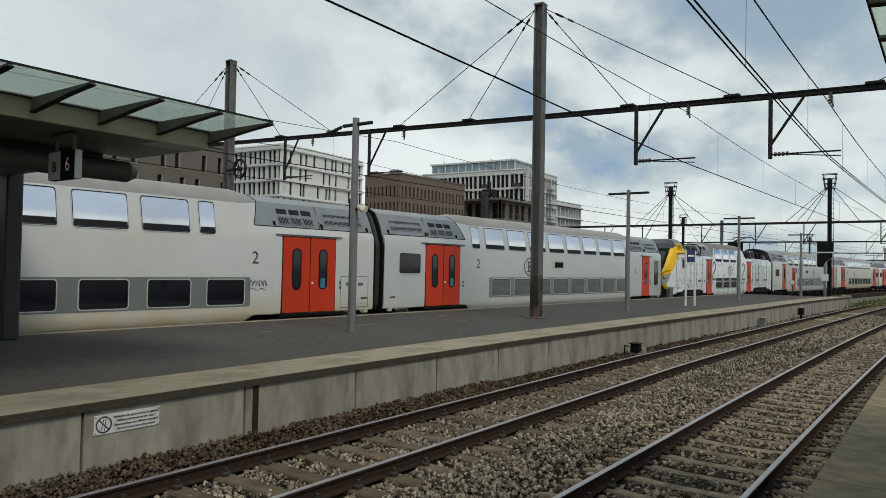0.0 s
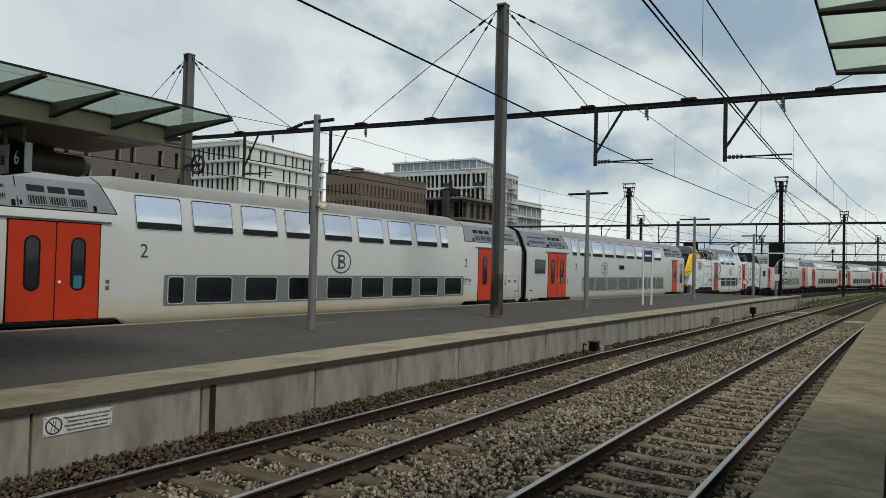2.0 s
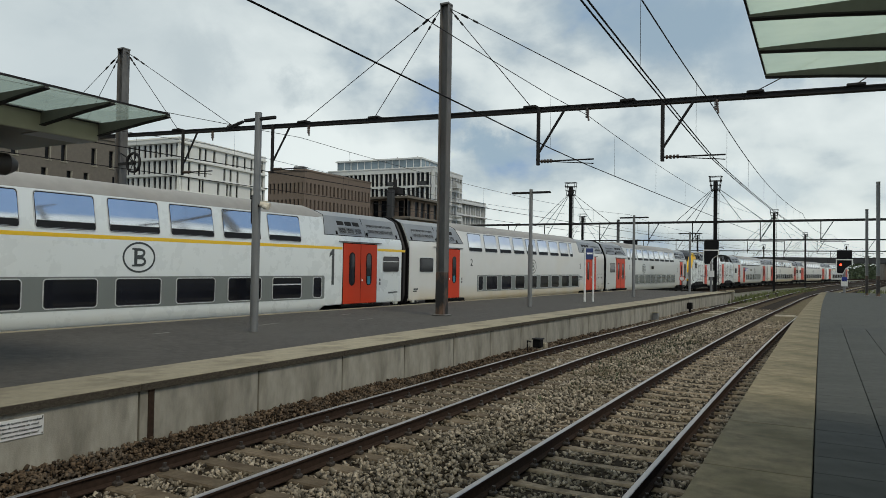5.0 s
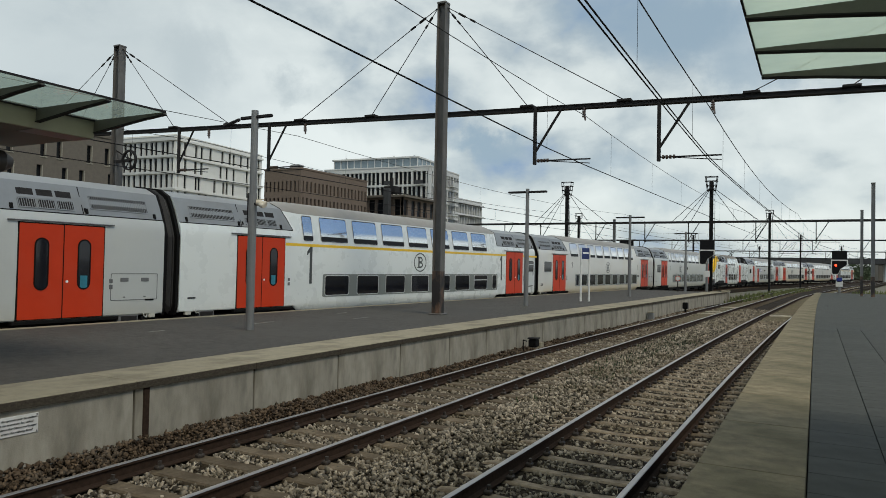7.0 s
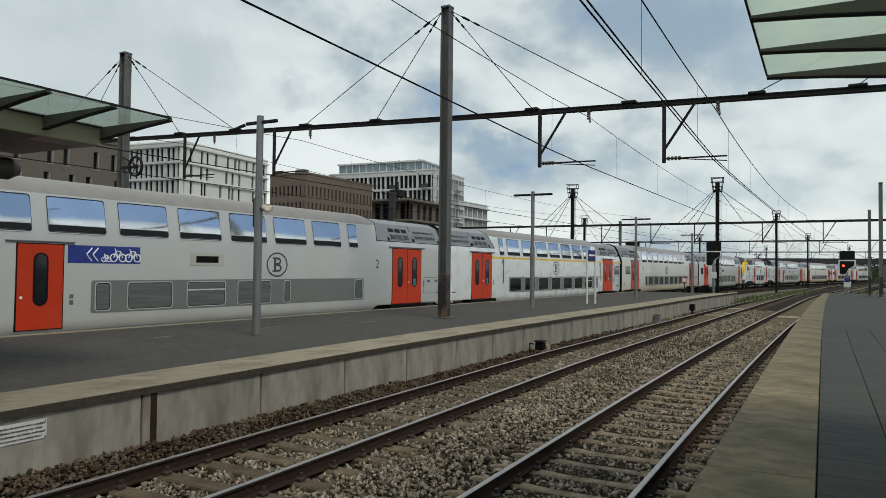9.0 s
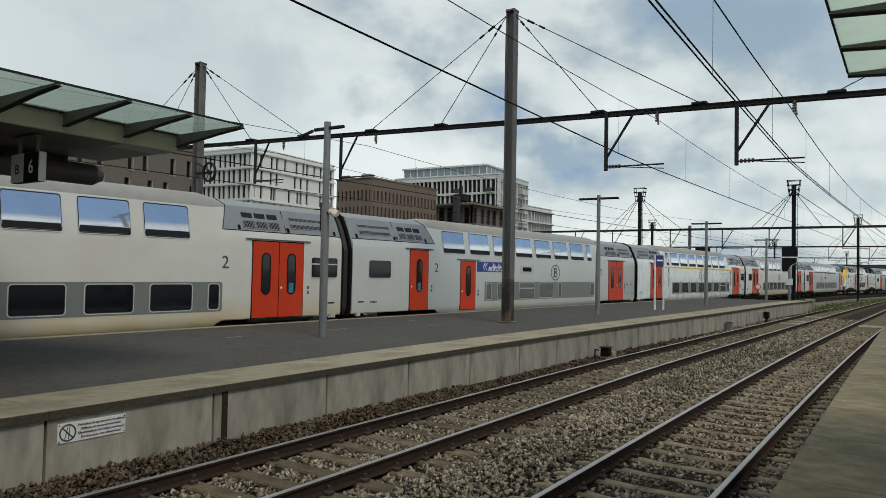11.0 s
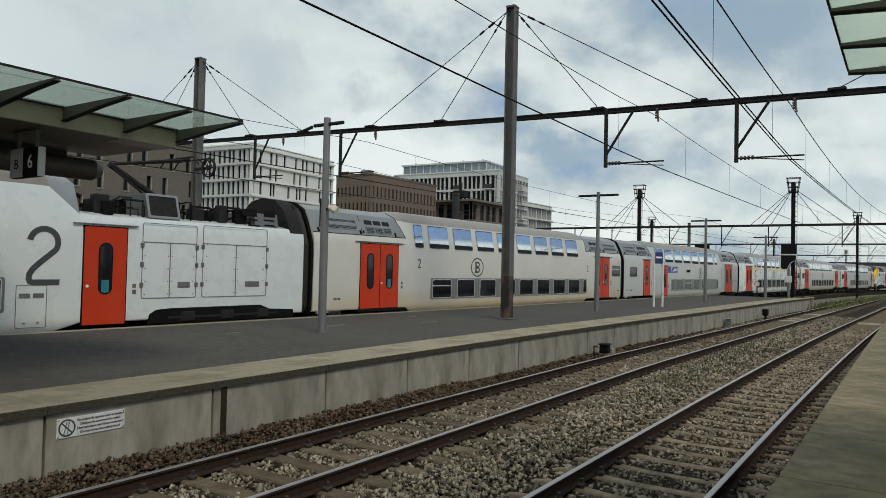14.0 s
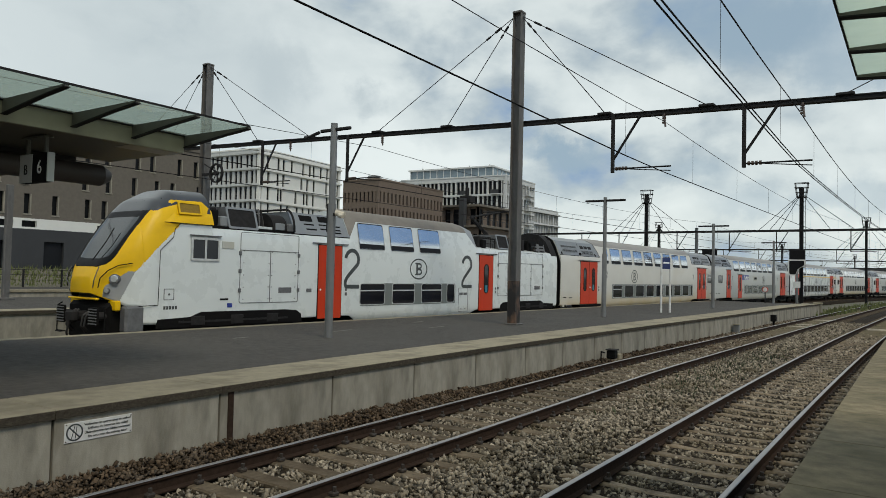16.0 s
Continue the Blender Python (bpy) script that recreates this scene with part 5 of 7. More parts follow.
def slant_box(parent, a, b, z1, x0, x1, m, frame, label):
    """A roof box from a to b whose flanks lean inwards from x0 to x1, with a framed panel on each."""
    box = Shape().loft([[(x0, y, 3.46), (x1, y, z1), (-x1, y, z1), (-x0, y, 3.46)] for y in (a, b)], closed=True, caps=True)
    rb = part("roof_box", box, m, parent, label)
    ang, h = math.degrees(math.atan2(x0 - x1, z1 - 3.46)), math.hypot(x0 - x1, z1 - 3.46)
    for sx in (1, -1):
        at = pose(sx * (x0 + x1) / 2, (a + b) / 2, (3.46 + z1) / 2, 0, -ang * sx, 0) @ pose(0, 0, 0, 0, 0, 0 if sx > 0 else 180)
        if frame:
            part("panel_frame", Shape().ring(rrect(b - a, h, 0.05, 2), rrect(b - a - 0.13, h - 0.13, 0.04, 2), "x", 0.0, 0.03), M_ROOFG, rb, at=at)
            part("panel", Shape().box(0.0, 0.012, -(b - a) / 2 + 0.06, (b - a) / 2 - 0.06, -h / 2 + 0.06, h / 2 - 0.06), M_DKMET, rb, at=at)
        else:
            for y, z, w in ((-0.62, 0.2, 0.55), (0.15, 0.22, 0.45), (-0.55, -0.02, 0.42), (0.1, 0.0, 0.42), (0.72, -0.02, 0.3), (-0.5, -0.2, 0.45), (0.1, -0.16, 0.4), (0.65, -0.16, 0.36), (0.65, -0.27, 0.36)):
                dz = 0.11 if z > 0.1 else 0.025
                part("slot", Shape().box(0.0, 0.006, y - w / 2, y + w / 2, z - dz, z + dz), M_BLACK, rb, at=at)
    return rb


def cab_roof(parent):
    """Equipment on the roof behind the cab."""
    part("roof_deck", Shape().box(-1.22, 1.22, 4.5, 10.0, 3.44, 3.52), M_DKMET, parent, "grimy roof deck")
    part("roof_block", Shape().box(0.7, 1.18, 4.55, 4.78, 3.52, 3.98, 0.03), M_BLACK, parent)
    part("roof_block", Shape().box(0.75, 1.24, 4.80, 5.06, 3.50, 3.80, 0.03), M_ROOFG, parent, "grey roof block")
    part("roof_cabinet", Shape().box(-0.8, 0.6, 4.6, 6.4, 3.52, 4.12, 0.05), M_DKMET, parent)
    slant_box(parent, 5.08, 6.15, 4.10, 1.24, 1.02, M_GREYMET, True, "slanted equipment box with a framed dark panel")
    rnd = random.Random(12)
    for i in range(9):
        y = 6.22 + 0.05 * i
        part("roof_pipe", Shape().path([(1.15 - 0.03 * i, y, 3.5), (1.1 - 0.04 * i, y, 3.75 + rnd.uniform(0, 0.35)), (0.2, y + rnd.uniform(-0.2, 0.2), 3.9 + rnd.uniform(0, 0.25))], rnd.uniform(0.02, 0.045), 6), rnd.choice((M_DKMET, M_BLACK, M_GREYMET)), parent)
    part("cable_tray", Shape().box(0.95, 1.2, 6.1, 6.75, 3.52, 3.60, 0.01), M_LENS, parent, "bright metal tray")
    arch = [(1.22, 3.5)] + [(1.22 - 0.5 * (1 - math.cos(radians(a))), 3.62 + 0.42 * math.sin(radians(a))) for a in range(0, 91, 15)]
    arch += [(-x, z) for x, z in arch[::-1]]
    ab = part("arched_box", Shape().loft([[(x, y, z) for x, z in arch] for y in (6.72, 7.28)], closed=True, caps=True), M_DKMET, parent, "dark arched equipment box", smooth=True)
    part("grille", Shape().box(1.20, 1.235, 6.82, 7.18, 3.53, 3.74, 0.01), M_ROOFG, ab)
    part("roof_block", Shape().box(0.8, 1.24, 7.30, 7.55, 3.5, 3.74, 0.03), M_GREYMET, parent)
    cover = slant_box(parent, 7.55, 10.12, 4.16, 1.30, 0.92, M_ROOFG, False, "large slotted grey roof cover")
    hoop = [(1.33 - 0.42 * (1 - math.cos(radians(a))), 7.5, 3.5 + 0.72 * math.sin(radians(a))) for a in range(0, 91, 15)]
    part("hoop", Shape().path(hoop + [(-x, y, z) for x, y, z in hoop[::-1]], 0.035, 6), M_DKMET, cover)
    for x in (1.20, -1.25):
        part("roof_rail", Shape().box(x, x + 0.05, 4.5, 10.0, 3.42, 3.50), M_BLACK, parent)


def cab_window(parent, u, z, side):
    """A sliding side window in a metal frame under a rain strip."""
    w = part("cab_window", Shape().ring(rrect(0.92, 0.64, 0.03, 2), rrect(0.80, 0.52, 0.02, 2), "x", -0.03, 0.024).box(-0.03, 0.022, -0.03, 0.03, -0.27, 0.27), M_TRIM, parent, "metal-framed sliding cab window", at=pose(side * 1.412, u, z, 0, 0, 0 if side > 0 else 180))
    part("pane", Shape().box(-0.03, 0.010, -0.42, 0.42, -0.28, 0.28), M_PANE, w)
    part("rain_strip", Shape().box(-0.03, 0.05, -0.50, 0.50, 0.36, 0.39, 0.005), M_GREYMET, w)
    part("vent_plate", Shape().box(-0.03, 0.008, 0.55, 0.95, 0.05, 0.25, 0.003), M_GREYP, w)


def pantograph(parent, u):
    p = part("pantograph", Shape().box(-0.5, 0.5, u - 0.7, u + 0.9, 3.72, 3.80, 0.02), M_DKMET, parent, "dark folding pantograph")
    for x in (-0.45, 0.45):
        for y in (u - 0.6, u + 0.8):
            part("insulator", Shape().tube((x, y, 3.38), (x, y, 3.74), 0.08, 8, 0.05), M_INSUL, p)
    part("lower_arm", Shape().tube((0, u + 0.8, 3.85), (0, u - 1.15, 4.90), 0.085, 8), M_DKMET, p)
    part("coupling_rod", Shape().tube((0.12, u + 0.35, 3.82), (0.12, u - 1.05, 4.74), 0.03, 6), M_DKMET, p)
    part("upper_arm", Shape().tube((0, u - 1.15, 4.90), (0.25, u + 1.15, 5.32), 0.045, 6).tube((0, u - 1.15, 4.90), (-0.25, u + 1.15, 5.30), 0.045, 6), M_DKMET, p)
    hd = Shape()
    for y in (u + 0.95, u + 1.4):
        hd.path([(-0.95, y, 5.12), (-0.7, y, 5.34), (0.7, y, 5.34), (0.95, y, 5.12)], 0.025, 5)
    part("head", hd, M_DKMET, p)


def equipment_door(parent, u0, u1, z0, z1, side=1):
    w, h = u1 - u0, z1 - z0
    sh = Shape().ring(rrect(w, h, 0.06, 3), rrect(w - 0.035, h - 0.035, 0.05, 3), "x", 0.0, 0.008)
    sh.box(0.0, 0.008, -0.012, 0.012, -h / 2, h * 0.24).box(0.0, 0.008, -w / 2, w / 2, h * 0.24, h * 0.24 + 0.02)
    for y in (-w / 2, w / 2):
        for z in (-h * 0.32, -h * 0.05, h * 0.2):
            sh.box(0.0, 0.03, y - 0.05, y + 0.05, z - 0.06, z + 0.06, 0.01)
    for i in range(5):
        for y in (-w * 0.44, -0.06, 0.06, w * 0.44):
            sh.box(0.0, 0.014, y - 0.012, y + 0.012, -h * 0.45 + i * h * 0.17, -h * 0.45 + i * h * 0.17 + 0.025)
    sh.box(0.0, 0.012, w * 0.15, w * 0.38, -h * 0.36, -h * 0.28, 0.004)
    part("equipment_door", sh, M_GREYMET, parent, "screwed equipment flap", at=pose(SIDE * side + 0.001 * side, (u0 + u1) / 2, (z0 + z1) / 2, 0, 0, 0 if side > 0 else 180))


def power_car(name, label):
    c = thing(name, label, "train power car", group="coaches of the passing train")
    c.scale = (1.0, 0.99, 1.0)
    nose(c)
    part("body", low_body(c, 4.452, 10.002), M_WHITE, c, smooth=True)
    part("body", low_body(c, 17.798, CAB_L - 0.2), M_WHITE, c, smooth=True)
    st = [(10.0, LOW, LOW_ROOF), (10.38, UP, UP_ROOF), (17.1, UP, UP_ROOF), (17.8, LOW, LOW_ROOF)]
    b = Shape()
    for sx in (1, -1):
        b.loft([[(sx * x, u, z) for x, z in lo] for u, lo, ro in st])
    for u, lo, ro in (st[0], st[-1]):
        pts = [(x, u, z) for x, z in lo + ro[1:]]
        b.add(pts + [(-x, u, z) for x, u, z in pts[::-1][1:]], [tuple(range(2 * len(pts) - 1))])
    part("upper_deck", b, M_WHITE, c, smooth=True)
    vault = [[(x, u, z) for x, z in ro] + [(-x, u, z) for x, z in ro[::-1][1:]] for u, lo, ro in st]
    part("roof", Shape().loft(vault[:3]), M_ROOFP, c, "grimy beige roof", smooth=True)
    part("roof_slope", Shape().loft(vault[2:]), M_ROOFG, c, "grey slope down to the equipment deck", smooth=True)
    r = Shape()
    full = [(1.36, 3.3), (1.25, 3.6), (1.0, 4.05), (0.6, 4.38), (0, 4.48)]
    full = full + [(-x, z) for x, z in full[::-1][1:]]
    r.loft([[(x, u, z) for x, z in full] for u in (CAB_L - 0.75, CAB_L - 0.2)], closed=True, caps=True)
    part("end_hood", r, M_DKMET, c, "dark arched end hood", smooth=True)
    for sx in (1, -1):
        hb = Shape().loft([[(sx * xb, u, 3.50), (sx * xm, u, 3.72), (sx * xt, u, zt), (sx * 0.5, u, zt), (sx * 0.5, u, 3.50)] for u, zt, xb, xm, xt in ((2.9, 3.85, 1.28, 1.12, 0.90), (3.3, 4.13, 1.37, 1.27, 1.08), (4.2, 4.15, 1.37, 1.30, 1.16), (4.5, 3.92, 1.37, 1.30, 1.20))], closed=True, caps=True)
        cowl = part("roof_cowl", hb, M_YELLOW, c, "yellow roof cowl")
        part("grille", Shape().ring(rrect(0.72, 0.36, 0.02, 2), rrect(0.62, 0.26, 0.02, 2), "x", 0.0, 0.03).box(0.0, 0.012, -0.31, 0.31, -0.13, 0.13, mi=1), [M_YELLOW, M_GRILLY], cowl, "yellow-framed dark grille", at=pose(sx * 1.245, 3.78, 3.92, 0, -17 * sx, 0) @ pose(0, 0, 0, 0, 0, 0 if sx > 0 else 180))
        part("joint", Shape().box(min(sx * 1.39, sx * 1.405), max(sx * 1.39, sx * 1.405), 2.95, 4.5, 3.485, 3.505), M_BLACK, cowl)
    cab_roof(c)
    slant_box(c, 19.65, 20.6, 4.12, 1.22, 1.02, M_GREYMET, True, "slanted equipment box with a framed dark panel")
    slant_box(c, 23.2, 24.1, 3.86, 1.20, 1.10, M_GREYMET, False, "low grey equipment box")
    pantograph(c, 20.35)
    jumble(c, 17.95, 19.7, 20, 21)
    jumble(c, 20.6, 23.2, 34, 4)
    ins = Shape()
    for i in range(4):
        ins.tube((0.6, 18.1 + i * 0.3, 3.4), (0.6, 18.1 + i * 0.3, 3.85), 0.06, 8, 0.04)
    part("roof_insulators", ins, M_INSUL, c)
    part("underframe", Shape().box(-1.15, 1.15, 2.4, CAB_L - 0.4, 0.38, 0.66, 0.03), M_BLACK, c)
    for u in (5.35, 22.1):
        bogie(c, u)
        for side in (1, -1):
            # The side is uncut: a flat black plate paints the shade of the opening.
            cut = [(-2.5, -0.32), (-2.44, -0.06), (-2.25, 0.05), (-1.8, 0.08), (1.2, 0.09), (1.55, -0.04), (2.5, -0.08), (2.55, -0.32)]
            if (u > 9) != (side > 0):
                cut = [(-y, z) for y, z in cut[::-1]]
            part("bogie_opening", Shape().slab(cut, "x", -0.05, 0.006), M_BLACK, c, "flat black plate painting the shaded opening over the bogie", at=pose(side * 1.40, u, 1.0, 0, 0, 0 if side > 0 else 180))
    for u in (5.35, 22.1):
        rg = Shape()
        for d in (-1.3, 0.0, 1.3):
            rg.box(1.395, 1.43, u + d - 0.22, u + d + 0.22, 0.72, 0.98, 0.02)
        rg.box(1.40, 1.42, u - 1.9, u + 1.9, 0.80, 0.86)
        part("running_gear", rg, M_DKMET, c, "grimy running gear")
    for side in (1, -1):
        fl = (lambda u: u)
        for u in (11.09, 12.77, 14.46):
            window(c, u, 1.33, 3.08, 4.0, side, M_PANEUP)
        part("window_band", Shape().slab(rrect(5.65, 0.80, 0.06, 2), "x", -0.02, 0.005), M_BAND, c, "grey band round the lower windows", at=pose(side * wall_x(1.4), 13.33, 1.50, 0, 0, 0 if side > 0 else 180))
        for u, w in ((11.13, 1.28), (12.84, 1.28), (14.56, 1.28), (15.82, 0.5)):
            window(c, u, w, 1.15, 1.88, side, M_PANE, 1 if w > 1 else 0)
        door(c, 8.49, 9.56, 0.74, 3.13, side)
        door(c, 17.88, 18.98, 0.74, 3.13, side)
        cab_window(c, 4.22, 2.82, side)
        part("hatch", Shape().ring(rrect(0.30, 0.30, 0.02, 2), rrect(0.27, 0.27, 0.02, 2), "x", -0.01, 0.006).tube((0, 0, 0), (0.01, 0, 0), 0.03, 8), M_GREYMET, c, "small square hatch", at=pose(side * 1.402, 3.15, 1.58, 0, 0, 0 if side > 0 else 180))
        equipment_door(c, 5.4, 7.64, 1.30, 3.38, side)
        equipment_door(c, 19.4, 21.03, 1.35, 3.32, side)
        equipment_door(c, 21.22, 23.5, 1.35, 3.36, side)
    part("panel_gap", Shape().path([(1.404, 3.45, 3.50), (1.404, 3.28, 3.36), (1.404, 3.22, 3.1), (1.404, 2.86, 2.75), (1.404, 2.84, 1.30), (1.404, 2.30, 1.28)], 0.009, 4), M_BLACK, c, "dark panel joint")
    digit(c, "2", 10.06, 2.40, 2.03)
    digit(c, "2", 16.96, 2.40, 2.03)
    logo(c, 13.72, 2.45, 1, 1.06, 0.80)
    hatch(c, 16.72, 0.68, 0.74, 1.72)
    bars(c, 3.0, 1.18, 5, 0.06, 0.09, M_TEXT, x=SIDE)
    bars(c, 5.0, 1.19, 1, 0.17, 0.12, M_BLUE, "blue_plate")
    bars(c, 4.75, 1.40, 1, 0.28, 0.05, M_BLACK, "slot")
    bars(c, 8.0, 1.6, 1, 0.22, 0.12, M_GREYMET, "small_grille")
    return c


CARS = []
A_LAB = "double-deck railway coach with cream paint, orange-red doors and grey window band"
G_LAB = "double-deck railway coach in light grey paint with orange-red doors"
F_LAB = "white double-deck first-class coach with a yellow stripe and orange-red doors"
CARS.append((power_car("power_car", "white double-deck power car with yellow cab nose and pantograph"), -24.95))
CARS.append((set_coach("double_deck_coach", A_LAB, "K2"), 0.0))
CARS.append((set_coach("double_deck_coach", "light grey double-deck coach with blue bicycle panel and narrow door", "K3"), 25.84))
CARS.append((set_coach("double_deck_coach", F_LAB, "K4"), 51.95))
CARS.append((set_coach("double_deck_coach", "cream double-deck coach with orange-red doors and a scribbled paint tag", "K5"), 77.99))
CARS.append((set_coach("double_deck_coach", "light grey double-deck driving coach with orange-red doors", "K6"), 103.97))
CARS.append((copy_thing(CARS[0][0], Matrix()), 128.6))
for k, u in ((2, 153.6), (1, 179.5), (4, 205.5), (3, 231.5)):
    CARS.append((copy_thing(CARS[k][0], Matrix()), u))
for k, (c, u) in enumerate(CARS):
    if k not in (0, 6):
        bellows(c, 0.0)


def train_s(t):
    """Place along the line of the joint ahead of the last car."""
    return 5.5089e-06 * t**4 - 0.00034702 * t**3 + 0.07237584 * t**2 + 6.3256582 * t - 85.3075


def car_pose(u, t):
    d = train_s(t) + u
    a, b = bend(TRACK_X, d + 3.0), bend(TRACK_X, d + 23.0)
    way = (b - a).normalized()
    o = a - way * 3.0
    return Matrix.Translation(o) @ pose(0, 0, 0, 0, 0, math.degrees(math.atan2(-way.x, way.y)))



# ---- catenary ----
M_WRAP = mat("rust-stained dark wrap", (0.014, 0.012, 0.011), 0.6, var=0.4, scale=6, dirt=(0.20, 0.11, 0.065), dscale=3.0, damt=0.8, stretch=(1, 1, 0.5))


def h_mast(at, h, label, w=0.30, m=None):
    """A steel H-section mast with a foot plate and bolts."""
    m = m or M_MAST
    t = thing("catenary_mast", label, "catenary mast", at=at, group="catenary masts")
    a, b, c = w / 2, w / 2 - 0.022, 0.009
    sh = Shape().slab([(-a, -a), (-b, -a), (-b, -c), (b, -c), (b, -a), (a, -a), (a, a), (b, a), (b, c), (-b, c), (-b, a), (-a, a)], "z", 0, h)
    part("column", sh, m, t)
    part("foot", Shape().box(-w * 0.8, w * 0.8, -w * 0.8, w * 0.8, 0, 0.04, 0.01), m, t)
    part("wrap", Shape().box(-w * 0.51, w * 0.51, -w * 0.51, w * 0.51, 0.04, 1.45, 0.01), M_WRAP, t, "dark rust-stained wrapping round the foot")
    part("cap", Shape().box(-w * 0.55, w * 0.55, -w * 0.55, w * 0.55, h - 0.02, h + 0.05, 0.01), m, t)
    return t


def beam_z(x):
    return 7.47 + (7.47 - 8.02) / 16.25 * (x + 11.26) if x < -11.26 else 7.47 + (7.11 - 7.47) / 12.66 * (x + 11.26)


PY = 20.86
h_mast(pose(-11.20, PY, PLAT), 11.15 - PLAT, "tall rusty H-section catenary mast standing on the platform", 0.31)
h_mast(pose(-27.6, PY, -0.5), 12.3, "tall rusty H-section catenary mast behind the train", 0.36)
h_mast(pose(6.2, PY, PLAT), 10.3, "tall rusty H-section catenary mast behind the near canopy", 0.34)
gb = thing("gantry_beam", "dark steel gantry beam spanning all the tracks", "gantry beam")
sh = Shape()
xs = [-29.5, -11.26, 7.0]
for xa, xb in zip(xs, xs[1:]):
    for da, db in ((-0.105, -0.075), (-0.075, 0.005), (0.005, 0.035)):
        w = 0.12 if db - da < 0.06 else 0.09
        sh.add([(x, PY + 0.28 + dy, beam_z(x) + dz) for x in (xa, xb) for dy in (-w, w) for dz in (da, db)], [(0, 1, 3, 2), (4, 6, 7, 5), (0, 4, 5, 1), (2, 3, 7, 6), (0, 2, 6, 4), (1, 5, 7, 3)])
part("girder", sh, M_BEAM, gb, "dark flanged girder")
for x, zb, reach in ((-23.87, 6.11, 1.75), (-18.9, 5.98, 1.75), (-7.90, 5.67, 1.80), (-4.07, 5.58, 1.72)):
    da = part("drop_arm", Shape().box(x - 0.05, x + 0.05, PY + 0.1, PY + 0.2, zb - 0.12, beam_z(x), 0.01).tube((x, PY + 0.15, zb + 0.25), (x + 0.86, PY + 0.15, beam_z(x + 0.86) - 0.1), 0.04, 6), M_BEAM, gb, "dropped bracket with diagonal brace")
    part("registration_arm", Shape().tube((x, PY + 0.15, zb), (x + reach, PY + 0.15, zb - 0.02), 0.025, 6).tube((x + 0.4, PY + 0.15, zb - 0.02), (x + reach, PY + 0.12, zb - 0.16), 0.015, 5), M_BEAM, da)
    ins = Shape()
    for i in range(4):
        ins.tube((x + 0.1 + i * 0.1, PY + 0.15, zb), (x + 0.16 + i * 0.1, PY + 0.15, zb), 0.06, 8)
    part("insulator", ins, M_INSUL, da)
for x in (-22.14, -17.13, -6.32, -2.60):
    hs = Shape().tube((x, PY + 0.15, beam_z(x) - 0.1), (x + 0.06, PY + 0.1, beam_z(x) - 0.5), 0.03, 6)
    for i in range(4):
        hs.tube((x, PY + 0.15, beam_z(x) - 0.14 - i * 0.07), (x, PY + 0.15, beam_z(x) - 0.18 - i * 0.07), 0.06, 8)
    part("hanger", hs, M_INSUL, gb, "hanging insulator")
for x in (-24.3, -21.1, -17.45, -14.2, -8.2, -5.1, -1.6, 0.8):
    part("clamp", Shape().box(x - 0.22, x + 0.22, PY + 0.1, PY + 0.45, beam_z(x) + 0.02, beam_z(x) + 0.10, 0.02), M_BEAM, gb)
for mx, mz, ends in ((-11.26, 11.05, (-17.45, -14.2, -8.2, -5.1)), (-27.6, 11.7, (-34.0, -31.0, -24.3, -21.1)), (6.2, 10.8, (-1.6, 0.8))):
    for x in ends:
        a, b = Vector((mx + (0.15 if x > mx else -0.15), PY, mz)), Vector((x, PY + 0.25, beam_z(x) + 0.08))
        d = b - a
        gw = thing("guy_wire", "taut steel guy rod with a turnbuckle", "guy wire", group="guy wires", shape=Shape().tube(a, b, 0.014, 5).tube(a + d * 0.08, a + d * 0.12, 0.04, 6).tube(a + d * 0.15, a + d * 0.18, 0.035, 6), m=M_WIRE)


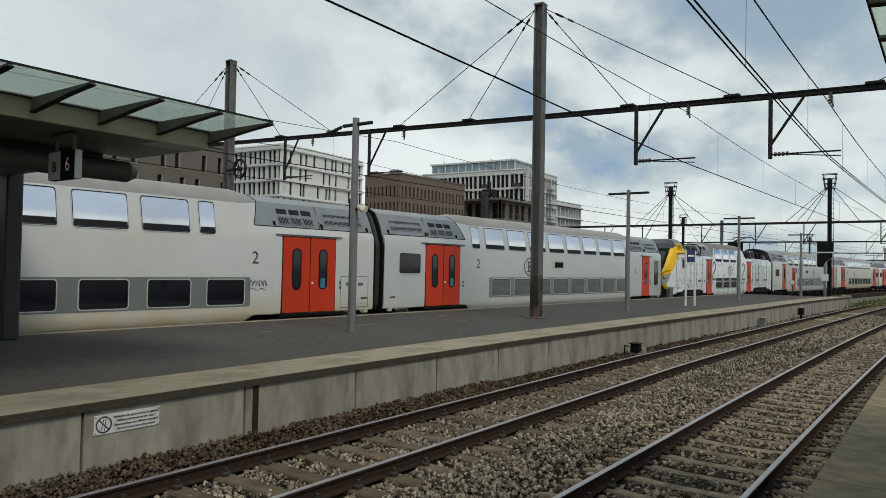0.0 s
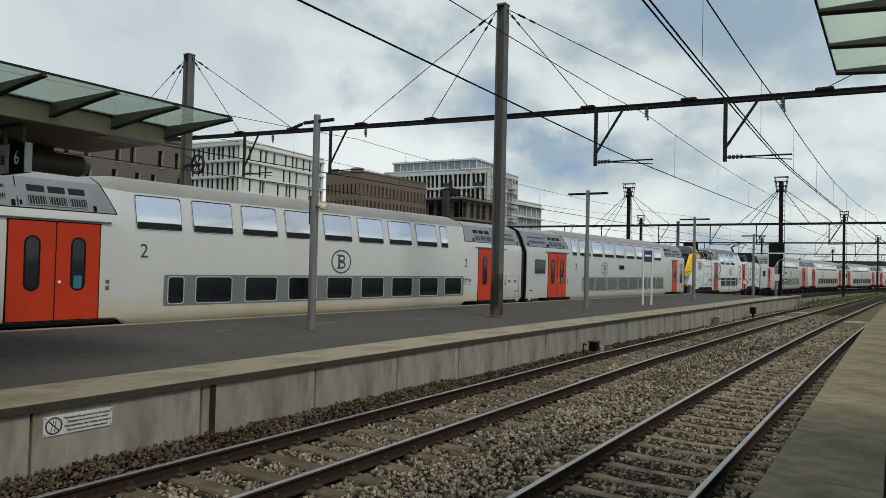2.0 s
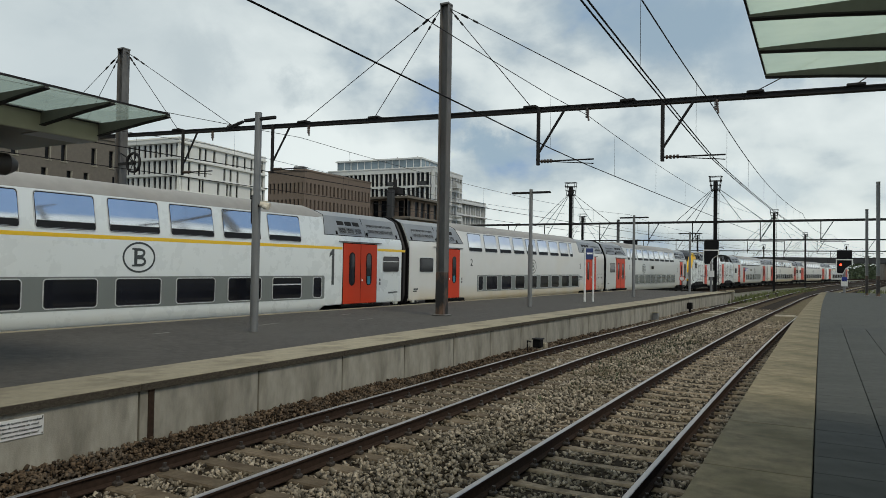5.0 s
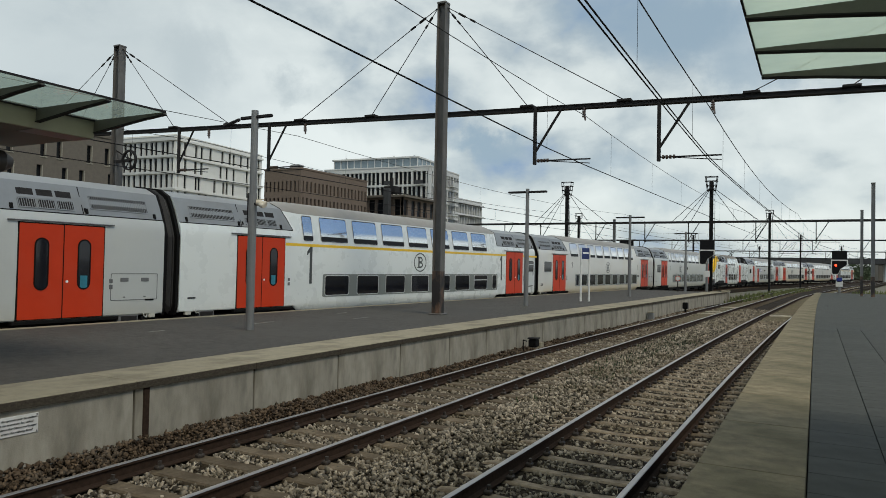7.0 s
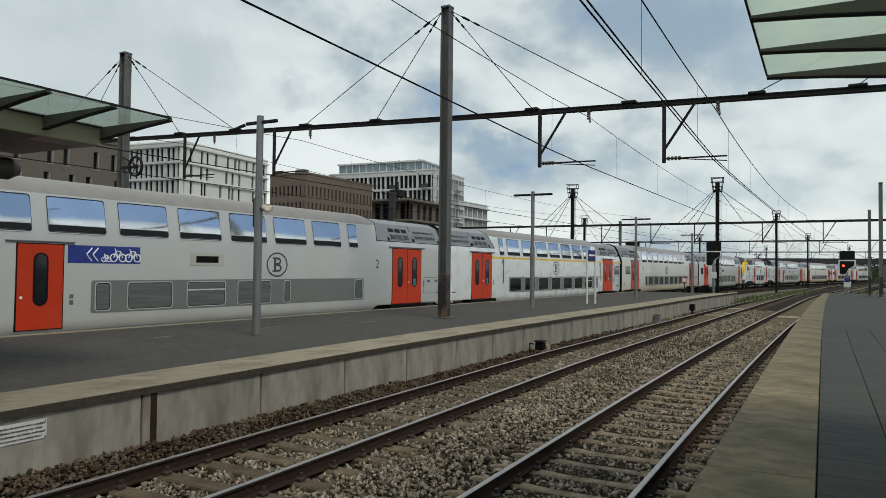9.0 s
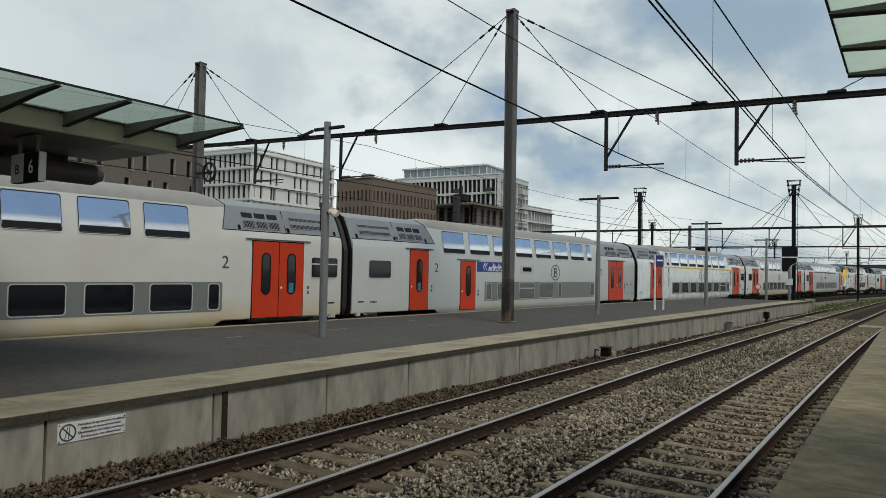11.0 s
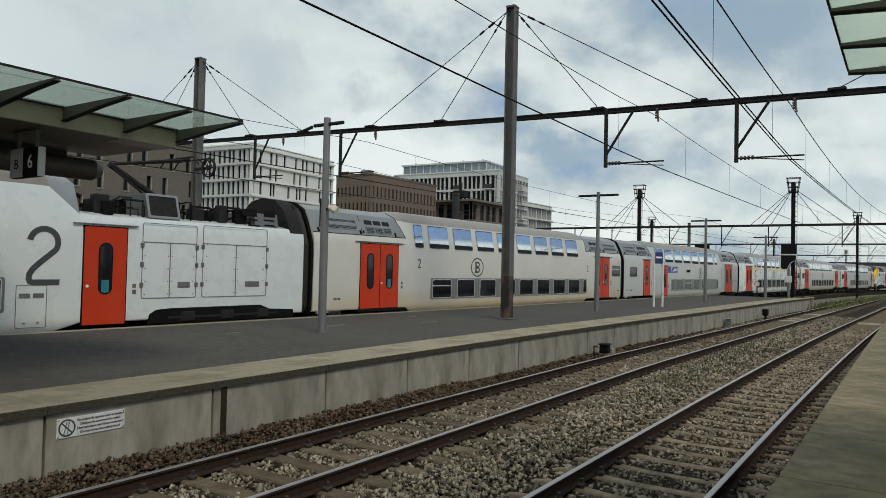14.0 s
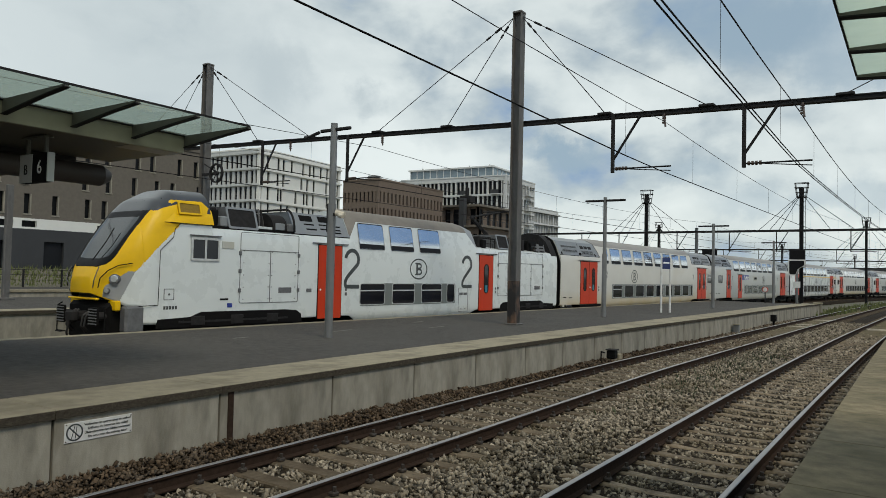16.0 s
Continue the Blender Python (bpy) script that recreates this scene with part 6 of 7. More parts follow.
def far_portal(s, masts, zb, top, x0, x1):
    """A distant gantry with lattice masts and dropped brackets."""
    p = thing("catenary_gantry", "distant dark steel catenary gantry over the tracks", "gantry", at=pose(0, s, 0), group="distant gantries")
    for x in masts:
        sh = Shape().box(-0.14, -0.11, -0.13, 0.13, -0.6, top).box(0.11, 0.14, -0.13, 0.13, -0.6, top).box(-0.11, 0.11, -0.02, 0.02, -0.6, top)
        z = 0.6
        while z < top - 0.4:
            sh.box(0.14, 0.30, -0.16, -0.13, z, z + 0.03)
            z += 0.4
        sh.box(0.28, 0.31, -0.16, -0.13, 0.4, top - 0.4)
        part("mast", sh, M_BEAM, p, "dark steel mast with rungs", at=pose(x, 0, 0))
        hd = Shape()
        for z, w in ((top - 0.35, 0.30), (top + 0.05, 0.38), (top + 0.42, 0.46), (top + 0.78, 0.48)):
            hd.box(-w, w, -0.32, -0.26, z, z + 0.05).box(-w, w, 0.26, 0.32, z, z + 0.05)
            for dx in (-w, w):
                hd.box(dx - 0.03, dx + 0.03, -0.32, 0.32, z, z + 0.05)
        for dx in (-0.46, 0.46):
            for dy in (-0.29, 0.29):
                hd.tube((dx * 0.65, dy, top - 0.4), (dx, dy, top + 0.82), 0.028, 4)
        hd.box(-0.16, 0.16, -0.2, 0.2, top - 0.3, top + 0.45, 0.05)
        part("head_frame", hd, M_BEAM, p, "railed cage on the mast head", at=pose(x, 0, 0))
        for dx in (-3.1, -2.3, -1.6, 2.0, 3.6):
            part("guy_rod", Shape().tube((0, 0, top), (dx, 0, zb + 0.1), 0.022, 4), M_WIRE, p, at=pose(x, 0, 0))
    bm_ = Shape().box(x0, x1, -0.10, 0.10, zb - 0.09, zb + 0.09)
    part("beam", bm_, M_BEAM, p)
    x = x0 + 1.5
    k = 0
    while x < x1 - 1:
        part("drop_arm", Shape().box(x - 0.035, x + 0.035, -0.04, 0.04, zb - 1.7, zb).tube((x, 0, zb - 1.5), (x + 0.9, 0, zb), 0.032, 4).tube((x, 0, zb - 1.65), (x + 1.7, 0, zb - 1.65), 0.02, 4), M_BEAM, p)
        x += (4.3, 3.6, 5.2)[k % 3]
        k += 1
    return p


far_portal(62.0, (-20.1, -7.7), 6.35, 9.3, -32, 4.6)
far_portal(98.0, (-30.0, -5.2), 6.3, 9.3, -36, 14)
far_portal(150.0, (-22.0, -2.6, 14.0), 6.3, 9.0, -34, 26)
far_portal(215.0, (-14.0, 6.0), 6.2, 9.0, -34, 34)
h_mast(pose(3.53, 57.7, PLAT), 8.0, "grey H-section catenary mast on the near platform", 0.24, M_GALV)
h_mast(pose(2.95, 59.7, PLAT), 6.25, "shorter grey H-section mast on the near platform", 0.19, M_GALV)
h_mast(pose(-16.0, 63.0, -0.5), 7.2, "grey plain mast behind the train", 0.22, M_GALV)
sbk = thing("signal_board", "black back of a signal board above the train", "railway signal", at=pose(-14.9, 63.0, -0.5))
part("post", Shape().tube((0, 0, 0), (0, 0, 5.2), 0.08, 8), M_BEAM, sbk)
part("board", Shape().box(-0.62, 0.62, -0.05, 0.05, 4.6, 5.35, 0.03), M_SIGNAL, sbk)


def wires(xf, z_c, z_m, label, spans, r=0.013, gap=0.07):
    """Contact wire, messenger and droppers over one track."""
    t = thing("overhead_line", label, "overhead wire", group="overhead lines")
    c1, c2, mw = [], [], []

    def cable(pts):
        rings = [[p + Vector((r * math.cos(1.2566 * i), 0, r * math.sin(1.2566 * i))) for i in range(5)] for p in pts]
        return Shape().loft(rings, closed=True, caps=True)

    for a, b in zip(spans, spans[1:]):
        n = 14
        pc, pm = [], []
        for i in range(n + 1):
            f = i / n
            y = a + (b - a) * f
            x = xf(y)
            pc.append(Vector((x, y, z_c)))
            pm.append(Vector((x, y, z_m - 0.45 * 4 * f * (1 - f))))
        k = 1 if c1 else 0
        c1 += pc[k:]
        c2 += [p + Vector((gap, 0, 0)) for p in pc[k:]]
        mw += pm[k:]
        for i in range(1, n, 2):
            part("dropper", Shape().path([pc[i], pm[i]], 0.004, 4), M_WIRE, t)
    part("contact_wire", cable(c1), M_WIRE, t)
    part("contact_wire", cable(c2), M_WIRE, t)
    part("messenger_wire", cable(mw), M_WIRE, t)


SPANS = (-24, PY, 62, 98, 150, 215)
wires(lambda y: -5.94 - 0.0205 * min(max(y, -10), 21) + drift(y, *LINE_A), 5.46, 6.98, "black overhead contact wire above the far track", SPANS, 0.009, 0.025)
wires(lambda y: -2.25 - 0.027 * min(max(y, -10), 21) + drift(y, *LINE_B), 5.42, 6.92, "black overhead contact wire above the near track", SPANS)
wires(lambda y: bend(-18.45, y).x, 5.60, 7.10, "black overhead contact wire above the train", SPANS, 0.010)
wires(lambda y: bend(-23.4, y).x, 5.7, 7.2, "black overhead contact wire behind the train", SPANS, 0.010)

# ---- lamps, poles, signs on the platforms ----
pt = thing("pole", "grey tubular pole with a small camera, on the platform", "pole", at=pose(-12.03, 12.86, PLAT))
part("lower_tube", Shape().tube((0, 0, 0), (0, 0, 3.3), 0.10, 16), M_GALV, pt)
part("upper_tube", Shape().tube((0, 0, 3.3), (0, 0, 5.3), 0.085, 14), M_GALV, pt)
part("head_arm", Shape().box(-0.45, 0.55, -0.04, 0.04, 5.10, 5.18, 0.02).tube((-0.5, 0, 5.12), (-1.0, 0, 5.0), 0.04, 6), M_BEAM, pt)
part("bracket", Shape().box(-0.13, -0.08, -0.06, 0.06, 2.6, 3.3, 0.01).box(0.08, 0.2, -0.05, 0.05, 3.0, 3.06), M_BEAM, pt)
part("security_camera", Shape().tube((0.18, -0.05, 3.06), (0.40, 0.02, 3.02), 0.07, 12).tube((0.30, -0.06, 3.0), (0.46, -0.12, 2.96), 0.06, 10, 0.045).box(0.12, 0.34, -0.02, 0.02, 3.12, 3.15), M_CAMW, pt, "white security cameras", smooth=True)


def platform_lamp(x, y, h):
    t = thing("platform_lamp", "slim grey lamp post with two flat arms", "lamp post", at=pose(x, y, PLAT), group="platform lamps")
    part("post", Shape().tube((0, 0, 0), (0, 0, 2.6), 0.10, 12).tube((0, 0, 2.6), (0, 0, h), 0.075, 10), M_GALV, t)
    for sx in (-1, 1):
        part("arm", Shape().box(min(sx * 0.08, sx * 0.85), max(sx * 0.08, sx * 0.85), -0.10, 0.10, h - 0.18, h - 0.10, 0.02), M_BEAM, t, "flat dark lamp head")


platform_lamp(-10.78, 27.9, 4.95)
platform_lamp(-9.92, 42.8, 4.9)
platform_lamp(-8.85, 56.6, 4.6)

sg = thing("station_sign", "blue station name board on two white posts", "station sign", at=pose(-10.14, 34.3, PLAT, 0, 0, 40))
for x in (-0.22, 0.22):
    part("post", Shape().tube((x, 0, 0), (x, 0, 2.65), 0.05, 10), M_SIGNW, sg)
part("board", Shape().box(-0.21, 0.21, -0.05, 0.05, 2.1, 2.65, 0.02), M_SIGNBLUE, sg)
part("name_bar", Shape().box(-0.15, 0.15, -0.056, -0.05, 2.36, 2.44), M_WTEXT, sg)

rs = thing("round_sign", "small round red and white sign on a post", "sign", at=pose(-9.4, 56.5, PLAT))
part("post", Shape().tube((0, 0, 0), (0, 0, 1.2), 0.04, 8), M_BEAM, rs)
part("disc", Shape().slab(oval(0.40, 0.40, 20, 0, 1.0), "y", -0.03, 0.03), M_RED, rs)
part("face", Shape().slab(oval(0.32, 0.32, 20, 0, 1.0), "y", -0.04, -0.028), M_SIGNW, rs)


def signal(x, y, z0, lit, label, base=PLAT):
    t = thing("railway_signal", label, "railway signal", at=pose(x, y, 0), group="railway signals")
    part("post", Shape().tube((0, 0, base), (0, 0, z0 + 0.3), 0.10, 10), M_GALV, t)
    part("top_board", Shape().box(-0.55, 0.55, -0.06, 0.0, z0 + 1.02, z0 + 1.75, 0.02), M_SIGNAL, t)
    out = [(-0.75, z0 - 0.25), (-0.15, z0 - 0.25), (0.15, z0 + 0.25), (0.85, z0 + 0.60), (0.85, z0 + 1.0), (-0.85, z0 + 1.0), (-0.85, z0 - 0.1)]
    out = [(px * 0.72, pz + 0.02) for px, pz in out]
    part("head", Shape().slab(out, "y", -0.12, 0.0), M_SIGNAL, t)
    cx, cz = sum(p[0] for p in out) / len(out), sum(p[1] for p in out) / len(out)
    part("rim", Shape().ring(out, [(cx + (px - cx) * 0.86, cz + (pz - cz) * 0.86) for px, pz in out], "y", -0.13, -0.122), M_SIGNW, t, "white outline")
    if lit:
        part("lamp", Shape().tube((-0.26, -0.12, z0 + 0.55), (-0.26, -0.16, z0 + 0.55), 0.09, 16), M_REDLAMP, t, "lit red lamp")
    part("plate", Shape().box(-0.25, 0.25, -0.14, -0.10, z0 - 1.2, z0 - 0.7, 0.01), M_SIGNW, t)
    return t


signal(-7.87, 61.0, 3.0, False, "black railway signal head on a post, unlit", -0.6)
sg2 = signal(1.7, 66.2, 2.4, True, "black railway signal head with a red light")
part("number_plate", Shape().box(-0.20, 0.20, -0.14, -0.10, 1.6, 1.95, 0.01), M_BLUE, sg2)

# a pit box on the ballast by the wall
bx = thing("junction_box", "dark rusty equipment box by the platform wall", "equipment box", at=pose(-7.57, 20.32, -0.25))
part("cabinet", Shape().box(-0.13, 0.13, -0.14, 0.14, 0.14, 0.38, 0.03), M_BLACK, bx)
part("lid", Shape().box(-0.16, 0.16, -0.17, 0.17, 0.38, 0.42, 0.02), M_DKMET, bx)
part("foot", Shape().box(-0.12, 0.12, -0.12, 0.12, 0, 0.12), M_COPING, bx)

part("bracket", Shape().path([(-0.05, -0.75, 0.05), (-0.05, -0.75, 0.40), (-0.05, -0.45, 0.34)], 0.02, 5), M_BLACK, bx)
part("plinth", Shape().box(-0.14, 0.16, 0.20, 0.48, 0.0, 0.26, 0.02), M_COPING, bx, "pale concrete block")
b2 = thing("junction_box", "small dark equipment box on a post by the platform wall", "equipment box", at=pose(-6.77, 43.40, -0.25))
part("post", Shape().tube((0, 0, 0), (0, 0, 0.3), 0.06, 8), M_BLACK, b2)
part("cabinet", Shape().box(-0.14, 0.14, -0.2, 0.2, 0.28, 0.66, 0.03), M_BLACK, b2)
b3 = thing("cable_marker", "short square concrete marker beside the platform wall", "marker post", at=pose(-7.14, 35.50, -0.25))
part("block", Shape().box(-0.13, 0.13, -0.14, 0.14, 0.0, 0.44, 0.03), M_GALV, b3)
part("lid", Shape().box(-0.15, 0.15, -0.16, 0.16, 0.44, 0.48, 0.01), M_COPING, b3)

cb = thing("concrete_post", "squat weathered concrete block at the end of the platform", "concrete block", at=pose(-6.30, 60.0, -0.6))
part("block", Shape().box(-0.28, 0.28, -0.28, 0.28, 0, 1.25, 0.05), M_PANEL, cb)
part("cap", Shape().box(-0.32, 0.32, -0.32, 0.32, 1.25, 1.36, 0.03), M_COPING, cb)

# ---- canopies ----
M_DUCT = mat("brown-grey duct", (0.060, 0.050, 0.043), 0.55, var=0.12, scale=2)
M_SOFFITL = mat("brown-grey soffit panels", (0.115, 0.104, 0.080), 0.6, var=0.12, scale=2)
def canopy(xo, xi, y_end, y_start, pitch, z, out, label, m_g, deep=5.5):
    """Glass edge on steel brackets, a fascia and a dark soffit. out: +1 where the outer edge lies towards +x."""
    t = thing("platform_canopy", label, "canopy", group="platform canopies")
    n = int((y_end - y_start) / pitch)
    for i in range(n):
        y1 = y_end - i * pitch
        part("glass_panel", Shape().box(min(xo, xi), max(xo, xi), y1 - pitch + 0.012, y1 - 0.0, z - 0.012, z), m_g, t, "greenish glass panel")
    part("outer_rail", Shape().box(xo - 0.008, xo + 0.008, y_start, y_end + 0.01, z - 0.02, z + 0.006), M_BEAM, t)
    part("inner_rail", Shape().box(xi - 0.03, xi + 0.03, y_start, y_end, z - 0.03, z + 0.008), M_BEAM, t, "thin dark glazing bar")
    for i in range(n + 1):
        y = y_end - i * pitch
        pr = [(xo, z - 0.014), (xo, z - 0.04), (xo + (xi - xo) * 0.35, z - 0.085), (xi, z - 0.20), (xi, z - 0.014)]
        bk = part("bracket", Shape().slab(pr, "y", y - 0.025, y + 0.025), M_BRACKET, t, "tapering dark steel bracket")
        fl = Shape()
        for (xa, za), (xb, zb) in zip(pr[1:3], pr[2:4]):
            fl.add([(xx, y + dy, zz + dz) for xx, zz in ((xa, za), (xb, zb)) for dy in (-0.04, 0.04) for dz in (-0.012, 0.0)], [(0, 1, 3, 2), (4, 6, 7, 5), (0, 4, 5, 1), (2, 3, 7, 6), (0, 2, 6, 4), (1, 5, 7, 3)])
        part("flange", fl, M_BEAM, bk)
    x2, x3 = xi - out * 0.10, xi - out * 2.15
    part("fascia", Shape().slab([(xi, z - 0.03), (xi - out * 0.03, z - 0.29), (x2, z - 0.29), (x2, z - 0.03)], "y", y_start, y_end), M_CANOPY, t, "olive fascia panels")
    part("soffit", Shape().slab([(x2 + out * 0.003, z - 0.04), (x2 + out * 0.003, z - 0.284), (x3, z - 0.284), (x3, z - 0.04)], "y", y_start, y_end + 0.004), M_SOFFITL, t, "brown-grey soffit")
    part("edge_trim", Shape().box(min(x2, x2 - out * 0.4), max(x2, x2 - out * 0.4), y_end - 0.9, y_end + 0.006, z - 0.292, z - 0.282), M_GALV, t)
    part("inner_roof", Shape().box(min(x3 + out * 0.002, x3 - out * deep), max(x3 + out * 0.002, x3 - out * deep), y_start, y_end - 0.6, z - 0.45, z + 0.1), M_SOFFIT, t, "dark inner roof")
    return t


cl = canopy(-8.25, -9.78, 7.0, -12.0, 0.905, 4.43, 1, "dark platform canopy with greenish glass edge panels", M_CGLASS, 3.9)
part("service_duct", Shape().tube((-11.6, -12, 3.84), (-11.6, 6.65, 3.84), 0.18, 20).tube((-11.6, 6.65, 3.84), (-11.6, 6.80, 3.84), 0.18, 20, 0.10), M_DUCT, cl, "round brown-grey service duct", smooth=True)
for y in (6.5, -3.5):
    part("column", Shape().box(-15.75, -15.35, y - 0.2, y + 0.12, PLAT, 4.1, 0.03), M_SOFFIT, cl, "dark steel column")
part("hanger_bar", Shape().tube((-10.75, 5.07, 4.14), (-10.75, 5.07, 3.85), 0.03, 8).tube((-10.24, 5.07, 4.14), (-10.24, 5.07, 3.85), 0.03, 8).box(-10.8, -10.2, 5.0, 5.14, 4.10, 4.125), M_BRACKET, cl)
sn = thing("platform_number_sign", "black hanging platform number sign", "sign", at=pose(-10.49, 5.07, 3.667) @ Matrix.Scale(0.93, 4))
part("box", Shape().box(-0.40, 0.40, -0.06, 0.06, -0.22, 0.23, 0.02), M_SIGNAL, sn)
part("edge", Shape().box(0.40, 0.425, -0.055, 0.055, -0.22, 0.23, 0.008), M_LCLAD, sn)
part("side_panel", Shape().box(-0.395, -0.02, -0.068, -0.055, -0.215, 0.225, 0.003), M_LCLAD, sn, "grey panel")
lettering("number", "6", 0.30, M_WTEXT, sn, pose(0.2, -0.064, 0.0, 0, 0, -90), "white numeral")
lettering("letter", "B", 0.22, M_SIGNAL, sn, pose(-0.2, -0.070, -0.02, 0, 0, -90))

cr = canopy(-0.52, 1.0, 8.12, -6.0, 0.97, 4.40, -1, "near platform canopy with pale greenish glass edge panels", M_CGLASS2)
for y in (2.0, -5.0):
    part("column", Shape().box(4.3, 4.7, y - 0.2, y + 0.2, PLAT - 0.02, 4.0, 0.03), M_SOFFIT, cr, "dark steel column")

# ---- buildings behind the line ----
PANE = Shape().box(0, 1, 0, 0.05, 0, 1).mesh("pane", M_WINDOW)
LEDGE = Shape().box(0, 1, 0, 0.3, 0, 0.09).mesh("sill", M_PANEL)
JAMB = Shape().box(0, 0.10, 0, 0.2, 0, 1).mesh("jamb", M_PANEL)
PANE2 = Shape().box(0, 1, 0, 0.05, 0, 1).mesh("pane", M_WINDOW)


def facade(b, o, turn, w, h, nx, nz, m_wall, open_w, open_h, base=0.0, depth=0.35, top=0.8, slab=0.0, jitter=0.0, skip=0.0, sill=0.5, seed=1, mull=0.0, ledge=False):
    """A wall with openings through it, panes set back in them. o: the corner on the left as seen from outside; the wall runs along local x."""
    rnd = random.Random(seed)
    at = Matrix.Translation(o) @ pose(0, 0, 0, 0, 0, turn)
    sh = Shape()
    cw, ch = w / nx, (h - base - top) / nz
    wall = part("wall", sh if False else Shape().box(0, w, 0.0, depth, h - top, h), m_wall, b, at=at)
    for k in range(nz):
        z = base + k * ch
        z0, z1 = z + (ch - ch * open_h) * sill, z + (ch - ch * open_h) * sill + ch * open_h
        fl = Shape()
        if z0 > z + 0.01:
            fl.box(0, w, 0, depth, z, z0)
        if z1 < z + ch - 0.01:
            fl.box(0, w, 0, depth, z1, z + ch)
        x = 0.0
        for i in range(nx):
            if rnd.random() < skip:
                continue
            c = (i + 0.5 + rnd.uniform(-jitter, jitter)) * cw
            a, e = c - cw * open_w / 2, c + cw * open_w / 2
            if a > x + 0.005:
                fl.box(x, a, 0, depth, z0, z1)
            x = e
            part("window", PANE if (i + k) % 2 else PANE2, None, wall, at=pose(a - 0.03, depth * 0.8, z0 - 0.03) @ Matrix.Diagonal((e - a + 0.06, 1, z1 - z0 + 0.06, 1)))
            if ledge:
                part("sill", LEDGE, None, wall, at=pose(a - 0.04, -0.06, z0 - 0.09) @ Matrix.Diagonal((e - a + 0.08, 1, 1, 1)))
                part("jamb", JAMB, None, wall, at=pose(e - 0.10, 0.02, z0) @ Matrix.Diagonal((1, 1, z1 - z0, 1)))
            if mull:
                fl.box((a + e) / 2 - mull / 2, (a + e) / 2 + mull / 2, depth * 0.55, depth * 0.75, z0, z1)
                fl.box(a, e, depth * 0.55, depth * 0.75, z0 + (z1 - z0) * 0.28, z0 + (z1 - z0) * 0.28 + mull)
        fl.box(x, w, 0, depth, z0, z1)
        if slab:
            fl.box(-0.1, w + 0.1, -slab, depth, z + ch - 0.22, z + ch + 0.12)
        part("storey", fl, m_wall, wall)
    return wall


def block(name, label, x0, x1, y0, y1, h, m, base=-0.6, inset=0.36):
    b = thing(name, label, "building", group="buildings behind the tracks")
    part("core", Shape().box(x0 + inset, x1 - inset, y0 + inset, y1 - inset, base, h - 0.3, 0.05), m, b)
    part("roof", Shape().box(x0 - 0.1, x1 + 0.1, y0 - 0.1, y1 + 0.1, h - 0.1, h + 0.25, 0.05), m, b, "flat roof with parapet")
    return b


def both(b, x0, x1, y0, y1, h, nx, ny, nz, m, ow, oh, **kw):
    """Facades towards the tracks (+x side) and towards the viewer (-y side)."""
    facade(b, (x0, y0, 0), 0, x1 - x0, h, nx, nz, m, ow, oh, seed=nx, **kw)
    facade(b, (x1, y0, 0), 90, y1 - y0, h, ny, nz, m, ow, oh, seed=ny + 50, **kw)
    part("corner", Shape().box(x1 - 0.42, x1 + 0.003, y0 - 0.003, y0 + 0.42, -0.6, h), m, b)


w = block("white_apartment_building", "white clad apartment building with narrow dark window slits", -21.5, 0, 0, 27.8, 27.3, M_WCLAD)
w.matrix_basis = pose(-113.3, 99.0, 0, 0, 0, 5.5)
facade(w, (-21.5, 0, 0), 0, 21.5, 27.3, 15, 8, M_LCLAD, 0.50, 0.80, slab=0.4, jitter=0.14, seed=3)
facade(w, (0, 0, 0), 90, 27.8, 27.3, 13, 8, M_WCLAD, 0.34, 0.78, slab=0.4, jitter=0.30, skip=0.12, seed=9)
part("corner", Shape().box(-0.6, 0.02, -0.02, 0.6, -0.6, 27.3), M_WCLAD, w)
w = block("brick_building", "brown brick building with narrow upright windows", -84, -76, 92.5, 112, 18.0, M_BRICK)
both(w, -84, -76, 92.5, 112, 18.0, 9, 18, 6, M_BRICK, 0.42, 0.62, top=1.3, sill=0.35)
part("roof_vent", Shape().box(-79.5, -77.5, 93.5, 95.0, 18.2, 19.0, 0.2), M_GALV, w)
w = block("grey_office_tower", "tall grey concrete-framed building with a glass top storey", -29, 0, 0, 17.0, 25.2, M_GCLAD, inset=0.72)
w.matrix_basis = pose(-78.8, 142.0, 0, 0, 0, 4.0)
both(w, -29, 0, 0, 17.0, 25.2, 24, 10, 7, M_GCLAD, 0.80, 0.86, jitter=0.09, depth=0.7)
ph = part("penthouse", Shape().box(-28.5, -5.2, 3.5, 13.5, 25.4, 27.9, 0.1), M_SKYGLASS, w, "glazed top storey")
for i in range(13):
    part("mullion", Shape().box(-28.5 + i * 1.94, -28.3 + i * 1.94, 3.36, 3.5, 25.4, 27.9), M_GCLAD, ph)
for i in range(5):
    part("mullion", Shape().box(-5.2, -5.06, 3.5 + i * 2.4, 3.7 + i * 2.4, 25.4, 27.9), M_GCLAD, ph)
part("penthouse_roof", Shape().box(-28.9, -4.8, 3.0, 13.9, 27.9, 28.3, 0.05), M_GCLAD, w)
for x in (-26, -19, -12.5, -7):
    part("roof_rail_post", Shape().box(x, x + 0.25, 5.0, 5.3, 28.3, 28.9), M_GCLAD, w)
for k, (x, z) in enumerate(((-20.4, 20.9), (-10.6, 20.9), (-7.0, 17.5), (-2.6, 20.9), (-3.8, 14.0), (-9.4, 14.0))):
    bl = part("balcony", Shape().box(x - 1.1, x + 1.1, -0.9, 0.0, z, z + 0.15), M_GCLAD, w)
    part("railing", Shape().box(x - 1.08, x + 1.08, -0.9, -0.84, z + 0.15, z + 1.1), M_DCLAD, bl)
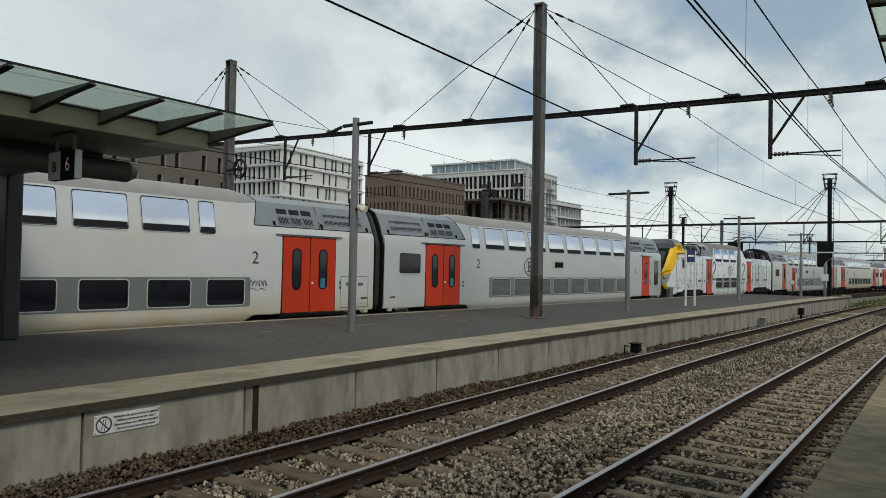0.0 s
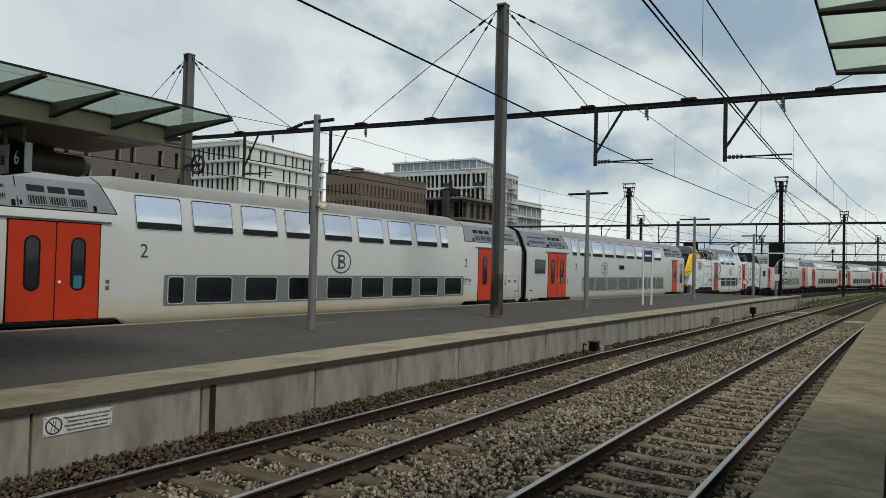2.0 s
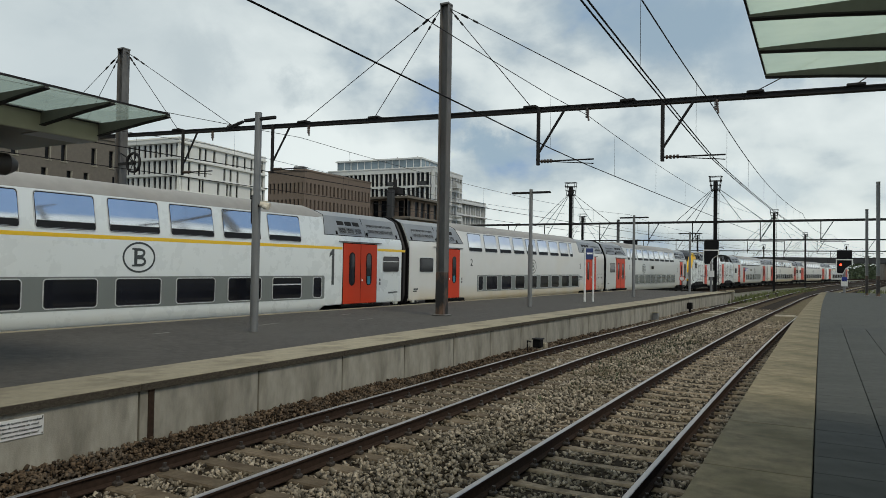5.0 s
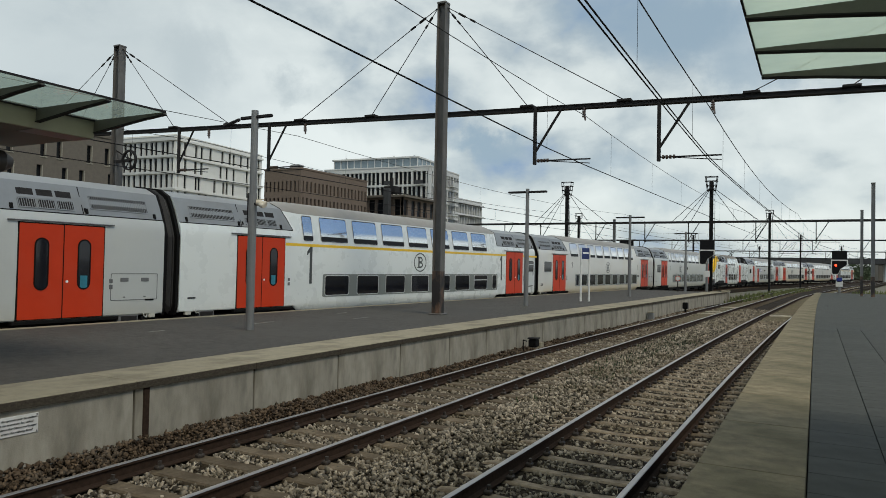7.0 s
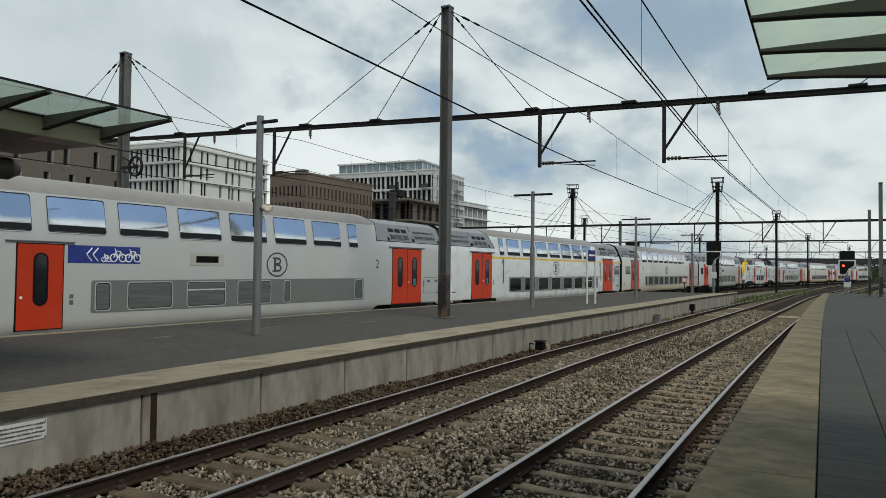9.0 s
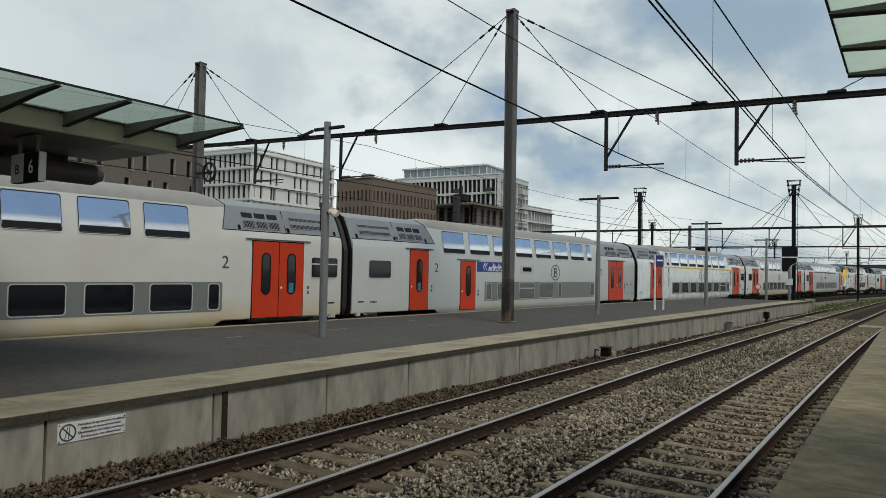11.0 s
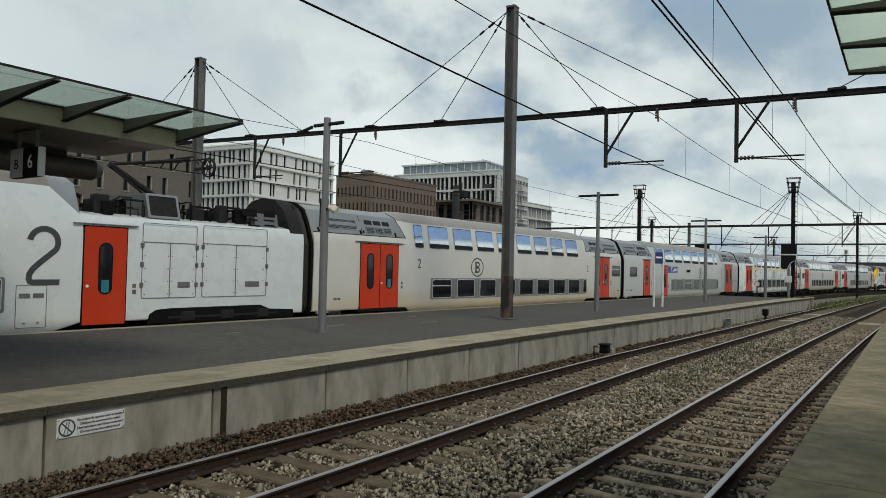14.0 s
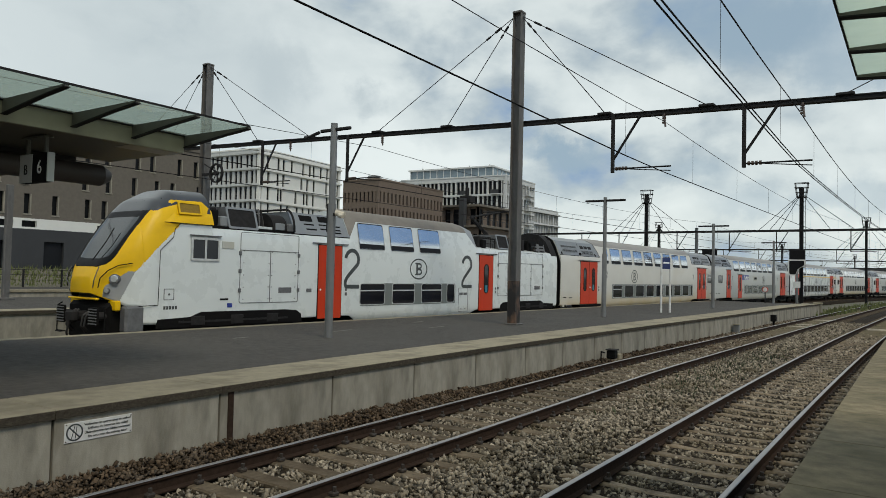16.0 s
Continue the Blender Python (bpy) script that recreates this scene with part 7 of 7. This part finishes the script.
for k in range(4):
    bl = part("balcony", Shape().box(0.0, 1.3, 10.4, 13.8, 11.0 + 3.5 * k, 11.2 + 3.5 * k), M_GCLAD, w)
    part("railing", Shape().box(1.2, 1.28, 10.4, 13.8, 11.2 + 3.5 * k, 12.1 + 3.5 * k), M_LCLAD, bl)
w = block("grey_low_block", "lower grey concrete-framed block beside the tower", -95, -81.0, 160.0, 175.4, 19.5, M_GCLAD, inset=0.82)
both(w, -95, -81.0, 160.0, 175.4, 19.5, 8, 10, 6, M_GCLAD, 0.82, 0.82, slab=0.55, depth=0.8, jitter=0.08)
w = thing("dark_brick_block", "dark brick block with glazed upper floors under jutting roofs", "building", group="buildings behind the tracks")
part("core", Shape().box(-80, -70.4, 116.4, 131, -0.6, 11.2, 0.05), M_BRICK, w)
facade(w, (-80, 115.9, 0), 0, 10.2, 11.3, 5, 3, M_BRICK, 0.5, 0.66, jitter=0.15, seed=5, top=0.6)
facade(w, (-69.8, 115.9, 0), 90, 15, 11.3, 7, 3, M_BRICK, 0.5, 0.66, jitter=0.15, seed=6, top=0.6)
part("terrace", Shape().box(-80.3, -69.0, 115.2, 131.3, 11.3, 11.75, 0.05), M_TAUPE, w, "jutting terrace slab")
facade(w, (-79.4, 117.0, 11.7), 0, 8.4, 3.7, 4, 1, M_BRICK, 0.62, 0.86, jitter=0.12, seed=8, top=0.1)
facade(w, (-71.0, 117.0, 11.7), 90, 13, 3.7, 5, 1, M_BRICK, 0.58, 0.86, jitter=0.12, seed=9, top=0.1)
part("upper_core", Shape().box(-79.0, -71.5, 117.6, 129.6, 11.7, 15.3), M_BRICK, w)
part("roof", Shape().box(-79.9, -70.0, 116.0, 130.6, 15.4, 15.85, 0.05), M_TAUPE, w, "flat jutting roof")
part("stair_tower", Shape().box(-74.2, -73.0, 115.0, 116.0, -0.6, 17.0, 0.05), M_DCLAD, w, "dark upright shaft")
part("roof_vent", Shape().box(-74.9, -72.3, 116.2, 118.0, 16.2, 17.6, 0.1).box(-73.8, -73.3, 116.6, 117.2, 15.8, 19.2), M_DKMET, w)
for i in range(9):
    part("rail_post", Shape().box(-69.15, -69.08, 115.6 + i * 1.9, 115.7 + i * 1.9, 11.75, 12.8), M_DCLAD, w)
part("rail_bar", Shape().box(-69.15, -69.08, 115.4, 131.2, 12.75, 12.83).box(-80.2, -69.1, 115.3, 115.36, 12.75, 12.83), M_DCLAD, w)
# taupe block close to the line, on a dark ground floor with a pale strip
w = block("taupe_brick_building", "long taupe brick building above a dark ground floor", -72, -56, -40, 42.5, 13.1, M_TAUPE)
facade(w, (-56, -40, 0), 90, 82.5, 13.1, 39, 3, M_TAUPE, 0.26, 0.68, base=5.75, jitter=0.2, skip=0.08, top=0.6, seed=4, ledge=True)
facade(w, (-72, -40, 0), 0, 16, 13.1, 6, 3, M_TAUPE, 0.26, 0.68, base=5.75, top=0.6)
facade(w, (-55.9, -40, 0), 90, 82.4, 5.75, 30, 1, M_WCLAD, 0.40, 0.62, base=4.95, top=0.02, jitter=0.25, skip=0.4, seed=6)
facade(w, (-55.8, -40, 0), 90, 82.3, 4.95, 16, 1, M_DCLAD, 0.30, 0.50, base=0.0, top=0.6, jitter=0.2, skip=0.35, sill=0.85, seed=7)

# ---- platforms and bank behind the train ----
p = thing("far_platform", "grey platform with pale concrete wall behind the train", "platform", kind="structure")
rows = steps(-50, 58, 3)
part("wall", swept([(-26.9, -0.5), (-26.9, 0.52), (-26.8, 0.52), (-26.8, -0.5)], rows), M_PANEL, p, "beige concrete wall")
part("coping", swept([(-27.7, 0.53), (-27.7, PLAT), (-26.72, PLAT), (-26.72, 0.53)], rows), M_COPING, p)
part("coping_face", swept([(-26.75, 0.535), (-26.75, PLAT - 0.02), (-26.712, PLAT - 0.02), (-26.712, 0.535)], rows), M_COPFACE, p)
part("surface", swept([(-37.4, -0.5), (-37.4, PLAT - 0.004), (-27.72, PLAT - 0.004), (-27.72, -0.5)], rows), M_ASPHALT, p)
p = thing("far_platform", "second grey platform with pale coping in front of the grassy bank", "platform", kind="structure")
part("wall", swept([(-45.6, -0.5), (-45.6, 0.60), (-45.4, 0.60), (-45.4, -0.5)], rows), M_PANEL, p)
part("coping", swept([(-46.5, 0.61), (-46.5, 0.74), (-45.3, 0.74), (-45.3, 0.61)], rows), M_COPING, p)
part("surface", swept([(-51.0, -0.5), (-51.0, 0.73), (-46.52, 0.73), (-46.52, -0.5)], rows), M_ASPHALT, p)
part("bank", Shape().add([(-50.8, -60, 0.72), (-50.8, 80, 0.72), (-55.7, 80, 1.95), (-55.7, -60, 1.95)], [(0, 1, 2, 3)]), M_GROUND, p, "sloping grassy bank")
rnd = random.Random(12)
sh = Shape()
for i in range(4200):
    f = rnd.random()
    x, y, z = -50.9 - 4.8 * f, rnd.uniform(-5, 42), 0.70 + 1.22 * f
    hgt, a = rnd.uniform(0.15, 0.5), rnd.uniform(0, 3.14)
    dx, dy = 0.06 * math.cos(a), 0.06 * math.sin(a)
    sh.add([(x - dx, y - dy, z), (x + dx, y + dy, z), (x + rnd.uniform(-0.15, 0.15), y + rnd.uniform(-0.15, 0.15), z + hgt)], [(0, 1, 2)])
thing("bank_grass", "tufts of green and dry grass on the bank", "grass", kind="stuff", shape=sh, m=M_GRASS)
fc = thing("fence", "thin dark post and wire fence in front of the bank", "fence")
for i in range(22):
    part("post", Shape().box(-50.6, -50.5, -10 + i * 2.6, -9.9 + i * 2.6, 0.7, 1.95), M_BEAM, fc)
for z in (1.2, 1.55, 1.9):
    part("wire", Shape().tube((-50.55, -10, z), (-50.55, 44.6, z), 0.02, 4), M_BEAM, fc)
cm = thing("canopy_column", "dark steel column on the platform behind the train", "column", at=pose(-34.1, 15.35, PLAT))
part("shaft", Shape().box(-0.13, 0.13, -0.13, 0.13, 0, 5.2, 0.02).tube((0.16, -0.16, 0), (0.16, -0.16, 3.4), 0.05, 8), M_MAST, cm)
part("foot", Shape().box(-0.3, 0.3, -0.3, 0.3, 0, 0.1, 0.02), M_MAST, cm)

# spoked tension wheel on the mast behind the train
tw = thing("tension_wheel", "dark spoked tensioning wheel on the catenary mast", "tension wheel", at=pose(-26.45, PY - 0.25, 6.62))
part("rim", Shape().ring(oval(0.90, 0.90, 28), oval(0.76, 0.76, 28), "y", -0.05, 0.05), M_BEAM, tw)
part("hub", Shape().tube((0, -0.08, 0), (0, 0.08, 0), 0.10, 12), M_BEAM, tw)
for i in range(6):
    a = i * math.pi / 3
    part("spoke", Shape().tube((0, 0, 0), (0.40 * math.cos(a), 0, 0.40 * math.sin(a)), 0.022, 5), M_BEAM, tw)
part("arm", Shape().box(-1.1, 0.0, 0.06, 0.14, -0.06, 0.06).tube((-1.0, 0.1, 0.5), (0, 0.1, 0), 0.03, 5), M_BEAM, tw)

# ---- warning sign on the platform wall ----
ws = thing("warning_sign", "small white enamel warning sign screwed to the platform wall", "sign", at=pose(WALL_X + 0.004, 4.765, 0.365))
part("plate", Shape().box(0.0, 0.008, -0.42, 0.42, -0.115, 0.115, 0.004), M_SIGNW, ws)
sh = Shape().ring(oval(0.20, 0.20, 24, -0.30, 0), oval(0.165, 0.165, 24, -0.30, 0), "x", 0.006, 0.011)
sh.tube((0.010, -0.36, 0.06), (0.010, -0.24, -0.06), 0.008, 4)
sh.tube((0.010, -0.335, -0.07), (0.010, -0.30, 0.07), 0.005, 4).tube((0.010, -0.29, -0.07), (0.010, -0.275, 0.07), 0.005, 4)
part("pictogram", sh, M_TEXT, ws, "round no-crossing sign")
for i, line in enumerate(("Verboden de sporen over te steken!", "Défense de traverser les voies!", "Überschreiten der Gleise verboten!", "Do not cross the railway lines!")):
    lettering("text_line", line, 0.040, M_TEXT, ws, pose(0.010, 0.108, 0.072 - i * 0.048))
for y in (-0.40, 0.40):
    for z in (-0.095, 0.095):
        part("screw", Shape().tube((0.006, y, z), (0.013, y, z), 0.008, 6), M_RUST, ws)

# ---- worn marks on the far platform ----
for x, y, w, l, a in ((-13.4, 11.3, 0.05, 0.5, 4), (-13.2, 14.6, 0.035, 1.0, 6), (-12.2, 17.8, 0.035, 0.9, 3), (-13.9, 19.2, 0.05, 0.6, 8)):
    part("worn_mark", Shape().box(-w / 2, w / 2, -l / 2, l / 2, PLAT - 0.01, PLAT + 0.002, 0.001), M_MARK, pl, "pale worn mark", at=pose(x, y, 0, 0, 0, a))

# ---- ballast stones ----
def stones(name, label, m, zones, seed):
    """Loose crushed stones over the bed, joined; zones: x0, x1, y0, y1, stones a square metre, size."""
    rng = np.random.default_rng(seed)
    iv = np.array([(x, y, z) for x in (-1, 1) for y in (-1, 1) for z in (-1, 1)]) * 0.62
    tri = np.array([(0, 1, 3), (0, 3, 2), (4, 6, 7), (4, 7, 5), (0, 4, 5), (0, 5, 1), (2, 3, 7), (2, 7, 6), (0, 2, 6), (0, 6, 4), (1, 5, 7), (1, 7, 3)])
    pts, size = [], []
    for x0, x1, y0, y1, dens, sz in zones:
        n = int((x1 - x0) * (y1 - y0) * dens)
        p = np.stack([rng.uniform(x0, x1, n), rng.uniform(y0, y1, n), np.zeros(n)], 1)
        keep = np.ones(n, bool)
        lift = rng.uniform(-0.055, 0.022, n) - 0.185
        for line, xc in ((LINE_A, -6.17), (LINE_B, -2.49)):
            dr = np.array([drift(y, *line) for y in p[:, 1]])
            dx = p[:, 0] - xc - dr
            k = np.abs((p[:, 1] - 1.5 + 0.31) % 0.62 - 0.31)
            keep &= ~((np.abs(dx) < 1.26) & (k < 0.135) & (rng.random(n) < (0.97 if line is LINE_B else 0.86)))
            for rx in (-0.75, 0.75):
                keep &= np.abs(dx - rx) > 0.10
            lift = np.where((np.abs(dx) < 1.3), lift - (0.028 if line is LINE_B else 0.015), lift)
        mid = np.clip(1 - np.abs(p[:, 0] + 4.3) / 0.7, 0, 1)
        edge = np.clip((-7.2 - p[:, 0]) / 0.8, 0, 1)
        p[:, 2] = lift + mid * 0.05 + edge * 0.06
        lim = np.array([drift(y, *LINE_P) for y in p[:, 1]])
        keep &= p[:, 0] > WALL_X + 0.03 + lim
        keep &= p[:, 0] < OWN_F - 0.02 + np.array([drift(y, *LINE_O) for y in p[:, 1]])
        pts.append(p[keep])
        size.append(np.full(keep.sum(), sz) * rng.uniform(0.6, 1.45, keep.sum()))
    pts, size = np.concatenate(pts), np.concatenate(size)
    n = len(pts)
    q = rng.normal(size=(n, 4))
    q /= np.linalg.norm(q, axis=1)[:, None]
    w, x, y, z = q.T
    R = np.stack([1 - 2 * (y * y + z * z), 2 * (x * y - z * w), 2 * (x * z + y * w), 2 * (x * y + z * w), 1 - 2 * (x * x + z * z), 2 * (y * z - x * w), 2 * (x * z - y * w), 2 * (y * z + x * w), 1 - 2 * (x * x + y * y)], 1).reshape(n, 3, 3)
    v = iv[None] * rng.uniform(0.50, 1.30, (n, 8, 1)) * rng.uniform(0.5, 1.25, (n, 1, 3)) + rng.normal(size=(n, 8, 3)) * 0.16
    v = np.einsum("nij,nkj->nki", R, v) * size[:, None, None] / 2 + pts[:, None]
    f = tri[None] + 8 * np.arange(n)[:, None, None]
    me = bpy.data.meshes.new(name)
    me.vertices.add(n * 8)
    me.vertices.foreach_set("co", v.ravel())
    me.loops.add(n * 36)
    me.loops.foreach_set("vertex_index", f.ravel().astype(np.int32))
    me.polygons.add(n * 12)
    me.polygons.foreach_set("loop_start", (np.arange(n * 12) * 3).astype(np.int32))
    me.update(calc_edges=True)
    me.materials.append(m)
    return tagged(new(name, me), label, "ballast", kind="stuff")


stones("ballast_stones", "loose grey-brown crushed ballast stones", M_BALLAST, [(-7.25, -0.7, 3.2, 13, 700, 0.064), (-7.25, -0.5, 13, 24, 560, 0.068), (-7.25, 0.3, 24, 50, 170, 0.09)], 3)
stones("stained_stones", "rust-stained brown ballast stones along the wall", M_BALLAST2, [(-8.1, -6.95, 2.5, 13, 680, 0.056), (-7.9, -6.95, 13, 24, 340, 0.068), (-7.9, -5.5, 24, 50, 130, 0.09)], 5)

# ---- earth packed between the far rails, and boards laid across ----
for line, xc, y0, y1 in ((LINE_A, -6.17, 29, 200), (LINE_B, -2.49, 34, 200)):
    sh = Shape()
    n_f = 60
    rings = []
    for i in range(n_f + 1):
        y = y0 + (y1 - y0) * (i / n_f) ** 1.6
        top = -0.235 + 0.09 * min(1.0, (y - y0) / 7)
        rings.append([on(line, xc - 0.66, y, -0.3), on(line, xc - 0.66, y, top - 0.02), on(line, xc - 0.2, y, top), on(line, xc + 0.25, y, top - 0.005), on(line, xc + 0.66, y, top - 0.02), on(line, xc + 0.66, y, -0.3)])
    sh.loft(rings, closed=True, caps=True)
    thing("packed_earth", "brown packed earth with moss between the rails", "earth", kind="structure", shape=sh, m=M_FILL)
for line, xc, y, a in ((LINE_A, -6.17, 42.4, 4), (LINE_A, -6.07, 44.6, -5), (LINE_A, -6.2, 50.8, 6), (LINE_B, -2.45, 43.0, 3), (LINE_B, -2.55, 43.7, -4)):
    p = on(line, xc, y)
    thing("plank", "pale weathered plank lying between the rails", "plank", at=pose(p.x, p.y, -0.155, 0, 0, a), group="planks between the rails", shape=Shape().box(-0.55, 0.55, -0.13, 0.13, 0.0, 0.05, 0.01), m=M_PLANK)
sh = Shape()
for i in range(900):
    y = rnd.gauss(21, 3.5)
    x = rnd.gauss(-4.35, 0.28) + drift(y, *LINE_A) * 0.5
    hgt, a = rnd.uniform(0.03, 0.11), rnd.uniform(0, 3.14)
    dx, dy = 0.02 * math.cos(a), 0.02 * math.sin(a)
    sh.add([(x - dx, y - dy, -0.17), (x + dx, y + dy, -0.17), (x + rnd.uniform(-0.05, 0.05), y + rnd.uniform(-0.05, 0.05), -0.14 + hgt)], [(0, 1, 2)])
thing("track_weeds", "small green weeds in the ballast between the tracks", "weeds", kind="stuff", shape=sh, m=M_LEAF)

# ---- weeds at the end of the platform, far woods and a road bridge ----
sh = Shape()
for i in range(2600):
    y = rnd.uniform(58, 112)
    x = rnd.uniform(-9.5, -7.0) + drift(y, *LINE_P) if rnd.random() < 0.6 else rnd.uniform(4, 12)
    hgt, a = rnd.uniform(0.1, 0.45), rnd.uniform(0, 3.14)
    dx, dy = 0.09 * math.cos(a), 0.09 * math.sin(a)
    sh.add([(x - dx, y - dy, -0.3), (x + dx, y + dy, -0.3), (x + rnd.uniform(-0.2, 0.2), y, -0.2 + hgt)], [(0, 1, 2)])
thing("weeds", "yellowish weeds and grass beyond the platform end", "grass", kind="stuff", shape=sh, m=M_GRASS)
sh = Shape()
for i in range(26000):
    a = radians(rnd.uniform(-14, 30))
    d = rnd.uniform(330, 420)
    top = 7.5 + 3.2 * noise.noise(Vector((a * 22, 0.3, 0))) + 2.0 * noise.noise(Vector((a * 70, 3.3, 0)))
    z = rnd.uniform(-0.6, 1) ** 1 * top
    c = Vector((-math.sin(a) * d, math.cos(a) * d, max(z, 0.2)))
    s = rnd.uniform(0.35, 0.85)
    e = [Vector((rnd.uniform(-s, s), rnd.uniform(-s, s), rnd.uniform(-s, s))) for _ in range(4)]
    sh.add([c + q for q in e], [(0, 1, 2), (0, 2, 3), (0, 3, 1), (1, 3, 2)])
prev = None
for i in range(221):
    a = radians(-14 + 44 * i / 220)
    top = 0.62 * (7.5 + 3.2 * noise.noise(Vector((a * 22, 0.3, 0))) + 2.0 * noise.noise(Vector((a * 70, 3.3, 0))))
    q = [Vector((-math.sin(a) * d, math.cos(a) * d, z)) for d, z in ((372, -0.6), (372, top), (378, top), (378, -0.6))]
    if prev:
        sh.add(prev + q, [(0, 1, 5, 4), (1, 2, 6, 5), (2, 3, 7, 6)])
    prev = q
thing("far_woods", "dark green distant belt of trees beyond the tracks", "trees", kind="stuff", shape=sh, m=M_LEAF)
rb = thing("road_bridge", "long dark road bridge far down the line", "bridge", kind="structure")
part("deck", Shape().box(-60, 60, 262, 272, 5.4, 7.2, 0.1), M_DCLAD, rb)
for x in (-50, -30, -12, 20, 40):
    part("pier", Shape().box(x - 0.6, x + 0.6, 264, 270, -0.6, 5.4, 0.05), M_GCLAD, rb)
st = thing("station_building", "long pale building far beyond the tracks", "building")
part("hall", Shape().box(20, 60, 300, 320, -0.6, 6.0, 0.1), M_TAUPE, st)
part("roof", Shape().box(19.5, 60.5, 299.5, 320.5, 6.0, 6.5, 0.05), M_DCLAD, st)



def motions():
    for c, u in CARS:
        walk(c, [(t, car_pose(u, t)) for t in [0.0] + [0.8 * i for i in range(1, 20)] + [16.0]])


motions()
